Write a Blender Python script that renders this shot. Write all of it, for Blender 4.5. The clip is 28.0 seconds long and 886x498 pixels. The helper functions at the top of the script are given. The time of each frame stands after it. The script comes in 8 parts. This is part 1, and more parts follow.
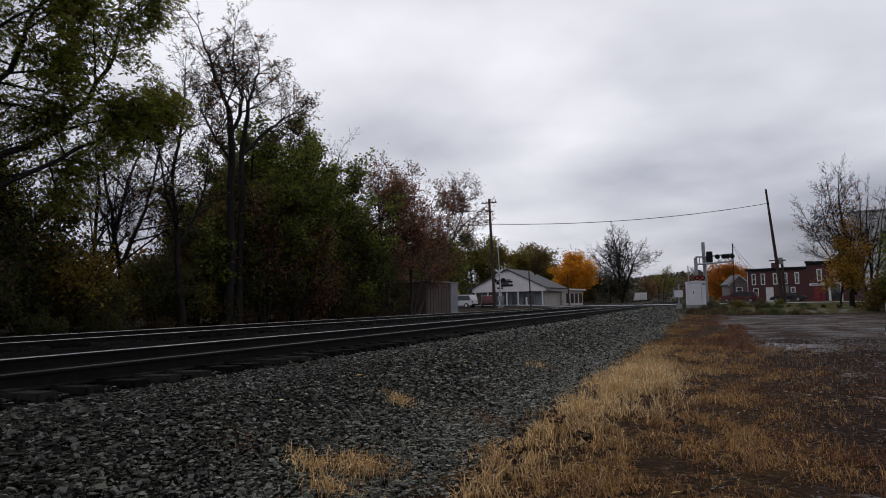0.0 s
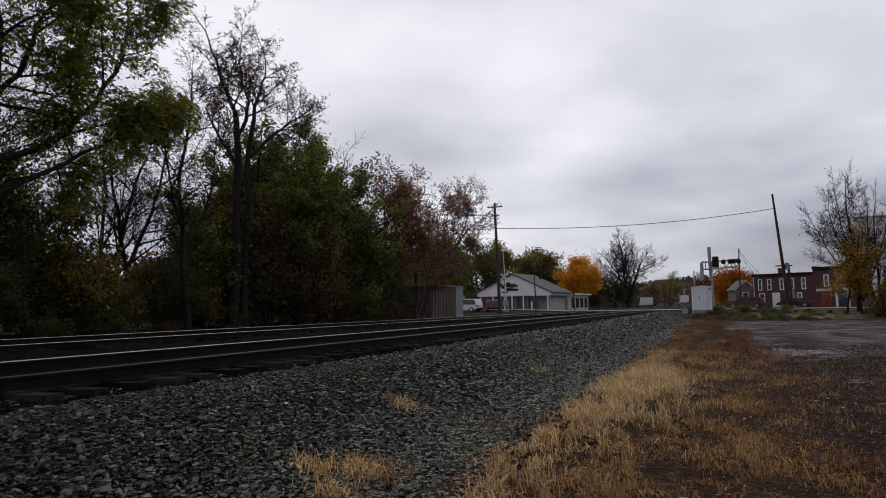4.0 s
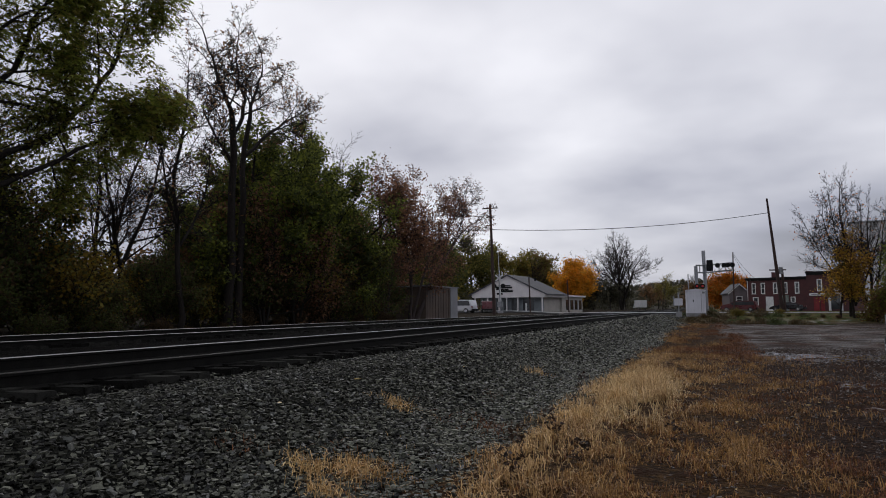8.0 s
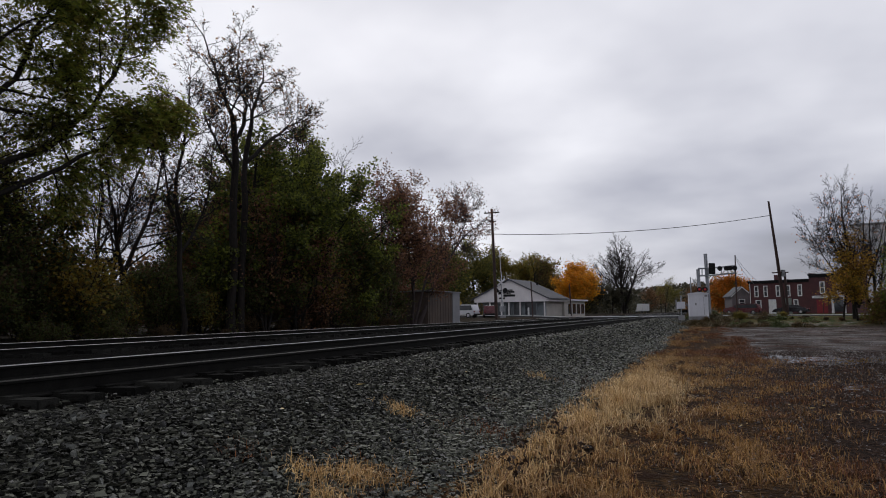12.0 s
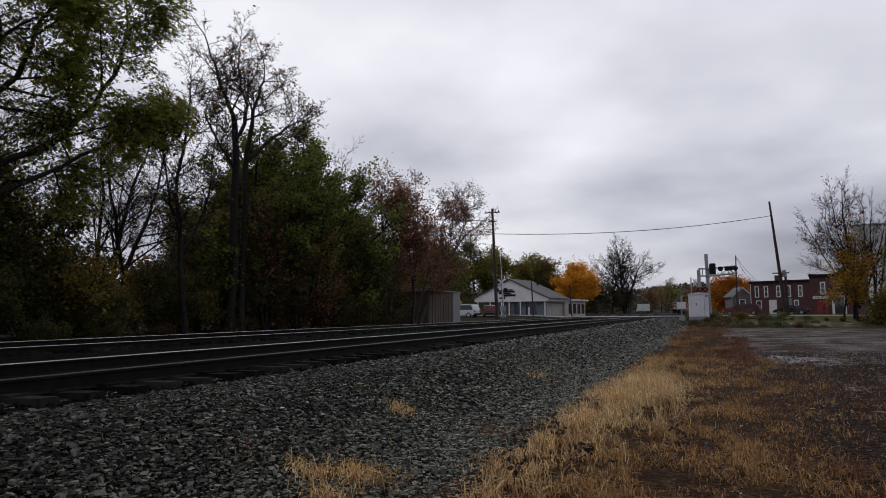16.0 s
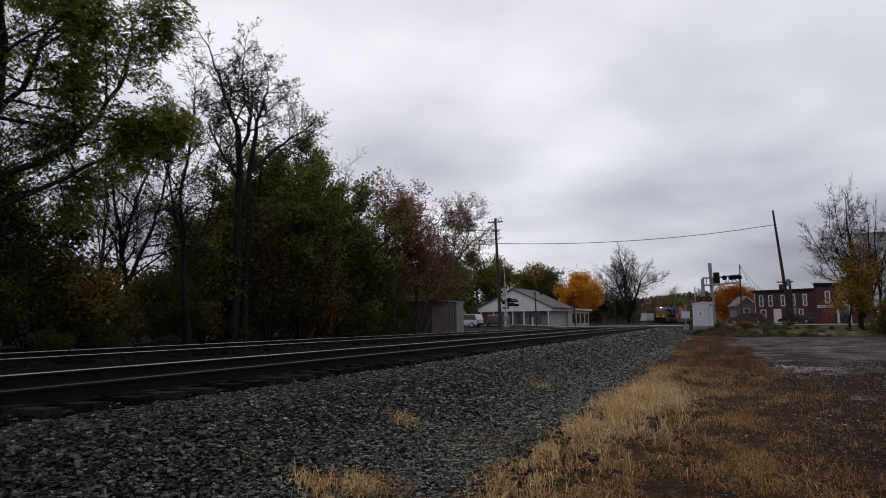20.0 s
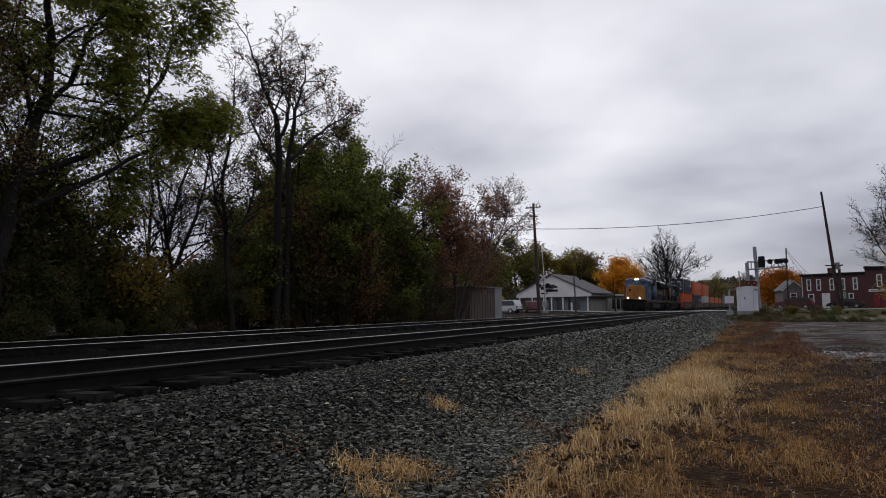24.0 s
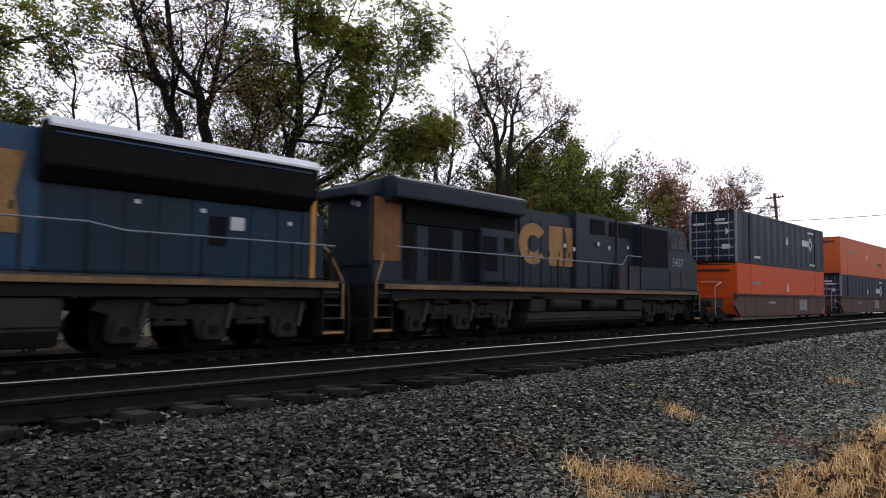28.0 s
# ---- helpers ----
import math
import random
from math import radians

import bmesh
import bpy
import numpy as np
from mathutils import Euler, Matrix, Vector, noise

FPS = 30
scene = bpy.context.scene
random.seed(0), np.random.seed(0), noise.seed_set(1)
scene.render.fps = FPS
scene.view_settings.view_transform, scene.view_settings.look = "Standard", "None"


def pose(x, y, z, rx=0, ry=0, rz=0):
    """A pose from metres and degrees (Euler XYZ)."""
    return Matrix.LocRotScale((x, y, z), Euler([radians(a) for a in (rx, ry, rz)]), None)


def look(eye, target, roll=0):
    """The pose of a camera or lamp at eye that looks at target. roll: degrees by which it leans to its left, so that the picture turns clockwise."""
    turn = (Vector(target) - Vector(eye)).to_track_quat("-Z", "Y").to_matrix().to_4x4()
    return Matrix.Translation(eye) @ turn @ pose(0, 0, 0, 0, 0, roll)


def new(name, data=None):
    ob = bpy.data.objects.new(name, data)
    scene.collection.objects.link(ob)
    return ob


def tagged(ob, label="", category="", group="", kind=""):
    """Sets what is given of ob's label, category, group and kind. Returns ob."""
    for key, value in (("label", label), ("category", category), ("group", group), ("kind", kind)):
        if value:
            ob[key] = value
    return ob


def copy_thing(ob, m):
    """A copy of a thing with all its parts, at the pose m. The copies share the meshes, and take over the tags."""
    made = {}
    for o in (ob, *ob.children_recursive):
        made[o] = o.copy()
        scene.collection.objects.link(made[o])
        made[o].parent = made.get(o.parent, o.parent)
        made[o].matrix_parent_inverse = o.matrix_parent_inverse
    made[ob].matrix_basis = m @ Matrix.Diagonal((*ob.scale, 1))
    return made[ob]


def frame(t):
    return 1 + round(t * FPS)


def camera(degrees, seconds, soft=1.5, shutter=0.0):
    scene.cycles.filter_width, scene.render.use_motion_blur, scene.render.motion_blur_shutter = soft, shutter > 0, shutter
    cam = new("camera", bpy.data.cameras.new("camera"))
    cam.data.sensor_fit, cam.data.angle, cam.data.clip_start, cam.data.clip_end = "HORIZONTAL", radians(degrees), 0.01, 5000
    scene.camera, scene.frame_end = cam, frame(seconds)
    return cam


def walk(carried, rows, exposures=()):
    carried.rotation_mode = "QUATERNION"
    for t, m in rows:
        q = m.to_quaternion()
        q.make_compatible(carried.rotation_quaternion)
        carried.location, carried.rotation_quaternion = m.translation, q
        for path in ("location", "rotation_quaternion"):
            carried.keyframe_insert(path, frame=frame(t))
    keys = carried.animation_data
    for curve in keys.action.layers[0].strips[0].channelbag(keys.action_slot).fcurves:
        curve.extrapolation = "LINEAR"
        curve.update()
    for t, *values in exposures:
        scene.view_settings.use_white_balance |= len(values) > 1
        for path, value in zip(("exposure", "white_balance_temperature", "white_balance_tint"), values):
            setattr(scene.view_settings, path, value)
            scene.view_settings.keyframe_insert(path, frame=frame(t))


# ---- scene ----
# camera: hand-held on one spot beside the tracks, turning left with the train
EYE = (0.0, 0.0, 1.6)
cam = camera(67.0, 28.0, soft=1.0, shutter=0.12)
VIEW = [
    (0, 94.68, 0.99, 21.43),
    (0.5, 94.47, 1.04, 21.44),
    (1, 94.36, 0.99, 21.36),
    (1.5, 94.27, 0.96, 21.35),
    (2, 94.76, 1.21, 21.22),
    (2.5, 95.10, 0.97, 21.41),
    (3, 95.20, 1.03, 21.41),
    (3.5, 95.16, 0.91, 21.67),
    (5.5, 94.68, 0.65, 22.01),
    (6, 94.96, 0.41, 21.86),
    (6.5, 95.13, 0.44, 21.92),
    (7, 95.30, 0.25, 21.67),
    (7.5, 95.46, 0.17, 21.60),
    (8, 95.09, 0.19, 21.39),
    (8.5, 95.37, 0.26, 21.39),
    (9, 95.20, 0.16, 21.50),
    (9.5, 95.22, 0.19, 21.48),
    (10, 95.02, 0.76, 21.71),
    (10.5, 95.23, 0.83, 21.45),
    (11, 95.44, 0.67, 21.41),
    (11.5, 95.40, 0.67, 21.38),
    (12, 95.50, 0.54, 21.58),
    (12.5, 95.62, 0.53, 21.75),
    (14.5, 95.49, 0.40, 21.61),
    (15, 95.58, 0.50, 21.62),
    (15.5, 95.51, 0.36, 21.65),
    (16, 95.47, 0.40, 21.61),
    (16.5, 95.54, 0.44, 21.68),
    (17, 95.62, 0.46, 21.62),
    (17.5, 95.59, 0.40, 21.68),
    (18, 95.44, 0.36, 21.69),
    (18.5, 95.68, 0.57, 21.78),
    (19, 96.20, 0.67, 22.42),
    (19.5, 96.23, 0.27, 22.26),
    (20, 96.31, 0.53, 21.90),
    (20.5, 95.87, 0.99, 22.35),
    (21, 95.70, 1.01, 22.46),
    (21.5, 95.37, 1.16, 22.70),
    (23.5, 95.17, 0.89, 24.54),
    (24, 95.17, 0.76, 25.17),
    (24.5, 95.37, 0.86, 26.00),
    (25, 95.29, 1.00, 27.33),
    (25.5, 95.30, 0.78, 29.49),
    (26, 96.14, 0.91, 32.40),
    (26.5, 96.58, 1.29, 36.09),
    (27, 95.99, 1.17, 40.36),
    (27.5, 95.86, 1.38, 43.64),
    (28, 95.73, 1.17, 44.10),
]
walk(cam, [(t, pose(*EYE, rx, ry, rz)) for t, rx, ry, rz in VIEW],
     exposures=[(0, 0.0), (24, 0.0), (26, 0.1), (27, 0.27), (27.5, 0.45), (28, 0.96)])

# ---- light: a closed overcast sky, with a broad weak sun behind the cloud ----
SUN_EL, SUN_AZ = radians(40), radians(-30)
world = bpy.data.worlds.new("overcast_sky")
scene.world = world
world.use_nodes = True
wn, wl = world.node_tree.nodes, world.node_tree.links
wn.clear()
w_out = wn.new("ShaderNodeOutputWorld")
w_sky = wn.new("ShaderNodeTexSky")
w_sky.sky_type, w_sky.sun_disc = "NISHITA", False
w_sky.sun_elevation, w_sky.sun_rotation = SUN_EL, SUN_AZ
w_skybg = wn.new("ShaderNodeBackground")
w_skybg.inputs["Strength"].default_value = 0.1
wl.new(w_sky.outputs[0], w_skybg.inputs["Color"])
w_tc = wn.new("ShaderNodeTexCoord")
# cloud layer: the direction is bent flat so the cloud draws out towards the horizon
w_sep = wn.new("ShaderNodeSeparateXYZ")
wl.new(w_tc.outputs["Generated"], w_sep.inputs[0])


def wmath(op, a, b=None, clamp=False):
    n = wn.new("ShaderNodeMath")
    n.operation, n.use_clamp = op, clamp
    for k, v in enumerate((a, b)):
        if v is None:
            continue
        if isinstance(v, (int, float)):
            n.inputs[k].default_value = v
        else:
            wl.new(v, n.inputs[k])
    return n.outputs[0]


w_h = wmath("ADD", wmath("MAXIMUM", w_sep.outputs["Z"], 0.0), 0.25)
w_comb = wn.new("ShaderNodeCombineXYZ")
wl.new(wmath("DIVIDE", w_sep.outputs["X"], w_h), w_comb.inputs[0])
wl.new(wmath("DIVIDE", w_sep.outputs["Y"], w_h), w_comb.inputs[1])


def wnoise(scale, detail, rough, off):
    m = wn.new("ShaderNodeMapping")
    m.inputs["Location"].default_value = off
    wl.new(w_comb.outputs[0], m.inputs[0])
    n = wn.new("ShaderNodeTexNoise")
    n.inputs["Scale"].default_value, n.inputs["Detail"].default_value, n.inputs["Roughness"].default_value = scale, detail, rough
    wl.new(m.outputs[0], n.inputs["Vector"])
    return n.outputs["Fac"]


w_n1 = wnoise(0.5, 2, 0.45, (3.1, 1.7, 0))
w_n2 = wnoise(1.5, 4, 0.45, (7.3, 2.2, 0))
w_mix = wmath("SUBTRACT", wmath("ADD", wmath("MULTIPLY", w_n1, 1.05), wmath("MULTIPLY", w_n2, 0.62)), 0.33)
# the cloud is thinner towards the hidden sun and greyer away from it and along the horizon
w_dot = wn.new("ShaderNodeVectorMath")
w_dot.operation = "DOT_PRODUCT"
w_dot.inputs[1].default_value = (-0.383, 0.663, 0.643)
wl.new(w_tc.outputs["Generated"], w_dot.inputs[0])
w_sunny = wn.new("ShaderNodeMapRange")
w_sunny.interpolation_type = "SMOOTHSTEP"
w_sunny.inputs["From Min"].default_value, w_sunny.inputs["From Max"].default_value = 0.65, 0.98
w_sunny.inputs["To Min"].default_value, w_sunny.inputs["To Max"].default_value = -0.02, 0.33
wl.new(w_dot.outputs["Value"], w_sunny.inputs["Value"])
w_low = wn.new("ShaderNodeMapRange")
w_low.interpolation_type = "SMOOTHSTEP"
w_low.inputs["From Min"].default_value, w_low.inputs["From Max"].default_value = 0.0, 0.42
w_low.inputs["To Min"].default_value, w_low.inputs["To Max"].default_value = -0.04, 0.06
wl.new(w_sep.outputs["Z"], w_low.inputs["Value"])
w_up = wmath("ADD", w_sunny.outputs[0], w_low.outputs[0])
w_ramp = wn.new("ShaderNodeValToRGB")
w_ramp.color_ramp.elements[0].position, w_ramp.color_ramp.elements[0].color = 0.15, (0.13, 0.135, 0.155, 1)
w_ramp.color_ramp.elements[1].position, w_ramp.color_ramp.elements[1].color = 0.80, (1.05, 1.05, 1.12, 1)
wl.new(wmath("ADD", w_mix, w_up), w_ramp.inputs[0])
w_mid = w_ramp.color_ramp.elements.new(0.5)
w_mid.color = (0.495, 0.505, 0.597, 1)
w_cloud = wn.new("ShaderNodeBackground")
w_cloud.inputs["Strength"].default_value = 0.85
wl.new(w_ramp.outputs[0], w_cloud.inputs["Color"])
w_join = wn.new("ShaderNodeMixShader")
w_join.inputs[0].default_value = 0.95
wl.new(w_skybg.outputs[0], w_join.inputs[1])
wl.new(w_cloud.outputs[0], w_join.inputs[2])
wl.new(w_join.outputs[0], w_out.inputs[0])

sun = new("sun", bpy.data.lights.new("sun", "SUN"))
sun.data.energy, sun.data.angle, sun.data.color = 0.35, radians(40), (1.0, 0.97, 0.92)
sun.matrix_world = look((-38, 66, 66), (0, 0, 2))


# ---- materials ----
def rgb(c, k=1.0):
    return (c[0] * k, c[1] * k, c[2] * k, 1)


def surface(name, a, b=None, scale=4.0, rough=0.7, bump=0.0, bump_scale=None, metal=0.0, fine=40.0, contrast=0.5,
            spec=0.4, island=0.0, random=0.0, stretch=(1, 1, 1), wet=0.0, streak=0.0):
    """Two-scale painted or natural surface: big blotches between a and b, fine grain over them, relief."""
    m = bpy.data.materials.new(name)
    m.use_nodes = True
    n, l = m.node_tree.nodes, m.node_tree.links
    bs = n["Principled BSDF"]
    b = b or tuple(v * 0.7 for v in a)
    tc = n.new("ShaderNodeTexCoord")
    mp = n.new("ShaderNodeMapping")
    mp.inputs["Scale"].default_value = stretch
    l.new(tc.outputs["Object"], mp.inputs[0])
    big = n.new("ShaderNodeTexNoise")
    big.inputs["Scale"].default_value, big.inputs["Detail"].default_value = scale, 5
    l.new(mp.outputs[0], big.inputs["Vector"])
    sm = n.new("ShaderNodeTexNoise")
    sm.inputs["Scale"].default_value, sm.inputs["Detail"].default_value = fine, 3
    l.new(mp.outputs[0], sm.inputs["Vector"])
    ramp = n.new("ShaderNodeValToRGB")
    ramp.color_ramp.elements[0].position, ramp.color_ramp.elements[1].position = 0.5 - contrast * 0.4, 0.5 + contrast * 0.4
    ramp.color_ramp.elements[0].color, ramp.color_ramp.elements[1].color = rgb(b), rgb(a)
    mixf = n.new("ShaderNodeMath")
    mixf.operation = "MULTIPLY_ADD"
    mixf.inputs[1].default_value, mixf.inputs[2].default_value = 0.6, -0.3
    l.new(sm.outputs["Fac"], mixf.inputs[0])
    add = n.new("ShaderNodeMath")
    l.new(big.outputs["Fac"], add.inputs[0])
    l.new(mixf.outputs[0], add.inputs[1])
    fac = add.outputs[0]
    if island or random:
        src = n.new("ShaderNodeNewGeometry").outputs["Random Per Island"] if island else n.new("ShaderNodeObjectInfo").outputs["Random"]
        k = n.new("ShaderNodeMath")
        k.operation = "MULTIPLY_ADD"
        amount = island or random
        k.inputs[1].default_value, k.inputs[2].default_value = amount, -amount / 2
        l.new(src, k.inputs[0])
        add2 = n.new("ShaderNodeMath")
        l.new(fac, add2.inputs[0])
        l.new(k.outputs[0], add2.inputs[1])
        fac = add2.outputs[0]
    l.new(fac, ramp.inputs[0])
    colour = ramp.outputs[0]
    if streak:
        mp2 = n.new("ShaderNodeMapping")
        mp2.inputs["Scale"].default_value = (9, 9, 0.5)
        l.new(tc.outputs["Object"], mp2.inputs[0])
        st = n.new("ShaderNodeTexNoise")
        st.inputs["Scale"].default_value, st.inputs["Detail"].default_value = 1.2, 6
        l.new(mp2.outputs[0], st.inputs["Vector"])
        r2 = n.new("ShaderNodeMapRange")
        r2.inputs["From Min"].default_value, r2.inputs["From Max"].default_value = 0.5, 0.8
        r2.inputs["To Max"].default_value = streak
        l.new(st.outputs["Fac"], r2.inputs["Value"])
        mx = n.new("ShaderNodeMix")
        mx.data_type = "RGBA"
        mx.inputs[7].default_value = (0.035, 0.026, 0.02, 1)
        l.new(r2.outputs[0], mx.inputs[0])
        l.new(colour, mx.inputs[6])
        colour = mx.outputs[2]
    l.new(colour, bs.inputs["Base Color"])
    rr = n.new("ShaderNodeMapRange")
    rr.inputs["To Min"].default_value, rr.inputs["To Max"].default_value = max(0.03, rough - 0.15 - wet), min(1, rough + 0.12)
    l.new(fac, rr.inputs["Value"])
    l.new(rr.outputs[0], bs.inputs["Roughness"])
    bs.inputs["Metallic"].default_value = metal
    bs.inputs["Specular IOR Level"].default_value = spec
    if bump:
        bn = n.new("ShaderNodeTexNoise")
        bn.inputs["Scale"].default_value, bn.inputs["Detail"].default_value = bump_scale or fine, 4
        l.new(mp.outputs[0], bn.inputs["Vector"])
        bp = n.new("ShaderNodeBump")
        bp.inputs["Strength"].default_value, bp.inputs["Distance"].default_value = min(1, bump), 0.02 * max(1, bump)
        l.new(bn.outputs["Fac"], bp.inputs["Height"])
        l.new(bp.outputs[0], bs.inputs["Normal"])
    return m


def glow(name, c, power):
    m = bpy.data.materials.new(name)
    m.use_nodes = True
    bs = m.node_tree.nodes["Principled BSDF"]
    bs.inputs["Base Color"].default_value = rgb(c, 0.5)
    bs.inputs["Emission Color"].default_value = rgb(c)
    bs.inputs["Emission Strength"].default_value = power
    return m


def leafy(name, a, b, shine=0.22):
    """Leaves, each its own tint between a and b, a little light coming through."""
    m = surface(name, a, b, scale=0.35, fine=3, rough=0.6, island=0.9, contrast=0.8, spec=shine)
    bs = m.node_tree.nodes["Principled BSDF"]
    n, l = m.node_tree.nodes, m.node_tree.links
    tr = n.new("ShaderNodeBsdfTranslucent")
    l.new(bs.inputs["Base Color"].links[0].from_socket, tr.inputs["Color"])
    mx = n.new("ShaderNodeMixShader")
    mx.inputs[0].default_value = 0.5
    l.new(bs.outputs[0], mx.inputs[1])
    l.new(tr.outputs[0], mx.inputs[2])
    l.new(mx.outputs[0], n["Material Output"].inputs[0])
    return m


M = {
    "stone": surface("ballast_stone", (0.138, 0.141, 0.103), (0.0045, 0.0047, 0.0036), scale=3, fine=60, rough=0.5, island=1.0, contrast=0.8, bump=0.25, spec=0.3),
    "stone_single": surface("ballast_stone_loose", (0.145, 0.150, 0.128), (0.012, 0.0125, 0.0105), scale=3, fine=60, rough=0.42, random=0.9, contrast=0.9, bump=0.4),
    # darker ballast tone that paints in the lens falloff at near left
    "stone_falloff": surface("falloff_dark_stone", (0.045, 0.045, 0.033), (0.003, 0.0031, 0.0024), scale=3, fine=60, rough=0.55, island=0.9, contrast=0.9, bump=0.4, spec=0.15),
    "stone_track": surface("dark_track_stone", (0.018, 0.0165, 0.014), (0.005, 0.0048, 0.0042), scale=3, fine=60, rough=0.85, island=0.9, contrast=0.9, bump=0.3, spec=0.02),
    "grit": surface("lot_grit", (0.16, 0.13, 0.115), (0.016, 0.011, 0.009), scale=3, fine=60, rough=0.4, island=0.9, contrast=0.9, spec=0.3),
    "straw": surface("straw", (0.80, 0.55, 0.24), (0.40, 0.225, 0.085), scale=0.8, fine=6, rough=0.7, island=0.6, contrast=0.8),
    "straw_pale": surface("pale_straw", (0.84, 0.62, 0.31), (0.44, 0.27, 0.115), scale=0.9, fine=6, rough=0.7, island=0.6, contrast=0.8),
    "straw_short": surface("ochre_grass", (0.50, 0.285, 0.095), (0.17, 0.088, 0.034), scale=0.8, fine=6, rough=0.7, island=0.6, contrast=0.8, spec=0.25),
    "straw_red": surface("wilted_grass", (0.25, 0.10, 0.038), (0.08, 0.036, 0.017), scale=0.8, fine=6, rough=0.7, island=0.6, contrast=0.8, spec=0.2),
    "weed": surface("rank_weeds", (0.16, 0.095, 0.035), (0.05, 0.05, 0.018), scale=0.4, fine=3, rough=0.7, island=0.7, contrast=0.8),
    "weed_green": surface("green_weeds", (0.12, 0.14, 0.035), (0.05, 0.07, 0.02), scale=0.4, fine=3, rough=0.7, island=0.7, contrast=0.8),
    "litter": surface("yellow_leaf", (0.62, 0.48, 0.20), (0.5, 0.34, 0.12), scale=5, rough=0.5),
    "rail": surface("rail_steel", (0.015, 0.0145, 0.0125), (0.007, 0.0066, 0.0058), scale=5, rough=0.75, bump=0.2, spec=0.08),
    "rail_top": surface("rail_running_face", (0.27, 0.27, 0.275), (0.18, 0.18, 0.185), scale=2, rough=0.42, metal=1.0),
    "rail_top_mid": surface("rail_running_face_mid", (0.34, 0.33, 0.32), (0.24, 0.23, 0.22), scale=2, rough=0.35, metal=1.0),
    "rail_top_dull": surface("rail_running_face_dull", (0.026, 0.025, 0.024), (0.016, 0.0155, 0.015), scale=2, rough=0.5, metal=1.0),
    "tie": surface("old_tie_timber", (0.036, 0.0355, 0.031), (0.009, 0.0088, 0.0078), scale=3, stretch=(1, 8, 4), rough=0.85, bump=0.6, random=0.7, spec=0.04),
    "bark": surface("wet_bark", (0.036, 0.030, 0.025), (0.012, 0.010, 0.009), scale=6, stretch=(4, 4, 0.7), rough=0.85, bump=0.8, bump_scale=14, spec=0.15),
    "bark_red": surface("reddish_bark", (0.055, 0.038, 0.034), (0.022, 0.015, 0.014), scale=6, stretch=(4, 4, 0.7), rough=0.85, bump=0.6, bump_scale=14),
    "leaf_green": leafy("green_leaves", (0.29, 0.31, 0.05), (0.12, 0.15, 0.03)),
    "leaf_dark": leafy("dark_green_leaves", (0.12, 0.135, 0.037), (0.052, 0.068, 0.021)),
    "leaf_olive": leafy("olive_leaves", (0.28, 0.235, 0.05), (0.11, 0.10, 0.026)),
    "leaf_yellow": leafy("yellow_leaves", (0.32, 0.21, 0.03), (0.13, 0.085, 0.018)),
    "leaf_orange": leafy("orange_leaves", (0.90, 0.42, 0.03), (0.62, 0.24, 0.018)),
    "leaf_rust": leafy("rust_brown_leaves", (0.34, 0.165, 0.10), (0.16, 0.08, 0.052)),
    "leaf_umber": leafy("dull_umber_leaves", (0.13, 0.085, 0.042), (0.055, 0.038, 0.021)),
    "leaf_brown": leafy("dry_brown_leaves", (0.28, 0.15, 0.065), (0.12, 0.066, 0.034)),
    "wood_pole": surface("weathered_pole_wood", (0.075, 0.044, 0.036), (0.035, 0.021, 0.018), scale=5, stretch=(6, 6, 0.6), rough=0.8, bump=0.5),
    "steel": surface("galvanised_steel", (0.36, 0.37, 0.39), (0.24, 0.25, 0.26), scale=6, rough=0.45, metal=0.6),
    "black": surface("black_paint", (0.013, 0.013, 0.0135), (0.007, 0.007, 0.0075), scale=5, rough=0.62, bump=0.1, spec=0.2),
    "white": surface("white_paint", (0.78, 0.78, 0.77), (0.62, 0.62, 0.6), scale=2, rough=0.5, streak=0.15),
    "cable": surface("cable_black", (0.02, 0.02, 0.02), rough=0.6),
    "glass": surface("window_glass", (0.05, 0.055, 0.06), (0.03, 0.032, 0.035), rough=0.1, scale=1, spec=0.8),
    "tyre": surface("tyre_rubber", (0.025, 0.025, 0.026), rough=0.8, bump=0.2),
    "chrome": surface("bright_metal", (0.6, 0.6, 0.62), rough=0.25, metal=1.0),
}
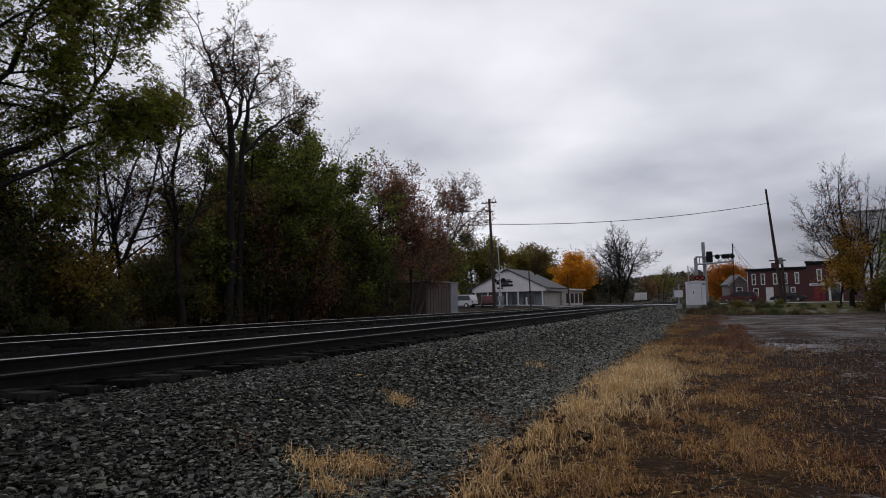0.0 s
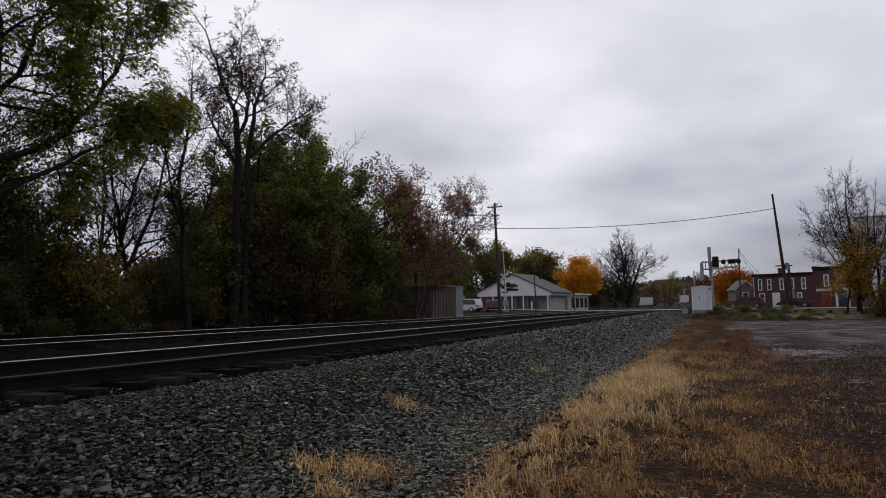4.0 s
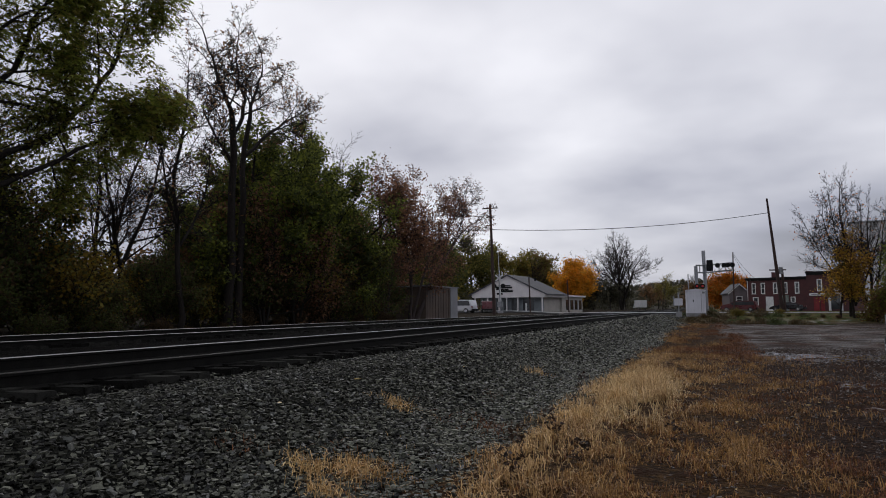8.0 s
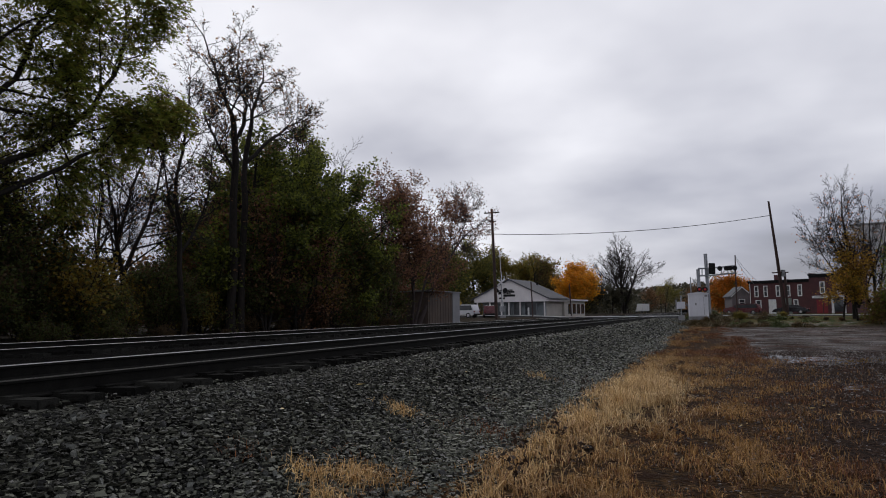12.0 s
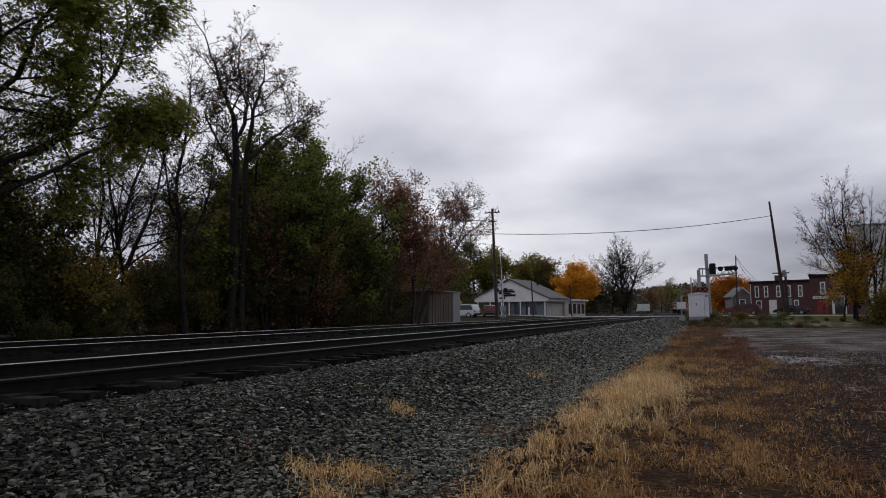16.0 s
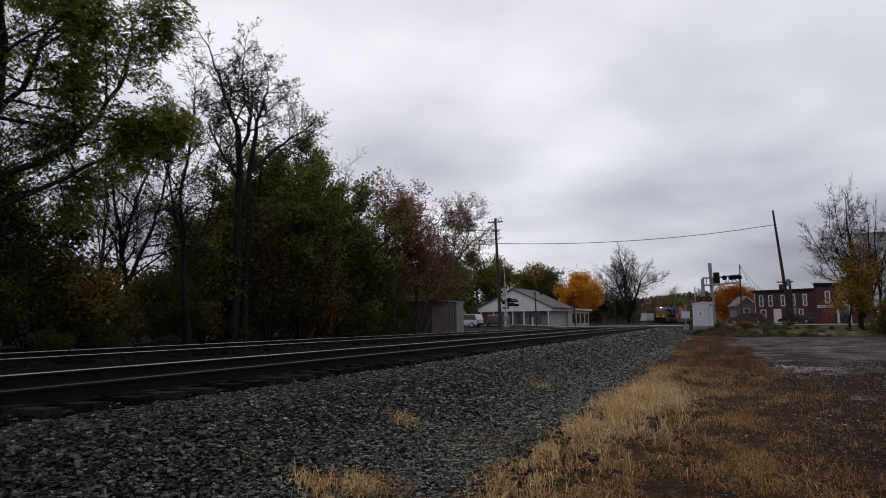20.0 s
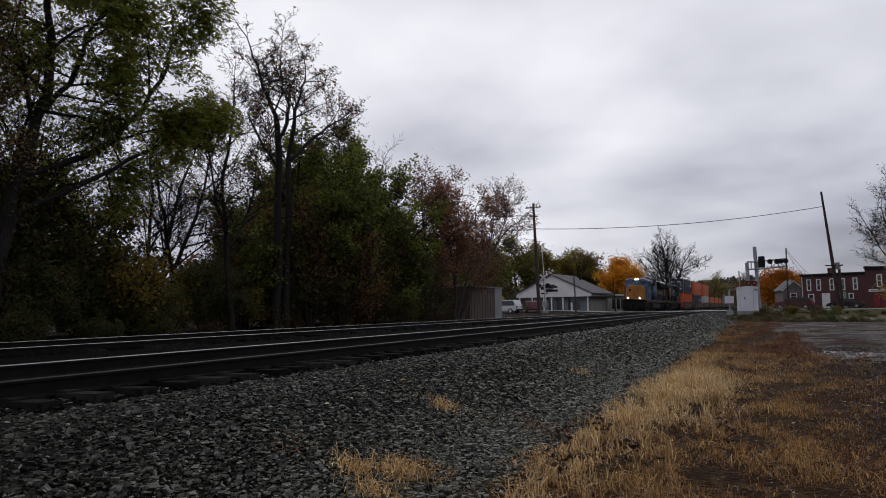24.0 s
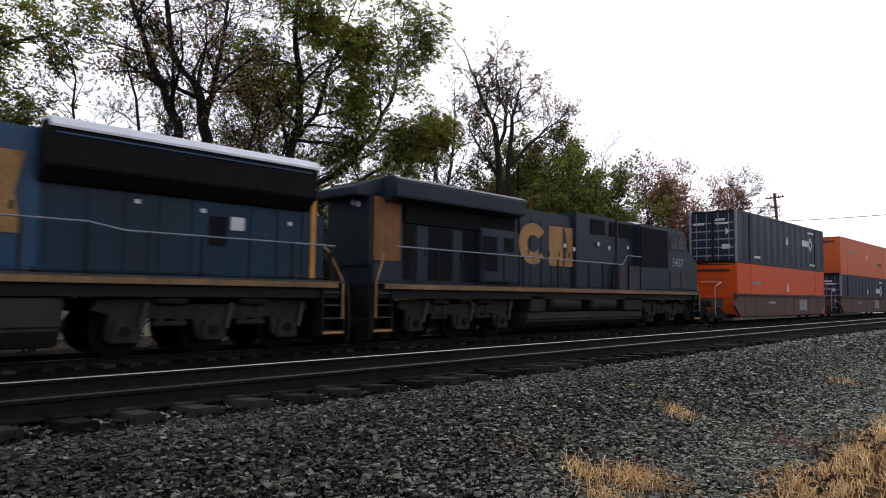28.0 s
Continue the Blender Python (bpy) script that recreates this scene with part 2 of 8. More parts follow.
# train paints and metals
M.update({
    "blue": surface("locomotive_blue", (0.015, 0.093, 0.20), (0.005, 0.034, 0.074), scale=0.55, fine=18, rough=0.42, bump=0.05, streak=0.55, contrast=0.7, spec=0.4),
    "blue_sooty": surface("soot_stained_blue", (0.009, 0.046, 0.088), (0.004, 0.010, 0.017), scale=0.35, fine=14, rough=0.5, bump=0.05, streak=0.7, contrast=0.9, spec=0.25),
    "nose_yellow": surface("weathered_nose_orange", (0.52, 0.225, 0.04), (0.24, 0.095, 0.028), scale=0.8, fine=16, rough=0.5, streak=0.45, contrast=0.8, spec=0.25),
    "pale_blue": surface("faded_blue_panel", (0.085, 0.19, 0.31), (0.06, 0.14, 0.25), scale=1.2, rough=0.45, streak=0.3),
    "navy": surface("locomotive_dark_blue", (0.017, 0.034, 0.052), (0.009, 0.014, 0.020), scale=0.7, fine=18, rough=0.45, bump=0.05, streak=0.6, contrast=0.7, spec=0.25),
    "grey_dirty": surface("grimy_grey_paint", (0.07, 0.07, 0.073), (0.034, 0.032, 0.031), scale=0.9, rough=0.6, streak=0.4, spec=0.15),
    "yellow": surface("locomotive_yellow", (0.70, 0.33, 0.045), (0.50, 0.21, 0.03), scale=0.9, fine=20, rough=0.45, streak=0.35),
    "yellow_dirty": surface("soiled_yellow", (0.50, 0.26, 0.07), (0.22, 0.11, 0.04), scale=1.5, fine=12, rough=0.6, streak=0.5, contrast=0.8),
    "end_orange": surface("soiled_orange_end", (0.30, 0.13, 0.045), (0.12, 0.055, 0.025), scale=1.5, fine=12, rough=0.6, streak=0.5, contrast=0.8, spec=0.2),
    "sill": surface("soiled_sill_stripe", (0.32, 0.19, 0.09), (0.10, 0.065, 0.04), scale=1.1, fine=9, rough=0.7, contrast=0.9, spec=0.2),
    "truck": surface("brake_dust_steel", (0.014, 0.0115, 0.010), (0.0045, 0.004, 0.0036), scale=3, rough=0.75, bump=0.3, spec=0.08),
    "frame_cast": surface("dusty_cast_steel", (0.042, 0.038, 0.033), (0.014, 0.012, 0.011), scale=1.6, fine=14, rough=0.75, bump=0.3, contrast=0.8, spec=0.12),
    "tank": surface("fuel_tank_grime", (0.042, 0.040, 0.038), (0.018, 0.0165, 0.0155), scale=1.0, rough=0.6, streak=0.4, spec=0.12),
    "grille": surface("intake_grille", (0.016, 0.016, 0.017), (0.008, 0.008, 0.009), scale=9, rough=0.85, bump=0.5, bump_scale=60, spec=0.08),
    # the pale base colour stands in for bright sky reflected on wet roofs
    "roof_sky_sheen": surface("wet_roof_sky_sheen", (0.62, 0.64, 0.67), (0.48, 0.50, 0.53), scale=1.5, rough=0.2, spec=0.8),
    "rail_white": surface("handrail_paint", (0.22, 0.26, 0.29), (0.13, 0.15, 0.17), scale=3, rough=0.5),
    "orange": surface("container_orange", (0.70, 0.095, 0.010), (0.56, 0.07, 0.008), scale=0.5, fine=14, rough=0.45, streak=0.18, bump=0.04, spec=0.3),
    "orange_b": surface("container_faded_orange", (0.66, 0.14, 0.035), (0.54, 0.105, 0.026), scale=0.5, fine=14, rough=0.5, streak=0.22, spec=0.3),
    "box_black": surface("container_dark_blue_black", (0.018, 0.027, 0.052), (0.012, 0.018, 0.034), scale=0.6, rough=0.5, streak=0.2, spec=0.25),
    "box_white": surface("container_white", (0.66, 0.66, 0.66), (0.5, 0.5, 0.49), scale=0.6, rough=0.5, streak=0.25),
    "box_green": surface("container_green", (0.05, 0.12, 0.09), (0.035, 0.085, 0.065), scale=0.6, rough=0.5, streak=0.25),
    "box_tan": surface("container_tan", (0.38, 0.27, 0.11), (0.26, 0.18, 0.08), scale=0.6, rough=0.5, streak=0.25),
    "well": surface("well_car_brown", (0.135, 0.082, 0.066), (0.07, 0.047, 0.039), scale=0.9, rough=0.65, streak=0.45, contrast=0.8, spec=0.2),
    "lamp_white": glow("headlight_lens", (1.0, 0.80, 0.56), 45.0),
    "lamp_red": glow("red_lens_lit", (1.0, 0.04, 0.02), 1.6),
    "mark_white": surface("white_marking", (0.7, 0.7, 0.7), (0.55, 0.55, 0.55), rough=0.5),
    "mark_grey": surface("faded_marking", (0.28, 0.29, 0.31), (0.2, 0.2, 0.21), rough=0.6),
    "mark_dark": surface("dark_marking", (0.06, 0.03, 0.025), (0.04, 0.02, 0.02), rough=0.6),
})


# ---- building blocks ----
def thing(name, label, category, at=(0, 0, 0), rz=0.0, group="", kind=""):
    ob = new(name)
    ob.empty_display_size = 0.2
    ob.matrix_basis = pose(*at, 0, 0, rz)
    return tagged(ob, label, category, group, kind)


def part(name, bm, material, parent=None, label="", smooth=False, kind=""):
    me = bpy.data.meshes.new(name)
    if isinstance(bm, bmesh.types.BMesh):
        bm.to_mesh(me)
        bm.free()
    else:
        me.from_pydata(*bm)
    for x in (material if isinstance(material, (list, tuple)) else [material]):
        me.materials.append(x)
    if smooth:
        me.polygons.foreach_set("use_smooth", [True] * len(me.polygons))
    ob = new(name, me)
    ob.parent = parent
    return tagged(ob, label, kind=kind)


def add_box(bm, x0, x1, y0, y1, z0, z1, bevel=0.0, mi=0, m=None):
    r = bmesh.ops.create_cube(bm, size=1.0)
    vs = r["verts"]
    for v in vs:
        v.co = Vector((x0 + (v.co.x + 0.5) * (x1 - x0), y0 + (v.co.y + 0.5) * (y1 - y0), z0 + (v.co.z + 0.5) * (z1 - z0)))
        if m is not None:
            v.co = m @ v.co
    if bevel:
        es = list({e for v in vs for e in v.link_edges})
        bmesh.ops.bevel(bm, geom=es, offset=bevel, segments=2, affect="EDGES", clamp_overlap=True)
    if mi:
        for f in {f for v in vs if v.is_valid for f in v.link_faces}:
            f.material_index = mi
    return vs


def box(x0, x1, y0, y1, z0, z1, bevel=0.0):
    bm = bmesh.new()
    add_box(bm, x0, x1, y0, y1, z0, z1, bevel)
    return bm


def add_tube(bm, pts, radii, sides=8, cap=True):
    """A tube through the points with a radius at each."""
    pts = [Vector(p) for p in pts]
    if not hasattr(radii, "__len__"):
        radii = [radii] * len(pts)
    rings = []
    side = None
    for i, p in enumerate(pts):
        d = (pts[min(i + 1, len(pts) - 1)] - pts[max(i - 1, 0)]).normalized()
        if side is None:
            side = d.orthogonal().normalized()
        else:
            side = (side - d * side.dot(d)).normalized()
        up = d.cross(side)
        rings.append([bm.verts.new(p + (side * math.cos(a) + up * math.sin(a)) * radii[i])
                      for a in [2 * math.pi * k / sides for k in range(sides)]])
    for a, b in zip(rings, rings[1:]):
        for k in range(sides):
            bm.faces.new((a[k], a[(k + 1) % sides], b[(k + 1) % sides], b[k]))
    if cap:
        bm.faces.new(rings[0][::-1])
        bm.faces.new(rings[-1])
    return bm


def tube(pts, radii, sides=8):
    return add_tube(bmesh.new(), pts, radii, sides)


def add_prism(bm, outline, axis, a, b):
    """An outline of (u, v) pushed from a to b along an axis: x uses (y, z), y uses (x, z), z uses (x, y)."""
    def put(u, v, w):
        return {"x": (w, u, v), "y": (u, w, v), "z": (u, v, w)}[axis]
    lo = [bm.verts.new(put(u, v, a)) for u, v in outline]
    hi = [bm.verts.new(put(u, v, b)) for u, v in outline]
    n = len(outline)
    fs = [bm.faces.new((lo[k], lo[(k + 1) % n], hi[(k + 1) % n], hi[k])) for k in range(n)]
    fs += [bm.faces.new(lo[::-1]), bm.faces.new(hi)]
    bmesh.ops.recalc_face_normals(bm, faces=fs)
    return bm


def prism(outline, axis, a, b, bevel=0.0):
    bm = add_prism(bmesh.new(), outline, axis, a, b)
    if bevel:
        bmesh.ops.bevel(bm, geom=list(bm.edges), offset=bevel, segments=2, affect="EDGES", clamp_overlap=True)
    return bm


def disc(cx, cy, cz, r, w, axis="x", sides=24, bevel=0.0):
    o = [(math.cos(2 * math.pi * k / sides) * r, math.sin(2 * math.pi * k / sides) * r) for k in range(sides)]
    c = {"x": (cy, cz), "y": (cx, cz), "z": (cx, cy)}[axis]
    mid = {"x": cx, "y": cy, "z": cz}[axis]
    return prism([(c[0] + u, c[1] + v) for u, v in o], axis, mid - w / 2, mid + w / 2, bevel)


def mesh_np(name, verts, faces, material, parent=None, label="", kind="", smooth=False):
    """A mesh straight from numpy arrays of equal-sided faces."""
    me = bpy.data.meshes.new(name)
    n, k = faces.shape
    me.vertices.add(len(verts))
    me.vertices.foreach_set("co", np.ascontiguousarray(verts, dtype=np.float32).ravel())
    me.loops.add(n * k)
    me.loops.foreach_set("vertex_index", np.ascontiguousarray(faces, dtype=np.int32).ravel())
    me.polygons.add(n)
    me.polygons.foreach_set("loop_start", np.arange(0, n * k, k, dtype=np.int32))
    if smooth:
        me.polygons.foreach_set("use_smooth", np.ones(n, dtype=bool))
    me.update(calc_edges=True)
    for x in (material if isinstance(material, (list, tuple)) else [material]):
        me.materials.append(x)
    ob = new(name, me)
    ob.parent = parent
    return tagged(ob, label, kind=kind)


def step(a, b, v):
    t = np.clip((np.asarray(v, float) - a) / (b - a), 0, 1)
    return t * t * (3 - 2 * t)


# ---- the lie of the land ----
NEAR_RAILS = ((-6.286, 1.000), (-7.791, 1.036))
FAR_RAILS = ((-14.231, 0.918), (-15.731, 0.986))


def drift(y):
    """How far the tracks bend to the right, far along."""
    return 1.6 * step(100, 230, y) + 0.004 * np.maximum(np.asarray(y, float) - 230, 0)


def gz(x, y):
    """Height of the ground."""
    x, y = np.asarray(x, float), np.asarray(y, float)
    x = x - drift(y)
    far = 0.95 * step(74, 86, y)
    side = 0.06 * np.sin(x * 0.9 + 1.3) * np.sin(y * 0.35) * step(-3.5, -1, x)
    lot = far + side * (1 - step(60, 90, y))
    foot = -2.5 + 0.25 * np.sin(y * 0.23)
    bed = 0.715 * step(foot, -4.9, x) + 0.03
    z = np.where(x > foot - 3, np.maximum(lot, 0) * (1 - step(-2.2, -3.4, x) * 0) * step(-4.6, -2.2, x) + bed * (1 - step(-2.0, -0.2, x)), bed)
    z = np.where(x < -4.9, 0.745 + 0.025 * step(-5.75, -6.2, x), z)
    z = np.maximum(z, far * step(-2.5, -1.0, x))
    z = np.where(x < -8.9, 0.77 - 0.33 * step(-8.9, -10.4, x) + 0.30 * step(-11.6, -13.0, x), z)
    z = np.where(x < -17.0, 0.74 - 0.28 * step(-17.0, -18.4, x) + 0.35 * step(-18.6, -22, x), z)
    lift = step(60, 90, y) * step(-17, -20, x) * 0.25
    return z + lift


def grid_lines(breaks):
    out = []
    for a, b, s in breaks:
        out += list(np.arange(a, b, s))
    return np.array(out + [breaks[-1][1]])


gx = grid_lines([(-1500, -200, 100), (-200, -40, 8), (-40, -20, 1.0), (-20, -5.5, 0.35), (-5.5, 3, 0.22), (3, 20, 1.0), (20, 60, 5), (60, 1500, 80)])
gy = grid_lines([(-600, -60, 60), (-60, -4, 4), (-4, 14, 0.25), (14, 40, 0.7), (40, 110, 1.5), (110, 300, 10), (300, 2500, 100)])
GX, GY = np.meshgrid(gx, gy)
gv = np.stack([GX.ravel(), GY.ravel(), gz(GX, GY).ravel()], 1)
gv[:, 2] += np.random.uniform(-0.015, 0.015, len(gv)) * (np.abs(gv[:, 1]) < 60)
ii = np.arange(len(gx) * len(gy)).reshape(len(gy), len(gx))
gf = np.stack([ii[:-1, :-1].ravel(), ii[:-1, 1:].ravel(), ii[1:, 1:].ravel(), ii[1:, :-1].ravel()], 1)


def ground_material():
    """Ballast, dry verge, wet gravel lot and far turf in one sheet, by where they lie."""
    m = bpy.data.materials.new("ground_cover")
    m.use_nodes = True
    n, l = m.node_tree.nodes, m.node_tree.links
    bs = n["Principled BSDF"]
    tc = n.new("ShaderNodeTexCoord")
    sep = n.new("ShaderNodeSeparateXYZ")
    l.new(tc.outputs["Object"], sep.inputs[0])

    def nz(scale, detail=4, rough=0.55):
        t = n.new("ShaderNodeTexNoise")
        t.inputs["Scale"].default_value, t.inputs["Detail"].default_value, t.inputs["Roughness"].default_value = scale, detail, rough
        l.new(tc.outputs["Object"], t.inputs["Vector"])
        return t.outputs["Fac"]

    def ma(op, a, b=0.0, c=0.0):
        t = n.new("ShaderNodeMath")
        t.operation = op
        for k, v in enumerate((a, b, c)):
            if isinstance(v, (int, float)):
                t.inputs[k].default_value = v
            else:
                l.new(v, t.inputs[k])
        return t.outputs[0]

    def ss(v, a, b):
        t = n.new("ShaderNodeMapRange")
        t.interpolation_type = "SMOOTHSTEP"
        t.inputs["From Min"].default_value, t.inputs["From Max"].default_value = a, b
        l.new(v, t.inputs["Value"])
        return t.outputs[0]

    def mix(f, a, b):
        t = n.new("ShaderNodeMix")
        t.data_type = "RGBA"
        if isinstance(f, (int, float)):
            t.inputs[0].default_value = f
        else:
            l.new(f, t.inputs[0])
        for k, v in ((6, a), (7, b)):
            if isinstance(v, tuple):
                t.inputs[k].default_value = rgb(v)
            else:
                l.new(v, t.inputs[k])
        return t.outputs[2]

    x, y = sep.outputs["X"], sep.outputs["Y"]
    n_big, n_mid, n_fine = nz(0.35), nz(1.8), nz(14, 5, 0.65)
    vor = n.new("ShaderNodeTexVoronoi")
    vor.inputs["Scale"].default_value = 16
    l.new(tc.outputs["Object"], vor.inputs["Vector"])
    vsep = n.new("ShaderNodeSeparateColor")
    l.new(vor.outputs["Color"], vsep.inputs[0])
    xs = ma("ADD", x, ma("MULTIPLY_ADD", n_mid, 2.0, -1.0))
    # colours
    stone = mix(vsep.outputs[0], (0.003, 0.0031, 0.0026), (0.022, 0.0225, 0.019))
    straw = mix(ss(n_fine, 0.38, 0.66), (0.018, 0.011, 0.0065), (0.105, 0.058, 0.023))
    straw = mix(ss(n_mid, 0.46, 0.6), straw, (0.034, 0.017, 0.009))
    mud = mix(ss(n_fine, 0.4, 0.65), (0.010, 0.0055, 0.0035), (0.060, 0.034, 0.022))
    mud = mix(ss(n_big, 0.5, 0.62), mud, (0.045, 0.018, 0.009))
    turf = mix(ss(n_mid, 0.4, 0.6), (0.06, 0.08, 0.02), (0.12, 0.085, 0.03))
    leafmould = mix(ss(n_fine, 0.4, 0.65), (0.014, 0.011, 0.008), (0.045, 0.032, 0.017))
    # where
    is_verge = ss(xs, -2.9, -2.3)
    lotx = ma("ADD", x, ma("MULTIPLY_ADD", n_big, 3.0, -1.5))
    is_lot = ma("MULTIPLY", ss(lotx, 0.3, 1.6), ss(y, 82.0, 77.0))
    is_far = ss(ma("ADD", y, ma("MULTIPLY", n_mid, 6.0)), 76, 82)
    is_wood = ss(xs, -17.6, -18.6)
    # the stone colour is darker across the width of both tracks
    trackbed = ma("MULTIPLY", ss(xs, -5.2, -5.9), ss(xs, -18.6, -17.6))
    stone = mix(ma("MULTIPLY", trackbed, 0.93), stone, (0.005, 0.0046, 0.004))
    c = mix(is_verge, stone, straw)
    c = mix(is_lot, c, mud)
    c = mix(ma("MULTIPLY", is_far, is_verge), c, turf)
    c = mix(is_wood, c, leafmould)
    l.new(c, bs.inputs["Base Color"])
    # puddles and damp patches in the lot
    yw = ma("ADD", y, ma("MULTIPLY_ADD", n_big, 5.0, -2.5))
    strip = ma("MULTIPLY", ss(yw, 22.5, 24.0), ss(yw, 27.2, 25.6))
    pud = ma("MULTIPLY", is_lot, ss(ma("ADD", nz(0.9, 3), ma("MULTIPLY", strip, 0.22)), 0.62, 0.67))
    damp = ma("MULTIPLY", ma("MULTIPLY", is_lot, ss(ma("ADD", y, ma("MULTIPLY", n_mid, 14.0)), 30, 42)), ma("MULTIPLY", ss(nz(0.45, 3, 0.5), 0.3, 0.7), 0.4))
    r = ma("MULTIPLY", ma("SUBTRACT", 0.92, damp), ma("MULTIPLY_ADD", pud, -0.85, 1.0))
    l.new(r, bs.inputs["Roughness"])
    l.new(ma("ADD", ma("ADD", damp, 0.05), ma("MULTIPLY", pud, 0.4)), bs.inputs["Specular IOR Level"])
    bp = n.new("ShaderNodeBump")
    bp.inputs["Distance"].default_value = 0.09
    hgt = ma("MULTIPLY", ma("ADD", ma("ADD", n_fine, ma("MULTIPLY", n_mid, 1.5)), ma("MULTIPLY", vor.outputs["Distance"], 0.8)), ma("SUBTRACT", 1.0, pud))
    l.new(hgt, bp.inputs["Height"])
    bp.inputs["Strength"].default_value = 0.8
    l.new(bp.outputs[0], bs.inputs["Normal"])
    return m


ground = mesh_np("ground", gv, gf, ground_material(), smooth=True)
tagged(ground, "ground of ballast, dry verge, wet gravel lot and turf", "ground", kind="structure")


# ---- tracks ----
def rail_outline(w=1.0):
    """Half-worn T-rail, foot to head, top at 0."""
    return [(-0.076, -0.18), (0.076, -0.18), (0.076, -0.168), (0.012, -0.145), (0.010, -0.045), (0.036, -0.035),
            (0.037, -0.008), (0.028, 0.0), (-0.028, 0.0), (-0.037, -0.008), (-0.036, -0.035), (-0.010, -0.045), (-0.012, -0.145), (-0.076, -0.168)]


def rail(name, x, z, y0, y1, top, parent, label):
    ys = list(np.arange(y0, 90, 12.0)) + list(np.arange(90, y1, 15.0)) + [y1]
    bm = bmesh.new()
    o = rail_outline()
    prev = None
    for yy in ys:
        dx = float(drift(yy))
        ring = [bm.verts.new((x + dx + u, yy, z + v)) for u, v in o]
        if prev:
            for k in range(len(o)):
                f = bm.faces.new((prev[k], prev[(k + 1) % len(o)], ring[(k + 1) % len(o)], ring[k]))
                f.material_index = 1 if k in (6, 7, 8) else 0
        prev = ring
    bmesh.ops.recalc_face_normals(bm, faces=list(bm.faces))
    return part(name, bm, [M["rail"], top], parent, label)


def track(name, rails, label, tops, y0, y1, tie_y1, parts_from, parts_to):
    t = thing(name, label, "railway track", (0, 0, 0), kind="structure")
    for (x, z), top in zip(rails, tops):
        rail("rail", x, z, y0, y1, top, t, "steel rail with a shiny running face")
    mid = (rails[0][0] + rails[1][0]) / 2
    zt = (rails[0][1] + rails[1][1]) / 2 - 0.2
    tilt = math.degrees(math.atan2(rails[0][1] - rails[1][1], 1.505))
    tie = bmesh.new()
    add_box(tie, -1.3, 1.36, -0.115, 0.115, -0.17, 0, 0.012)
    for sx in (-0.752, 0.752):
        add_box(tie, sx - 0.19, sx + 0.19, -0.09, 0.09, 0, 0.021, 0)
    me = bpy.data.meshes.new("tie")
    tie.to_mesh(me)
    tie.free()
    me.materials.append(M["tie"])
    rnd = random.Random(5)
    y = y0 + 0.2
    rest_v, rest_f, base = [], [], 0
    bv = np.array([v.co[:] for v in me.vertices])
    bf = [tuple(p.vertices) for p in me.polygons]
    while y < tie_y1:
        m = pose(mid + float(drift(y)) + rnd.uniform(-0.05, 0.05), y + rnd.uniform(-0.03, 0.03), zt + rnd.uniform(-0.012, 0.004), 0, tilt, rnd.uniform(-1.6, 1.6))
        if parts_from < y < parts_to:
            ob = new("tie", me)
            ob.parent = t
            ob.matrix_basis = m
        else:
            mm = np.array(m)
            rest_v.append(bv @ mm[:3, :3].T + mm[:3, 3])
            rest_f += [tuple(i + base for i in f) for f in bf]
            base += len(bv)
        y += 0.53
    part("ties", (np.concatenate(rest_v).tolist(), [], rest_f), M["tie"], t, kind="stuff")
    return t


track("track_near", NEAR_RAILS, "near railway track of worn rails on old timber ties in grey ballast", (M["rail_top_dull"], M["rail_top"]), -45, 420, 110, -6, 45)
track("track_far", FAR_RAILS, "far railway track of worn rails on timber ties in grey ballast", (M["rail_top_mid"], M["rail_top_mid"]), -60, 620, 130, -12, 50)


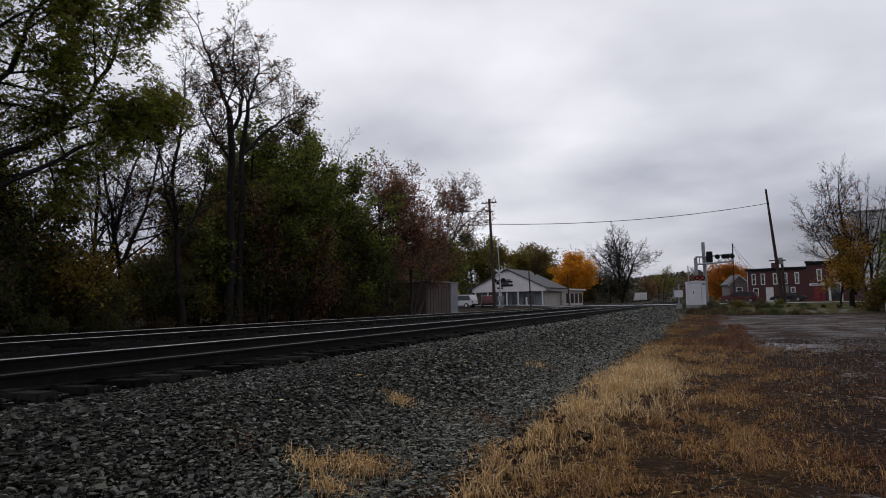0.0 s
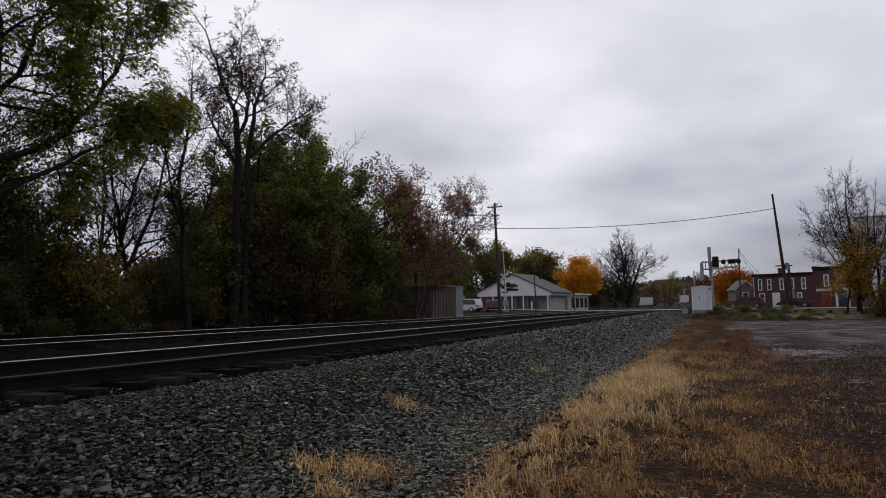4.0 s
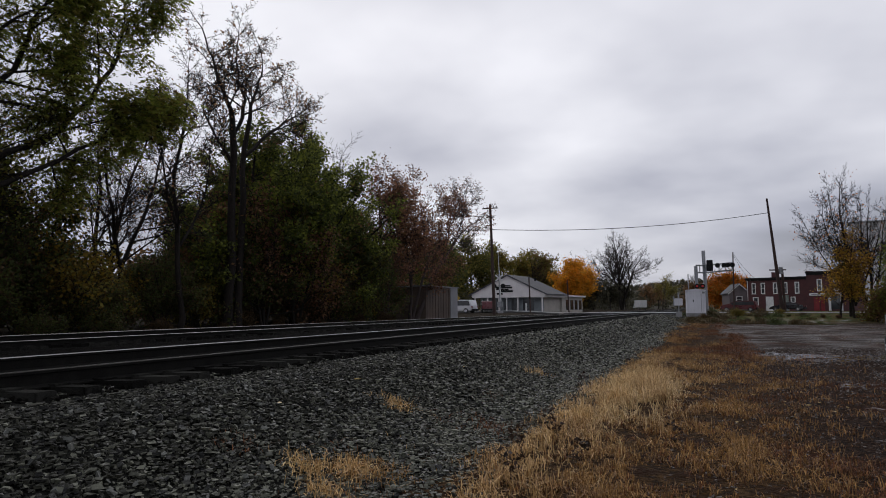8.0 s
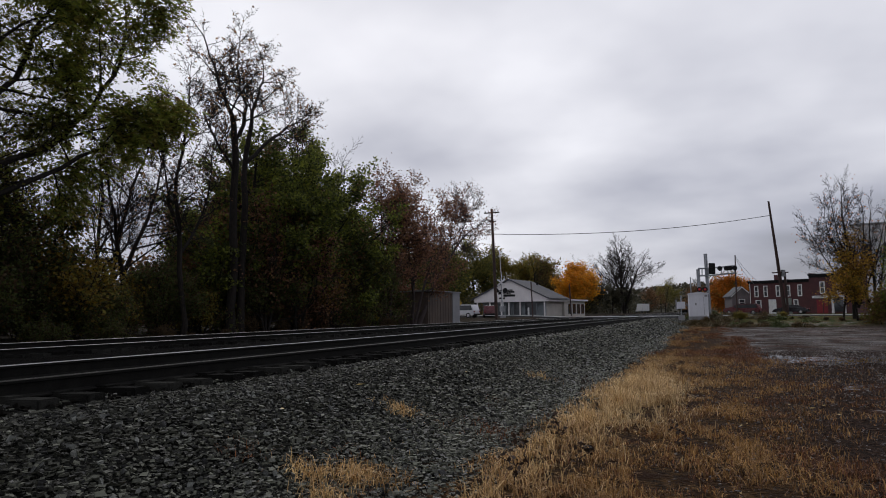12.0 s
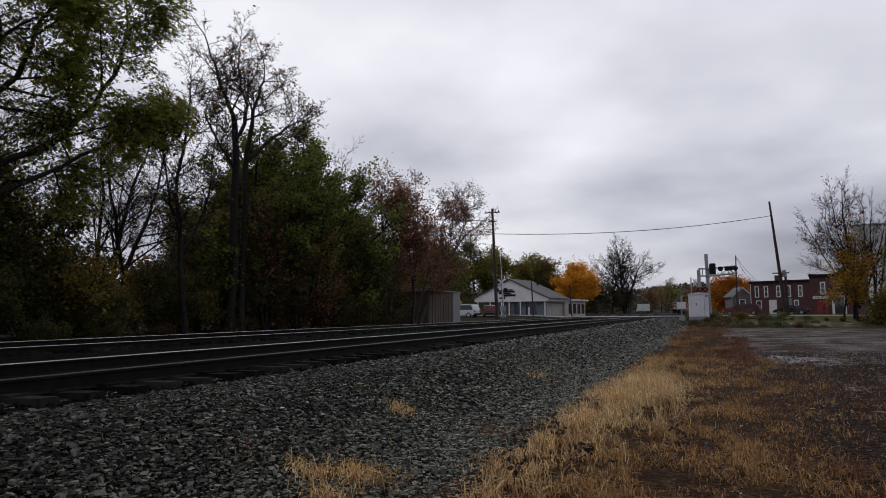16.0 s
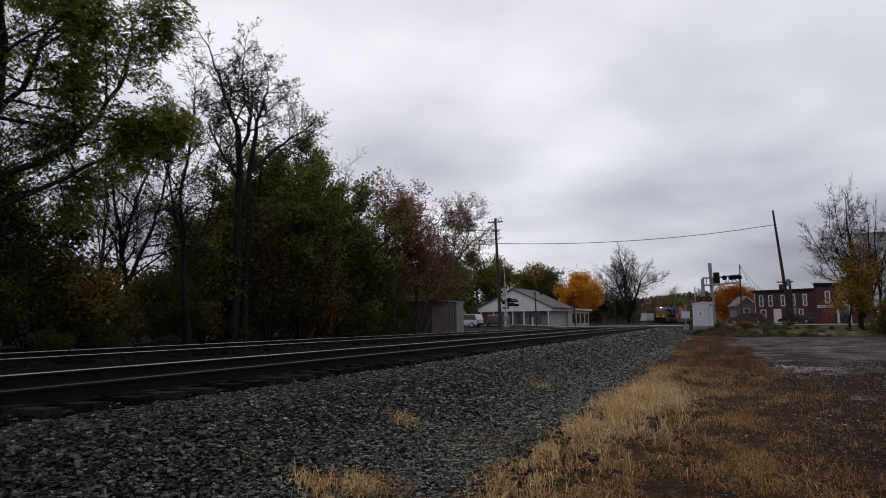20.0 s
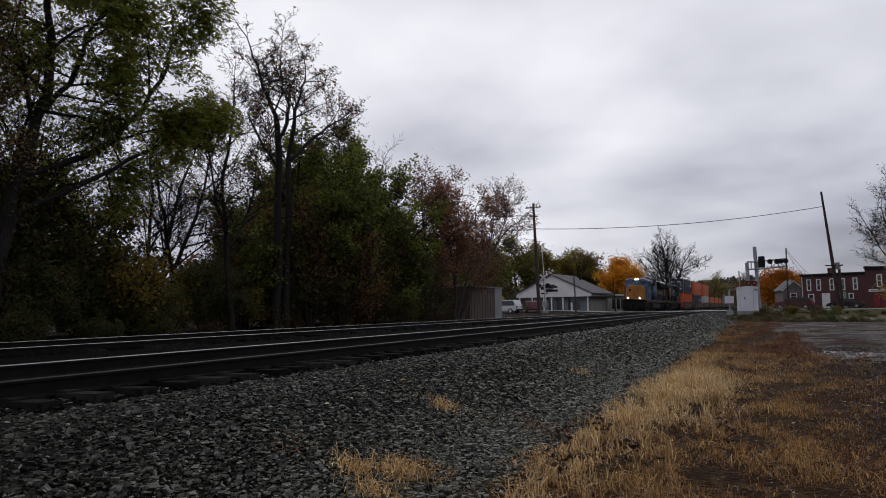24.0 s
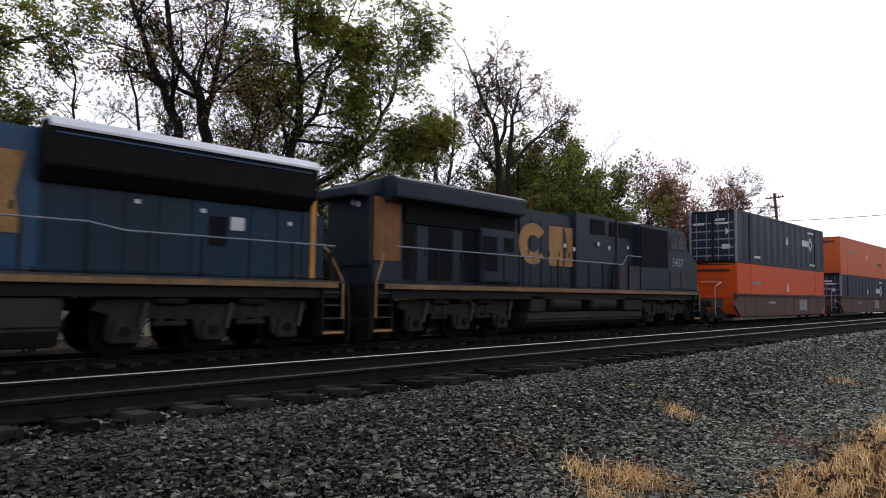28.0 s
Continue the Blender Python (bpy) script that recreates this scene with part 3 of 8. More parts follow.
# ---- trees ----
class Twigs:
    """Grows a branching skeleton and turns it into tubes and leaf sites."""

    def __init__(self, seed):
        self.r = random.Random(seed)
        self.v, self.f, self.tips = [], [], []
        self.tv, self.tf = [], []

    def tube(self, pts, radii, sides, thick):
        v, f = (self.tv, self.tf) if thick else (self.v, self.f)
        base = len(v)
        d = (pts[-1] - pts[0]).normalized()
        s = d.orthogonal().normalized()
        u = d.cross(s)
        ring = [(math.cos(2 * math.pi * k / sides), math.sin(2 * math.pi * k / sides)) for k in range(sides)]
        for p, rad in zip(pts, radii):
            for c, n in ring:
                q = p + s * (c * rad) + u * (n * rad)
                v.append((q.x, q.y, q.z))
        for i in range(len(pts) - 1):
            for k in range(sides):
                a, b = base + i * sides + k, base + i * sides + (k + 1) % sides
                f.append((a, b, b + sides, a + sides))

    def grow(self, p, d, length, rad, level, spec):
        r = self.r
        if p.x + d.x * length > spec["limit"]:
            d = Vector((-abs(d.x), d.y, d.z))
        nseg = 5 if level == 0 else (4 if level < 3 else 3)
        pts, radii = [p.copy()], [rad]
        step_len = length / nseg
        end = 0.55 if level == 0 else 0.35
        dirs = []
        wig = spec["wiggle"] * (0.5 if level == 0 else 1.0)
        for i in range(nseg):
            j = Vector((r.gauss(0, wig), r.gauss(0, wig), r.gauss(0, wig * 0.7)))
            d = (d + j + Vector((0, 0, spec["up"] * (0.5 if level else 0.2)))).normalized()
            p = p + d * step_len
            pts.append(p.copy())
            dirs.append(d.copy())
            radii.append(rad * (1 - (1 - end) * (i + 1) / nseg))
        sides = (9, 6, 4, 3, 3, 3)[min(level, 5)]
        self.tube(pts, radii, sides, level == 0)
        if level >= spec["levels"]:
            for q in (pts[-1], pts[-2], pts[-3].lerp(pts[-2], 0.4)):
                self.tips.append((q, d))
            return
        self.spawn(pts, dirs, radii, length, level, spec, spec["clear"] if level == 0 else 0.25)
        if level > 0 or spec.get("leader", True):
            self.grow(pts[-1], dirs[-1], length * 0.45, radii[-1] * 0.9, max(level + 1, 2) if level else 1, spec)

    def spawn(self, pts, dirs, radii, length, level, spec, lo):
        """Side shoots along a stem or branch."""
        r, nseg = self.r, len(dirs)
        n = spec["kids"][min(level, len(spec["kids"]) - 1)]
        for k in range(n):
            t = lo + (1 - lo) * (k + r.random() * 0.8) / n
            i = min(int(t * nseg), nseg - 1)
            w = t * nseg - i
            q = pts[i].lerp(pts[i + 1], min(w, 1))
            a = r.uniform(0, 2 * math.pi)
            side = dirs[i].orthogonal().normalized()
            side.rotate(Matrix.Rotation(a, 3, dirs[i]))
            ang = radians(r.uniform(*spec["angle"]))
            nd = dirs[i] * math.cos(ang) + side * math.sin(ang)
            nl = length * spec["ratio"][min(level, len(spec["ratio"]) - 1)] * (1.15 - 0.55 * t) * r.uniform(0.75, 1.2)
            nr = max(radii[min(i + 1, nseg)] * r.uniform(0.45, 0.62), spec["twig"])
            self.grow(q, nd, nl, nr, level + 1, spec)

    def limb(self, knots, r0, r1, spec, lo, reach, thick):
        """A stem bent through a few knots, with shoots of the given reach beyond the part lo of its length."""
        r = self.r
        knots = [Vector(k) for k in knots]
        pts = []
        for i in range(len(knots) - 1):
            p0, p1, p2, p3 = knots[max(i - 1, 0)], knots[i], knots[i + 1], knots[min(i + 2, len(knots) - 1)]
            for j in range(3):
                t = j / 3
                q = 0.5 * (2 * p1 + (p2 - p0) * t + (2 * p0 - 5 * p1 + 4 * p2 - p3) * t * t + (3 * p1 - p0 - 3 * p2 + p3) * t ** 3)
                pts.append(q + Vector((r.gauss(0, 0.05), r.gauss(0, 0.05), 0)) * (1 if i or j else 0))
        pts.append(knots[-1])
        n = len(pts) - 1
        dirs = [(pts[i + 1] - pts[i]).normalized() for i in range(n)]
        radii = [r0 + (r1 - r0) * i / n for i in range(n + 1)]
        if thick:
            radii[0] *= 1.35
        self.tube(pts, radii, 9 if thick else 6, thick)
        self.spawn(pts, dirs, radii, reach / spec["ratio"][0], 0, spec, lo)
        self.grow(pts[-1], dirs[-1], reach * 0.9, r1, 1, spec)


def leaves_np(sites, per, spread, size, seed, droop=0.25):
    """Pointed little blades about each site; returns verts and faces."""
    rng = np.random.default_rng(seed)
    c = np.repeat(np.array([s[:] for s in sites]), per, 0)
    n = len(c)
    c = c + rng.normal(0, spread, (n, 3)) * (1, 1, 0.7)
    a = rng.normal(0, 1, (n, 3))
    a[:, 2] = a[:, 2] * 0.6 - droop
    a /= np.linalg.norm(a, axis=1)[:, None]
    b = np.cross(a, rng.normal(0, 1, (n, 3)))
    b /= np.linalg.norm(b, axis=1)[:, None]
    k = np.cross(a, b)
    s = size * rng.uniform(0.6, 1.3, (n, 1))
    v = np.stack([c, c + a * s * 0.5 + b * s * 0.34 + k * s * 0.08, c + a * s, c + a * s * 0.5 - b * s * 0.34 + k * s * 0.08], 1).reshape(-1, 3)
    f = np.arange(n * 4).reshape(-1, 4)
    return v, f


def fronds_np(sites, per, length, size, seed, spread=0.15):
    """Drooping feathered leaves: a row of leaflets to both sides of each stalk; returns verts and faces."""
    rng = np.random.default_rng(seed)
    c = np.repeat(np.array([p[:] for p, d in sites]), per, 0)
    d = np.repeat(np.array([d[:] for p, d in sites]), per, 0)
    n = len(c)
    c = c + rng.normal(0, spread, (n, 3))
    d = d * 0.6 + rng.normal(0, 0.7, (n, 3)) * (1, 1, 0.35)
    d[:, 2] = d[:, 2] * 0.4 - 0.22
    d /= np.linalg.norm(d, axis=1)[:, None]
    side = np.cross(d, np.array([0, 0, 1.0]) + rng.normal(0, 0.35, (n, 3)))
    side /= np.linalg.norm(side, axis=1)[:, None]
    ln = length * rng.uniform(0.6, 1.2, (n, 1))
    out = []
    for k in range(9):
        u = (k // 2 + 1) / 5.0
        sg = 0.0 if k == 8 else (1 if k % 2 else -1)
        p = c + d * ln * (u if k < 8 else 0.95) + np.array([0, 0, -0.28]) * ln * u * u
        a = d * (0.55 if k < 8 else 1.0) + side * sg * 0.85 + rng.normal(0, 0.16, (n, 3)) + np.array([0, 0, -0.2])
        a /= np.linalg.norm(a, axis=1)[:, None]
        b = np.cross(a, rng.normal(0, 0.5, (n, 3)) + np.array([0, 0, 1.0]))
        b /= np.linalg.norm(b, axis=1)[:, None]
        z = size * rng.uniform(0.7, 1.25, (n, 1))
        out.append(np.stack([p, p + a * z * 0.45 + b * z * 0.2, p + a * z, p + a * z * 0.45 - b * z * 0.2], 1))
    v = np.concatenate(out, 0).reshape(-1, 3)
    return v, np.arange(len(v)).reshape(-1, 4)


def tree(name, label, x, y, height, rad=0.18, seed=1, leaf="leaf_green", n_leaves=9000, size=0.16, spread=0.35, levels=4, kids=(9, 6, 5, 4),
         ratio=(0.5, 0.5, 0.5, 0.5), angle=(30, 65), up=0.10, clear=0.3, wiggle=0.10, bark="bark", lean=(0, 0), category="tree", group="", z=None,
         leaf2=None, share=0.3, thin=1.0, stem=0.62, stems=(), twig=0.007, limbs=(), patch=None, lump=1.5, frond=0.0):
    """stems: further stems from the same foot, each (lean_x, lean_y, part of the height, part of the radius).
    limbs: in place of grown stems, bent ones: (knots from the foot, radius below, radius above, bare part, reach of the shoots).
    patch: leaves only where a slow noise of the size lump passes it; frond: length of feathered leaves, in place of single ones."""
    zz = float(gz(x, y)) - 0.1 if z is None else z
    t = thing(name, label, category, (x, y, zz), 0, group)
    tw = Twigs(seed)
    spec = dict(levels=levels, kids=kids, ratio=ratio, angle=angle, up=up, clear=clear, wiggle=wiggle, twig=twig, limit=-17.9 - x if x < -18 and y < 60 else 1e6)
    for k, (knots, r0, r1, lo, reach) in enumerate(limbs):
        tw.limb(knots, r0, r1, spec, lo, reach, knots[0][2] < 0.1)
    if not limbs:
        for lx, ly, ph, pr in ((lean[0], lean[1], 1.0, 1.0), *stems):
            tw.grow(Vector((lx * 0.3, ly * 0.3, 0)), Vector((lx, ly, 1)).normalized(), height * stem * ph, rad * pr, 0, spec)
    part("trunk", (tw.tv, [], tw.tf), M[bark], t, smooth=True)
    part("branchwork", (tw.v, [], tw.f), M[bark], t, kind="stuff")
    if n_leaves:
        tips = tw.tips
        rr = random.Random(seed + 9)
        if patch is not None:
            tips = [q for q in tips if noise.noise(q[0] / lump + Vector((seed, seed * 0.7, 0))) > patch] or tips
        tips = rr.sample(tips, max(1, int(len(tips) * thin)))
        cut = int(len(tips) * share) if leaf2 else 0
        for nm, sub, lf, cnt in (("crown", tips[cut:], leaf, n_leaves * (1 - share * bool(leaf2))), ("crown_tint", tips[:cut], leaf2, n_leaves * share)):
            if sub:
                cnt = cnt / 9 if frond else cnt
                sub = sub[:max(1, int(cnt))]
                per = max(1, round(cnt / len(sub)))
                if frond:
                    v, f = fronds_np(sub, per, frond, size, seed + len(nm), spread)
                else:
                    v, f = leaves_np([p for p, d in sub], per, spread, size, seed + len(nm))
                mesh_np(nm, v, f, M[lf], t, kind="stuff")
    return t


BIG = dict(levels=4, kids=(8, 6, 5, 4))
WIDE = dict(levels=4, kids=(9, 6, 5, 4), ratio=(0.72, 0.52, 0.5, 0.5), angle=(35, 75), up=0.06)
FULL = dict(levels=4, kids=(9, 6, 5, 4), ratio=(0.5, 0.5, 0.5, 0.5))
BARE = dict(levels=4, kids=(11, 7, 5, 4), ratio=(0.46, 0.5, 0.5, 0.5), wiggle=0.13, twig=0.011)

ROUND = dict(levels=4, kids=(10, 6, 5, 4), ratio=(0.72, 0.52, 0.5, 0.5), angle=(40, 80), up=0.07, stem=0.5)
LIMB = dict(levels=4, kids=(11, 6, 5, 4), ratio=(1.0, 0.55, 0.5, 0.5), angle=(32, 75), up=0.05, wiggle=0.14)

# the wood beyond the far track
tree("broadleaf_tree", "tall broadleaf tree with forked leaning trunk and feathery green crown", -20.3, 12.0, 14, 0.27, 11, "leaf_green", 62000, 0.17, 0.22, leaf2="leaf_olive", share=0.35, patch=-0.2, lump=0.9, frond=0.36,
     limbs=(([(0, 0, 0), (0, 0.45, 3.8), (0, 1.0, 6.3), (0, 1.7, 9.1), (0.1, 1.3, 11.6), (0.2, 1.5, 12.9)], 0.26, 0.05, 0.42, 2.5),
            ([(0, 0.75, 5.3), (0.3, 3.1, 6.5), (0.5, 4.8, 8.4), (0.4, 5.9, 10.4), (0.3, 6.3, 11.8)], 0.15, 0.03, 0.3, 2.5),
            ([(0, 1.2, 7.2), (-0.3, 2.5, 8.8), (-0.4, 3.3, 10.8), (0.1, 3.7, 12.3)], 0.12, 0.03, 0.2, 2.3),
            ([(0, 0.5, 4.0), (0.7, 2.6, 5.4), (1.0, 4.8, 6.9), (0.8, 6.8, 8.2)], 0.10, 0.03, 0.3, 2.2)), **LIMB)
tree("broadleaf_tree", "dark thick-trunked tall tree, nearly bare, with brown tatters", -20.2, 9.45, 14, 0.33, 13, "leaf_brown", 9000, 0.11, 0.2, leaf2="leaf_green", share=0.3, patch=-0.05, lump=1.6, twig=0.009,
     limbs=(([(0, 0, 0), (0, 0.15, 2.4), (0, 0.3, 4.9), (0.05, 0.45, 6.9), (0, 0.3, 8.3), (0, -0.6, 9.6), (0, -0.9, 11.6)], 0.31, 0.06, 0.55, 2.3),
            ([(0, 0.25, 4.6), (-0.1, -0.3, 6.7), (-0.1, -0.9, 8.4), (-0.2, -1.7, 10.4), (-0.2, -2.4, 13.0)], 0.19, 0.05, 0.35, 2.3),
            ([(0, 0.42, 7.3), (0.1, 0.9, 9.4), (0, 1.3, 12.4)], 0.12, 0.04, 0.2, 2.2),
            ([(0, 0.3, 3.2), (0.3, 1.0, 4.5), (0.5, 1.7, 6.2), (0.5, 2.3, 8.6)], 0.10, 0.03, 0.4, 2.0)), **LIMB)
tree("broadleaf_tree", "bare slender forked tree with fine twigs", -20.0, 7.3, 10.5, 0.13, 14, "leaf_brown", 500, 0.1, 0.2, twig=0.008,
     limbs=(([(0, 0, 0), (0, 0.1, 2.5), (0, 0.35, 3.8), (0, 0.7, 5.6), (0, 0.1, 8.6)], 0.14, 0.03, 0.4, 1.8),
            ([(0, 0.1, 2.5), (0, -0.6, 4.1), (0.1, -1.2, 6.4), (0, -1.4, 8.4)], 0.08, 0.02, 0.3, 1.6),
            ([(0, 0.35, 3.8), (0.1, 1.2, 5.2), (0, 1.9, 7.2)], 0.07, 0.02, 0.2, 1.6)), **LIMB)
tree("broadleaf_tree", "green-leaved tree with feathery sprays at the edge of the wood", -19.4, 2.4, 14.0, 0.24, 15, "leaf_green", 34000, 0.16, 0.18, leaf2="leaf_olive", share=0.3, clear=0.4, lean=(0, 0.12), patch=-0.22, lump=0.9, frond=0.36, **FULL)
for k, (x, y, h, lf, lf2) in enumerate([(-22.6, 15.0, 7.4, "leaf_dark", "leaf_umber"), (-23.0, 13.2, 7.4, "leaf_dark", "leaf_umber"), (-22.8, 17.0, 6.6, "leaf_dark", "leaf_yellow"), (-22.8, 12.6, 6.0, "leaf_dark", "leaf_umber"), (-25.0, 15.4, 8.4, "leaf_dark", "leaf_umber"), (-23.4, 4.9, 4.4, "leaf_dark", "leaf_brown"), (-23.6, 8.6, 4.6, "leaf_dark", "leaf_olive")]):
    tree("broadleaf_tree", "bushy dark green young tree under the tall trees", x, y, h, 0.1, 110 + k, lf, 10000 if y > 10 else 3000, 0.15, 0.22, leaf2=lf2, share=0.35, clear=0.1, stems=((0.1, 0.25, 0.9, 0.8), (0, -0.25, 0.85, 0.8)), levels=4, kids=(8, 5, 4, 4), ratio=(0.55, 0.5, 0.5, 0.5), patch=-0.15)
tree("broadleaf_tree", "tall nearly bare tree with twin trunks and a few last leaves", -20.3, 25.0, 15, 0.27, 21, "leaf_brown", 2200, 0.13, 0.12, thin=0.6, twig=0.012,
     limbs=(([(0, 0, 0), (0, 0.05, 5), (0, 0, 9.4), (0, -0.3, 10.3), (0.1, -1.2, 11.4), (0, -1.8, 12.6)], 0.22, 0.04, 0.62, 2.1),
            ([(0.1, 0.5, 0), (0.1, 0.7, 5), (0, 0.9, 8.6), (0, 1.2, 10.4), (0, 1.7, 11.9), (0, 2.1, 13.0)], 0.19, 0.035, 0.62, 2.0),
            ([(0, 0, 9.2), (0.2, 0.5, 10.6), (0, 0.3, 11.8), (0.1, 0.0, 13.0)], 0.11, 0.03, 0.2, 1.9),
            ([(0, 0.9, 8.4), (0.3, 2.5, 9.9), (0.2, 4.0, 10.9), (0.1, 5.0, 11.4)], 0.10, 0.03, 0.25, 1.9),
            ([(0, 0, 7.8), (-0.2, -1.2, 9.2), (0, -2.0, 10.0)], 0.08, 0.025, 0.2, 1.6)), **dict(LIMB, kids=(9, 6, 5, 4), angle=(35, 80), wiggle=0.17))
tree("broadleaf_tree", "slim bare tree in front of the wood", -20.0, 21.6, 11.5, 0.12, 22, "leaf_brown", 700, 0.11, 0.2, twig=0.010,
     limbs=(([(0, 0, 0), (0, -0.15, 3), (0, -0.4, 6), (0, -0.1, 8.6), (0, 0.1, 10.2)], 0.13, 0.025, 0.3, 1.9),
            ([(0, -0.2, 3.6), (0.2, 0.9, 5.4), (0.1, 1.4, 7.8)], 0.06, 0.02, 0.2, 1.5), ([(0, -0.3, 4.4), (0.2, -1.3, 6.2), (0.1, -1.6, 8.8)], 0.06, 0.02, 0.2, 1.5)), **dict(LIMB, angle=(25, 60)))
tree("broadleaf_tree", "bare low-forked tree standing back in the wood", -23.0, 21.2, 9, 0.14, 27, "leaf_brown", 700, 0.12, 0.2, twig=0.010,
     limbs=(([(0, 0, 0), (0, 0.1, 2.6), (0, -0.5, 5.0), (0, -0.9, 7.6)], 0.14, 0.03, 0.35, 2.0), ([(0, 0.1, 2.6), (0.1, 1.0, 4.6), (0, 1.8, 6.6), (0, 2.4, 8.6)], 0.10, 0.03, 0.2, 2.0)), **LIMB)
tree("broadleaf_tree", "bare twin-stemmed tree standing back in the wood", -25.5, 22.6, 11.5, 0.13, 28, "leaf_brown", 900, 0.12, 0.2, clear=0.35, lean=(0, 0.1), stems=((0, -0.3, 0.9, 0.9),), **BARE)
for k, (x, y, h, lf, lf2, sh) in enumerate([(-22.3, 28.8, 10.4, "leaf_dark", "leaf_green", 0.5), (-21.6, 32.4, 11.6, "leaf_green", "leaf_dark", 0.4), (-21.2, 34.4, 11.6, "leaf_green", "leaf_dark", 0.4), (-21.9, 36.4, 8.6, "leaf_dark", "leaf_olive", 0.3), (-24.4, 38.4, 6.4, "leaf_umber", "leaf_dark", 0.4), (-23.4, 31.0, 11.4, "leaf_dark", "leaf_brown", 0.25)]):
    tree("broadleaf_tree", "dense dark green round-crowned tree in the wood", x, y, h * (1.0 if k == 4 else 1.22), 0.2, 23 + 7 * k, lf, 28000, 0.17, 0.2, leaf2=lf2, share=sh, clear=0.15, patch=-0.2, lump=1.0, **ROUND)
for x, y, h, lf, lf2, sd in ((-20.3, 27.6, 8.6, "leaf_brown", "leaf_rust", 141), (-20.2, 30.2, 8.2, "leaf_rust", "leaf_olive", 142), (-20.3, 33.2, 6.0, "leaf_brown", "leaf_yellow", 143), (-20.4, 37.2, 5.4, "leaf_olive", "leaf_umber", 144)):
    tree("broadleaf_tree", "young tree with thin brown and reddish leaves before the green ones", x, y, h, 0.09, sd, lf, 5200, 0.14, 0.24, leaf2=lf2, share=0.4, clear=0.12, patch=-0.12, lump=0.9, twig=0.009, stems=((0.05, 0.3, 0.9, 0.8), (0, -0.3, 0.85, 0.8)), levels=4, kids=(9, 6, 4, 4), ratio=(0.5, 0.5, 0.5, 0.5), wiggle=0.15)
tree("broadleaf_tree", "bare-topped thin tree among the green ones", -22.0, 34.5, 13, 0.12, 29, "leaf_brown", 300, 0.12, 0.2, clear=0.55, stems=((0.0, 0.25, 0.98, 0.8), (0, 0.5, 0.9, 0.7)), **BARE)
tree("broadleaf_tree", "reddish-brown tree losing its leaves", -20.5, 41.2, 10.4, 0.15, 25, "leaf_rust", 12000, 0.15, 0.26, leaf2="leaf_brown", share=0.35, bark="bark_red", patch=-0.3, lump=0.8, twig=0.011,
     limbs=(([(0, 0, 0), (0, -0.2, 3), (0, -0.6, 6), (0, -0.6, 8.2)], 0.14, 0.03, 0.3, 2.3), ([(0, 0.3, 0), (0, 1.2, 3), (0, 2.2, 6), (0, 2.8, 8.6)], 0.12, 0.03, 0.3, 2.3), ([(0, -0.1, 2.4), (0.2, 0.6, 5), (0, 0.8, 8.4)], 0.09, 0.03, 0.2, 2.1)), **dict(LIMB, angle=(28, 65)))
tree("broadleaf_tree", "reddish-brown tree losing its leaves", -20.4, 45.4, 10.6, 0.15, 35, "leaf_rust", 13000, 0.15, 0.26, leaf2="leaf_brown", share=0.3, bark="bark_red", patch=-0.3, lump=0.8, twig=0.011,
     limbs=(([(0, 0, 0), (0, 0.4, 3), (0, 0.9, 6), (0, 1.0, 9.0)], 0.14, 0.03, 0.3, 2.4), ([(0, 0.2, 0), (0.2, 1.7, 3), (0.2, 3.6, 6), (0, 4.4, 8.8)], 0.12, 0.03, 0.3, 2.4), ([(0, 0.3, 2.4), (0.2, -0.8, 5), (0, -1.2, 7.6)], 0.09, 0.03, 0.2, 2.1)), **dict(LIMB, angle=(28, 65)))
tree("broadleaf_tree", "twiggy leaning tree with reddish branches", -20.3, 46.2, 11.3, 0.16, 26, "leaf_rust", 3600, 0.13, 0.2, bark="bark_red", patch=-0.05, twig=0.013,
     limbs=(([(0, 0, 0), (0, 2.0, 2.2), (0, 6.0, 5.2), (0, 10.5, 8.0), (0, 14.5, 9.4)], 0.17, 0.03, 0.3, 2.9), ([(0, 4.0, 3.7), (0.2, 6.2, 7.0), (0.1, 7.6, 9.6)], 0.09, 0.03, 0.2, 2.4),
            ([(0, 7.5, 6.2), (0.2, 10.0, 9.0), (0.1, 11.0, 10.6)], 0.07, 0.03, 0.2, 2.2)), **dict(LIMB, angle=(28, 62)))
for x, y, h, lf, sd in ((-22.6, 12.4, 12.5, "leaf_olive", 36), (-22.8, 10.4, 11.0, "leaf_brown", 37)):
    tree("broadleaf_tree", "thin twiggy tree with small scattered leaves", x, y, h, 0.13, sd, lf, 5500, 0.12, 0.22, leaf2="leaf_green", share=0.5, clear=0.25, patch=-0.15, lump=0.9, twig=0.009, stems=((0, 0.3, 0.9, 0.8),), levels=4, kids=(11, 7, 5, 4), ratio=(0.5, 0.52, 0.5, 0.5), wiggle=0.14)
for x, y, h, sd in ((-22.0, 8.3, 5.5, 51), (-22.6, 5.8, 6.5, 52), (-21.8, 10.2, 5.0, 53), (-23.5, 3.6, 6.0, 54)):
    tree("broadleaf_tree", "bare twiggy sapling before the pale building", x, y, h, 0.06, sd, "leaf_brown", 900, 0.1, 0.25, leaf2="leaf_olive", share=0.4, clear=0.15, twig=0.008, stems=((0.1, 0.3, 0.9, 0.8), (-0.1, -0.35, 0.85, 0.8)), levels=4, kids=(8, 6, 4, 4), ratio=(0.55, 0.5, 0.5, 0.5), wiggle=0.16)
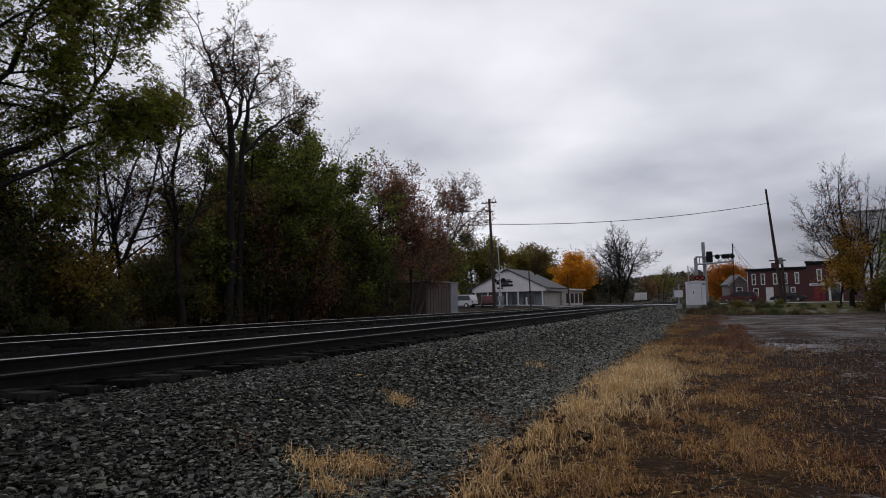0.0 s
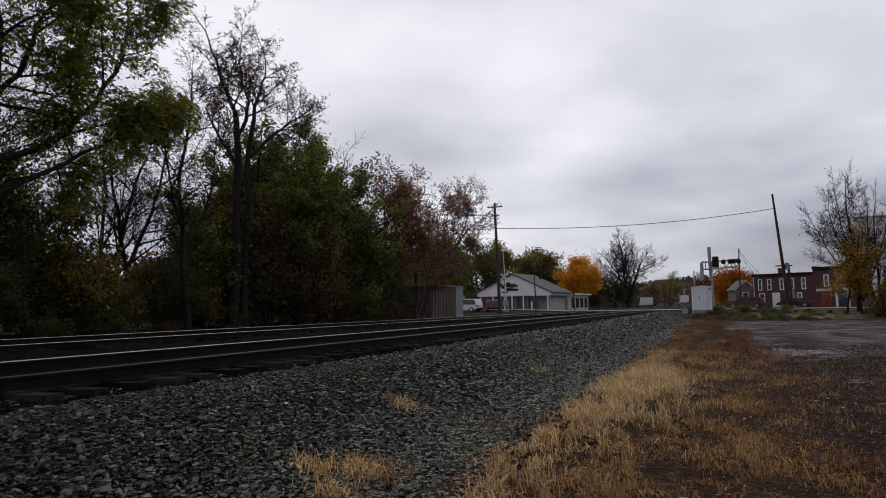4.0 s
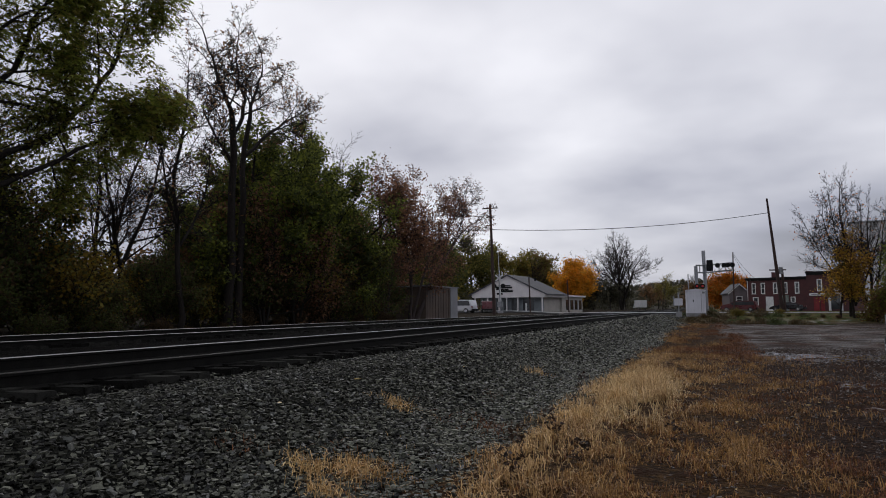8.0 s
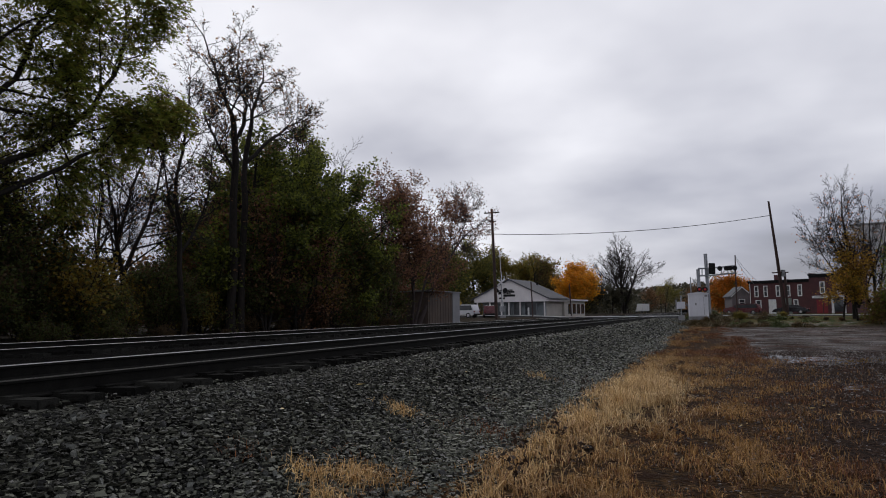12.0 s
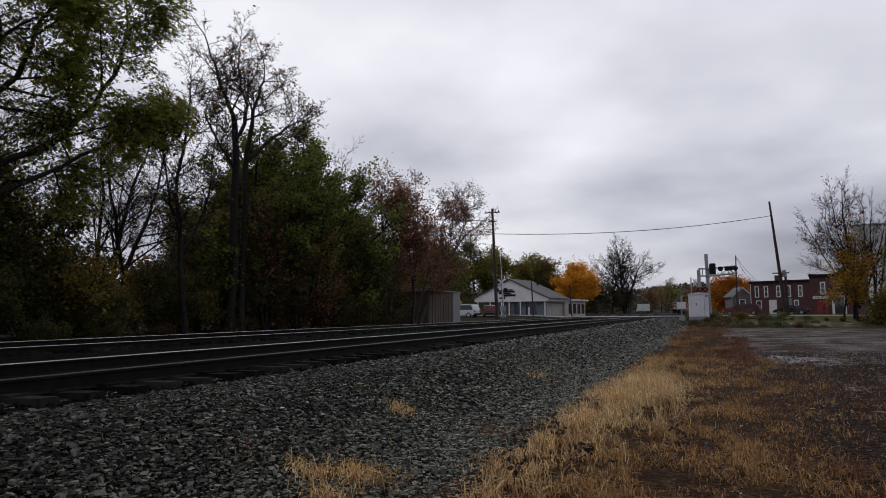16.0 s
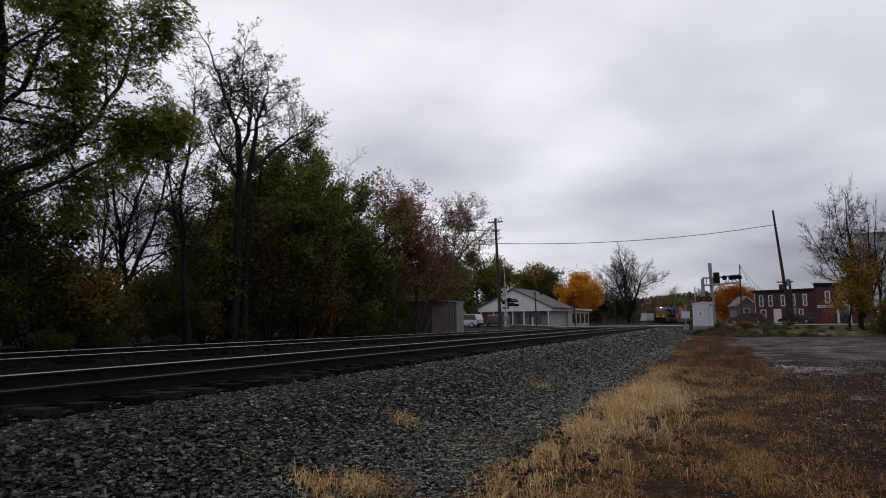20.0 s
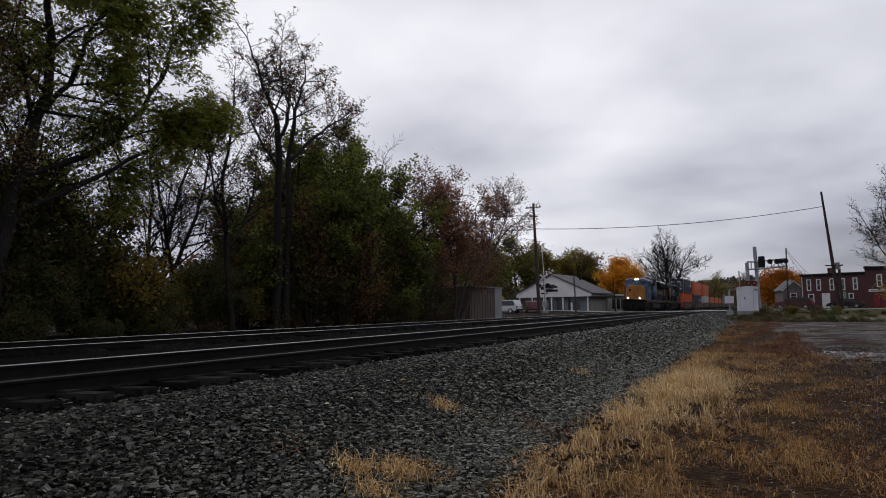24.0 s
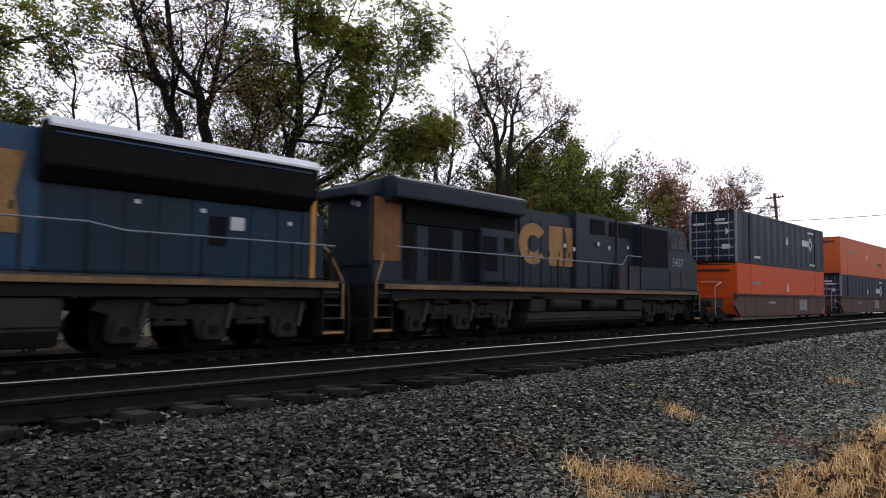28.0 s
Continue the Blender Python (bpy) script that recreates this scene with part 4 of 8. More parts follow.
# behind the first row
for k, (x, y, h, lf, cnt) in enumerate([(-27, 36, 10, "leaf_dark", 9000), (-30, 41, 5, "leaf_dark", 5000), (-23.5, 48.5, 6.4, "leaf_rust", 5000), (-28, 30, 7.0, "leaf_brown", 5500), (-29, 20.5, 4.4, "leaf_dark", 4000), (-28, 33, 8.5, "leaf_dark", 8000), (-22.8, 27.6, 6.4, "leaf_brown", 6000)]):
    tree("broadleaf_tree", "tree standing back in the dark wood", x, y, h, 0.2, 40 + k, lf, cnt, 0.22, 0.45, clear=0.15, **BIG)

# understorey: shrubs and saplings, a few models set out many times
SHRUB = dict(levels=3, kids=(9, 6, 5), ratio=(0.6, 0.5, 0.5), angle=(20, 55), clear=0.05, wiggle=0.16, stem=0.6)
shrubs = []
for k, (lf, lf2, h, cnt, words) in enumerate([("leaf_dark", "leaf_umber", 3.6, 6000, "dark green shrub at the edge of the wood"), ("leaf_olive", "leaf_yellow", 3.2, 5000, "olive and yellow shrub at the edge of the wood"),
                                              ("leaf_umber", "leaf_rust", 3.4, 4500, "brown autumn shrub at the edge of the wood"), ("leaf_dark", "leaf_umber", 5.2, 8000, "tall dark sapling thicket in the wood"),
                                              ("leaf_yellow", "leaf_olive", 4.0, 4000, "yellowing sapling in the wood"), ("leaf_umber", None, 2.2, 2500, "low tangle of brown brush")]):
    shrubs.append(tree("shrub", words, 0, 0, h, 0.05, 60 + k, lf, int(cnt * 1.3), 0.14, 0.2, leaf2=lf2, share=0.35, category="shrub", group="shrubs under the trees", z=0,
                       stems=((0.4, 0.1, 0.9, 0.9), (-0.35, 0.2, 0.8, 0.9), (0.05, -0.45, 0.85, 0.9), (-0.1, 0.5, 0.9, 0.9)), **SHRUB))
rs = random.Random(77)
used = set()
spots = []
for y in np.arange(-9, 46, 2.2):
    spots.append((rs.choice((5, 5, 2, 5, 0, 5)), rs.uniform(-20.2, -19.2), y + rs.uniform(-0.5, 0.5), rs.uniform(0.25, 0.5)))
for y in np.arange(-9, 45, 1.8):
    spots.append((rs.choice((3, 0, 3, 2, 3)), rs.uniform(-22.5, -20.2), y + rs.uniform(-0.6, 0.6), rs.uniform(0.5, 0.8) if y < 26 else rs.uniform(0.75, 1.15)))
for y in np.arange(-12, 48, 2.3):
    spots.append((rs.choice((3, 3, 2, 0)), rs.uniform(-27, -24), y + rs.uniform(-0.8, 0.8), rs.uniform(0.45, 0.7) if y < 27 else rs.uniform(0.6, 0.95)))
for y, x in ((17.0, -20.9), (19.4, -21.4)):
    spots.append((4, x, y, rs.uniform(0.8, 1.1)))
spots += [(1, -21.8, 24.2, 0.8), (1, -21.2, 38.6, 0.9)]
for kind, x, y, s in spots:
    if y < 11.5 and (x < -20.8 or kind == 4):
        continue
    if y < 11.5:
        kind, s = (5 if kind == 3 else kind), s * 0.8
    if y > 41.5 and x > -20.6:
        continue
    if y > 50 and x > -20:
        s *= 0.6
    m = pose(x, y, float(gz(x, y)) - 0.08, 0, 0, rs.uniform(0, 360))
    ob = shrubs[kind] if kind not in used else copy_thing(shrubs[kind], m)
    used.add(kind)
    ob.matrix_basis = m @ Matrix.Diagonal((s, s, s * rs.uniform(0.85, 1.15), 1))


# ---- beyond the crossing: road, buildings, street furniture ----
M.update({
    "asphalt": surface("wet_asphalt", (0.075, 0.076, 0.08), (0.045, 0.046, 0.048), scale=0.5, rough=0.35, bump=0.15),
    "siding": surface("white_siding", (0.84, 0.80, 0.79), (0.72, 0.68, 0.67), scale=0.8, rough=0.6, streak=0.1),
    "blue_wall": surface("grey_blue_wall", (0.24, 0.27, 0.29), (0.17, 0.19, 0.2), scale=0.8, rough=0.7, streak=0.1),
    "beige_wall": surface("beige_wall", (0.56, 0.52, 0.46), (0.44, 0.41, 0.36), scale=0.7, rough=0.7, streak=0.15),
    "cream_wall": surface("cream_metal_wall", (0.46, 0.44, 0.33), (0.35, 0.335, 0.26), scale=0.5, rough=0.6, streak=0.2),
    "shingle": surface("grey_shingles", (0.10, 0.10, 0.105), (0.055, 0.055, 0.06), scale=2, fine=12, rough=0.8, bump=0.4),
    "brick": surface("dark_red_brick", (0.105, 0.040, 0.040), (0.065, 0.027, 0.028), scale=1.2, fine=14, rough=0.85, bump=0.4, streak=0.15),
    "rust_metal": surface("rusty_brown_cladding", (0.12, 0.085, 0.065), (0.07, 0.05, 0.04), scale=0.8, rough=0.7, streak=0.3),
    "mauve_boards": surface("grey_mauve_boards", (0.17, 0.145, 0.15), (0.11, 0.093, 0.097), scale=0.8, rough=0.75, streak=0.2),
    "grey_panel": surface("grey_cladding", (0.30, 0.30, 0.31), (0.22, 0.22, 0.23), scale=0.7, rough=0.6, streak=0.2),
    "hut_white": surface("white_enamel", (0.74, 0.74, 0.78), (0.62, 0.62, 0.66), scale=0.8, rough=0.45, streak=0.12),
    "red_paint": surface("red_paint", (0.22, 0.02, 0.025), (0.14, 0.014, 0.018), scale=1, rough=0.35),
    "car_white": surface("car_white", (0.72, 0.72, 0.74), (0.62, 0.62, 0.64), scale=0.5, rough=0.25, spec=0.6),
    "car_red": surface("car_dark_red", (0.12, 0.018, 0.022), (0.08, 0.012, 0.015), scale=0.5, rough=0.3, spec=0.6),
    "car_dark": surface("car_black", (0.018, 0.02, 0.024), (0.012, 0.013, 0.016), scale=0.5, rough=0.22, spec=0.7),
    "mill": surface("pale_grey_mill_wall", (0.68, 0.68, 0.70), (0.58, 0.58, 0.60), scale=0.15, rough=0.8, streak=0.15),
    "far_wood": leafy("far_hillside_trees", (0.085, 0.075, 0.045), (0.035, 0.036, 0.022)),
    "leaf_gold": leafy("golden_leaves", (0.62, 0.37, 0.045), (0.28, 0.16, 0.025)),
    "leaf_orange_deep": leafy("deep_orange_leaves", (0.72, 0.26, 0.03), (0.42, 0.13, 0.02)),
})


def road():
    bm = bmesh.new()
    xs = np.concatenate([np.arange(-90, -18, 6), np.arange(-18, 1, 1.0), np.arange(1, 80, 6)])
    prev = None
    for x in xs:
        z = 0.985 + 0.03 * float(step(-9, -3, x)) + (0.25 * float(step(-17, -24, x)))
        ring = [bm.verts.new((x, y, z + dz)) for y, dz in ((86.0, -0.3), (86.0, 0.0), (90, 0.05), (94.0, 0.0), (94.0, -0.3))]
        if prev:
            for k in range(4):
                bm.faces.new((prev[k], ring[k], ring[k + 1], prev[k + 1]))
        prev = ring
    bmesh.ops.recalc_face_normals(bm, faces=list(bm.faces))
    tagged(part("road", bm, M["asphalt"]), "wet asphalt road over the level crossing", "road", kind="structure")


road()


def window(parent, x0, x1, z0, z1, y=0.0, frame_mat="white", name="window", split=True):
    """A sash window in a wall that faces -y."""
    fr = bmesh.new()
    w = 0.14
    for a, b, c, d in ((x0 - w, x0, z0 - w, z1 + w), (x1, x1 + w, z0 - w, z1 + w), (x0, x1, z1, z1 + w), (x0, x1, z0 - w, z0)):
        add_box(fr, a, b, y - 0.06, y + 0.02, c, d)
    if split:
        add_box(fr, x0, x1, y - 0.04, y + 0.01, (z0 + z1) / 2 - 0.03, (z0 + z1) / 2 + 0.03)
    win = part(name, fr, M[frame_mat], parent)
    part("pane", box(x0, x1, y - 0.015, y + 0.005, z0, z1), M["glass"], win)
    return win


def store():
    t = thing("store", "low white gabled store with grey shingle roof and dark shopfront", "store", (-34.1, 99.5, 0.95), -8)
    W, D, E, P = 12.1, 8.6, 2.85, 5.6
    part("front_wall", box(0.8, W - 0.8, 1.4, 1.6, 0, 2.4), M["blue_wall"], t)
    part("side_wall", box(W - 1.0, W - 0.8, 1.6, D, 0, 2.6), M["beige_wall"], t)
    part("side_wall", box(0.8, 1.0, 1.6, D, 0, 2.6), M["beige_wall"], t)
    part("rear_wall", box(0.8, W - 0.8, D - 0.2, D, 0, 2.6), M["beige_wall"], t)
    part("gable", prism([(0, 2.3), (W, 2.3), (W, E), (W / 2, P), (0, E)], "y", 0.0, 0.18), M["siding"], t, "white boarded gable front")
    for k in range(7):
        z = 2.55 + k * 0.5
        half = W / 2 if z < E else (P - z) / (P - E) * W / 2
        if half > 0.5:
            part("siding_board", box(W / 2 - half + 0.1, W / 2 + half - 0.1, -0.02, 0.0, z, z + 0.04), M["siding"], t)
    part("soffit", box(0, W, 0.18, D + 0.3, 2.3, 2.38), M["siding"], t)
    for s in (0, 1):
        a, b = (0, W / 2) if s == 0 else (W, W / 2)
        o = [(a + (-0.4 if s == 0 else 0.4), E - 0.22), (b, P + 0.02), (b, P + 0.2), (a + (-0.4 if s == 0 else 0.4), E - 0.04)]
        part("roof_slope", prism(o, "y", -0.3, D + 0.3), M["shingle"], t)
    for x0, x1 in ((1.2, 2.4), (2.9, 4.4), (4.8, 5.6), (6.1, 7.4), (8.0, 9.8)):
        window(t, x0, x1, 0.35, 2.1, 1.4, "blue_wall", "shop_window", False)
    for x in (0.5, 2.65, 4.6, 5.85, 7.7, W - 0.5):
        part("porch_post", box(x - 0.09, x + 0.09, 0.05, 0.23, 0, 2.3, 0.01), M["siding"], t)
    part("fascia", box(W, W + 0.12, -0.2, D + 0.2, 2.35, E - 0.1), M["siding"], t, "white eaves board")
    part("pavement_slab", box(-1.5, W + 1.5, -2.0, 1.4, -0.12, 0.04), M["asphalt"], t)
    # dark cursive sign, shown as bars
    for x0, x1, z0, z1 in ((4.3, 5.3, 2.75, 3.0), (5.0, 7.0, 3.1, 3.42), (4.2, 4.9, 3.55, 3.75), (5.3, 6.6, 4.0, 4.18)):
        part("sign_bar", box(x0, x1, -0.07, -0.02, z0, z1, 0.04), M["black"], t, "dark unreadable sign")
    part("sign_bar", box(4.2, 6.9, -0.07, -0.02, 3.68, 3.95, 0.02), M["black"], t, "dark unreadable sign")
    part("sign_bar", box(4.2, 6.3, -0.07, -0.02, 3.45, 3.62, 0.02), M["black"], t, "dark unreadable sign")
    part("sign_bar", box(4.9, 5.7, -0.07, -0.02, 4.05, 4.2, 0.02), M["black"], t, "dark unreadable sign")
    part("roof_vent", tube([(W / 2 + 1.6, 7.4, P - 1.2), (W / 2 + 1.6, 7.4, P - 0.1)], 0.16, 10), M["black"], t, "black roof vent")
    part("annex", box(W - 4.8, W - 0.4, 8.6, 19, 0, 2.5), M["beige_wall"], t)
    part("annex_roof", box(W - 5.0, W + 0.1, 8.9, 19.4, 2.5, 2.75), M["siding"], t)
    for k in range(4):
        part("annex_bay", box(W - 0.4, W - 0.36, 10.4 + k * 2.2, 11.9 + k * 2.2, 0.4, 2.0), M["glass"], t)
    return t


store()


def shed():
    t = thing("shed", "brown metal shed with a grey end beside the track", "shed", (-20.05, 47.6, 0.72))
    part("side_wall", box(-2.6, 0.0, 0.0, 5.9, 0, 2.55), M["rust_metal"], t)
    part("end_panel", box(-0.02, 0.06, 5.2, 6.9, 0, 2.62, 0.01), M["grey_panel"], t, "pale grey end panel")
    part("end_block", box(-2.5, -0.02, 5.9, 6.85, 0, 2.55), M["grey_panel"], t)
    part("roof", prism([(-2.8, 2.55), (0.15, 2.62), (0.15, 2.7), (-2.8, 2.63)], "y", -0.15, 7.0), M["grey_panel"], t)
    for k in range(9):
        part("cladding_rib", box(0.0, 0.03, 0.2 + k * 0.58, 0.26 + k * 0.58, 0.05, 2.5), M["rust_metal"], t)


shed()


def pole(name, label, foot, top, r0, r1, group="utility poles"):
    t = thing(name, label, "utility pole", foot, group=group)
    d = [top[k] - foot[k] for k in range(3)]
    part("shaft", tube([(0, 0, -0.3), (d[0] * 0.5, d[1] * 0.5, d[2] * 0.5), tuple(d)], [r0, (r0 + r1) / 2, r1], 10), M["wood_pole"], t, "weathered wooden shaft")
    return t, Vector(d)


p1, d1 = pole("utility_pole", "weathered wooden utility pole with crossarms, holding wires", (-22.1, 72.2, 0.95), (-22.3, 71.6, 13.3), 0.2, 0.13)
for z, w in ((11.9, 0.9), (10.9, 0.5)):
    part("crossarm", box(d1.x - w, d1.x + w, d1.y - 0.05, d1.y + 0.05, z - 0.06, z + 0.06, 0.01), M["wood_pole"], p1)
for x in (-0.75, -0.35, 0.4, 0.75):
    part("insulator", disc(d1.x + x, d1.y, 12.03, 0.05, 0.14, "z", 8), M["grey_dirty"], p1)
part("riser_pipe", tube([(0.14, -0.12, 0), (d1.x * 0.4 + 0.14, d1.y * 0.4 - 0.12, d1.z * 0.4)], 0.04, 6), M["rust_metal"], p1)
p2, d2 = pole("utility_pole", "old leaning utility pole carrying the wire across the tracks", (8.5, 89.6, 1.0), (7.2, 87.9, 14.6), 0.24, 0.11)
part("pole_splint", tube([(0.28, -0.1, 0), (0.1, -0.5, 5.0)], 0.14, 8), M["wood_pole"], p2)
part("transformer", tube([(-0.05, -0.55, 4.6), (-0.05, -0.6, 5.4)], 0.24, 12), M["steel"], p2)
part("crossarm", box(-1.3, 0.5, -0.75, -0.65, 5.0, 5.14), M["wood_pole"], p2)
p3, d3 = pole("utility_pole", "slim dark pole beside the small house", (3.3, 92.8, 1.0), (3.4, 92.3, 8.6), 0.1, 0.07)
p4, d4 = pole("utility_pole", "short slim pole before the store", (-21.2, 85.2, 1.0), (-21.3, 85.0, 5.6), 0.09, 0.08)
p5, d5 = pole("utility_pole", "short pale pole beside the orange tree", (-19.6, 103, 1.1), (-19.8, 103, 5.9), 0.1, 0.09)
p6, d6 = pole("utility_pole", "dark utility pole standing back in the wood", (-26.0, 5.6, 0.8), (-26.0, 6.4, 7.4), 0.14, 0.12)


def wire(a, b, sag, r=0.03):
    a, b = Vector(a), Vector(b)
    n = 24
    pts = [a.lerp(b, k / n) - Vector((0, 0, sag * 4 * (k / n) * (1 - k / n))) for k in range(n + 1)]
    t = part("overhead_wire", tube(pts, r, 5), M["cable"])
    return tagged(t, "black overhead wire slung between poles", "wire", "overhead wires")


wire((-22.3, 71.7, 10.45), (7.35, 88.1, 12.9), 0.75, 0.035)
wire((-22.3, 71.6, 10.4), (-24.5, 30, 6.6), 0.4, 0.03)
wire((-22.9, 71.6, 12.0), (-25.5, 30, 8.6), 0.7, 0.018)
wire((-21.6, 71.6, 12.0), (-24.3, 30, 8.6), 0.7, 0.018)
wire((3.4, 92.3, 8.5), (9.0, 112, 4.8), 0.8, 0.02)
wire((3.4, 92.3, 8.3), (8.2, 112, 4.6), 1.0, 0.02)


def crossing_gate():
    t = thing("crossing_gate", "level crossing signal with raised gate arm and black flashers", "crossing signal", (-24.0, 81.0, 1.0))
    part("mast", tube([(0, 0, 0), (-0.15, 0, 4.9)], 0.07, 10), M["steel"], t)
    part("gate_arm", tube([(0.12, -0.1, 1.3), (-0.25, -0.1, 8.6)], [0.06, 0.03], 6), M["white"], t, "white raised gate arm")
    part("mechanism", box(-0.3, 0.3, -0.35, 0.25, 0.75, 1.45, 0.03), M["steel"], t)
    part("pedestal", box(-0.3, 0.3, -0.3, 0.3, -0.1, 0.25, 0.02), M["grey_panel"], t)
    for x in (-0.65, 0.5):
        part("flasher", disc(x - 0.1, -0.12, 3.4, 0.3, 0.06, "y", 18), M["black"], t)
    part("flasher_bar", box(-0.75, 0.55, -0.08, -0.02, 3.35, 3.45), M["black"], t)
    for a in (40, -40):
        bm = box(-0.6, 0.6, -0.03, 0.0, -0.09, 0.09)
        bmesh.ops.transform(bm, matrix=pose(-0.12, -0.1, 4.4, 0, a, 0), verts=list(bm.verts))
        part("crossbuck", bm, M["white"], t, "white crossbuck board")
    t2 = thing("marker_post", "white marker post before the store", "post", (-22.6, 88.5, 1.0))
    part("post", box(-0.1, 0.1, -0.1, 0.1, 0, 1.3, 0.02), M["white"], t2)
    t3 = thing("road_sign", "small yellow diamond road sign on a post", "sign", (-28.9, 78.5, 1.1))
    part("post", box(-0.03, 0.03, -0.03, 0.03, 0, 2.0), M["steel"], t3)
    bm = box(-0.32, 0.32, -0.05, -0.03, -0.32, 0.32)
    bmesh.ops.transform(bm, matrix=pose(0, 0, 1.8, 0, 45, 0), verts=list(bm.verts))
    part("plate", bm, M["sign_yellow"], t3, "yellow diamond plate")


M["sign_yellow"] = surface("sign_yellow", (0.55, 0.38, 0.06), (0.45, 0.3, 0.05), rough=0.5)
crossing_gate()


def signal_hut():
    t = thing("signal_hut", "white metal signal equipment hut with a door, beside the track", "equipment hut", (-2.01, 80.0, 0.9), 4)
    part("plinth", box(-0.05, 2.05, -0.05, 2.6, -0.3, 0.1), M["grey_panel"], t)
    part("body", box(0, 2.0, 0, 2.55, 0.1, 2.64, 0.03), M["hut_white"], t)
    part("roof", prism([(-0.1, 2.62), (2.1, 2.62), (2.0, 2.7), (1.0, 2.8), (0, 2.7)], "y", -0.1, 2.65), M["hut_white"], t)
    d = part("door", box(0.55, 1.55, -0.04, 0.0, 0.2, 2.36, 0.015), M["hut_white"], t)
    part("handle", box(0.65, 0.75, -0.09, -0.04, 1.35, 1.6, 0.01), M["black"], d)
    part("hinge_strip", box(1.52, 1.56, -0.06, -0.04, 0.3, 2.26), M["grey_panel"], d)
    part("vent", box(1.64, 1.92, -0.03, 0.0, 2.28, 2.5), M["grey_panel"], t)
    g = thing("gate_mechanism", "white crossing gate mechanism box on a post", "crossing signal", (-2.75, 76.5, 0.85))
    part("post", tube([(0, 0, 0), (0, 0, 2.4)], 0.07, 8), M["steel"], g)
    part("cabinet", box(-0.42, 0.42, -0.3, 0.3, 1.0, 1.75, 0.03), M["hut_white"], g)
    part("base", box(-0.3, 0.3, -0.3, 0.3, -0.2, 0.35, 0.02), M["grey_panel"], g)
    part("arm_stub", box(-0.55, -0.42, -0.1, 0.1, 0.9, 2.0, 0.01), M["grey_panel"], g)


signal_hut()


def cantilever():
    t = thing("cantilever_signal", "galvanised cantilever crossing signal with black flashing lights", "crossing signal", (0.05, 84.5, 0.95))
    part("mast", tube([(0.05, 0, 0), (-0.15, 0, 7.35)], 0.2, 14), M["steel"], t)
    part("second_mast", tube([(-0.95, -0.9, 0), (-1.02, -0.9, 5.5)], 0.2, 14), M["steel"], t)
    for z in (4.75, 5.6):
        part("arm_chord", tube([(-1.0, -0.9, z), (0, -0.4, z), (3.0, -0.2, z + 0.25)], 0.09, 8), M["steel"], t)
    for k in range(6):
        x = -0.6 + k * 0.7
        part("arm_lattice", tube([(x, -0.4, 4.8 + 0.05 * k), (x + 0.02, -0.4, 5.6 + 0.04 * k)], 0.06, 6), M["steel"], t)
        if k < 5 and k % 2:
            part("arm_lattice", tube([(x, -0.4, 4.85), (x + 0.7, -0.4, 5.7)], 0.05, 6), M["steel"], t)
    hd = part("signal_head", box(0.15, 0.85, -0.75, -0.5, 4.9, 6.2, 0.06), M["black"], t, "black signal head")
    for z in (5.2, 5.85):
        part("hood", tube([(0.5, -0.75, z), (0.5, -1.0, z)], 0.2, 12), M["black"], hd)
    for x in (1.35, 2.05, 2.45, 2.95):
        f = part("flasher", disc(x, -0.55, 5.55, 0.28, 0.07, "y", 18), M["black"], t)
        part("flasher_hood", tube([(x, -0.58, 5.55), (x, -0.85, 5.55)], 0.16, 10), M["black"], f)
    for x in (-0.95, -0.35):
        f = part("flasher", disc(x, -1.15, 3.15, 0.3, 0.07, "y", 18), M["black"], t)
        part("lens", disc(x, -1.2, 3.15, 0.13, 0.04, "y", 14), M["lens_dim"], f, "red lens")
    part("crossbuck_post", tube([(-1.9, -0.8, 0), (-1.9, -0.8, 4.6)], 0.06, 8), M["steel"], t)
    for a in (50, -50):
        bm = box(-0.55, 0.55, -0.03, 0.0, -0.09, 0.09)
        bmesh.ops.transform(bm, matrix=pose(-1.5, -0.9, 4.0, 0, a, 60), verts=list(bm.verts))
        part("crossbuck", bm, M["white"], t)


M["lens_dim"] = glow("red_lens", (0.6, 0.02, 0.02), 0.12)
cantilever()


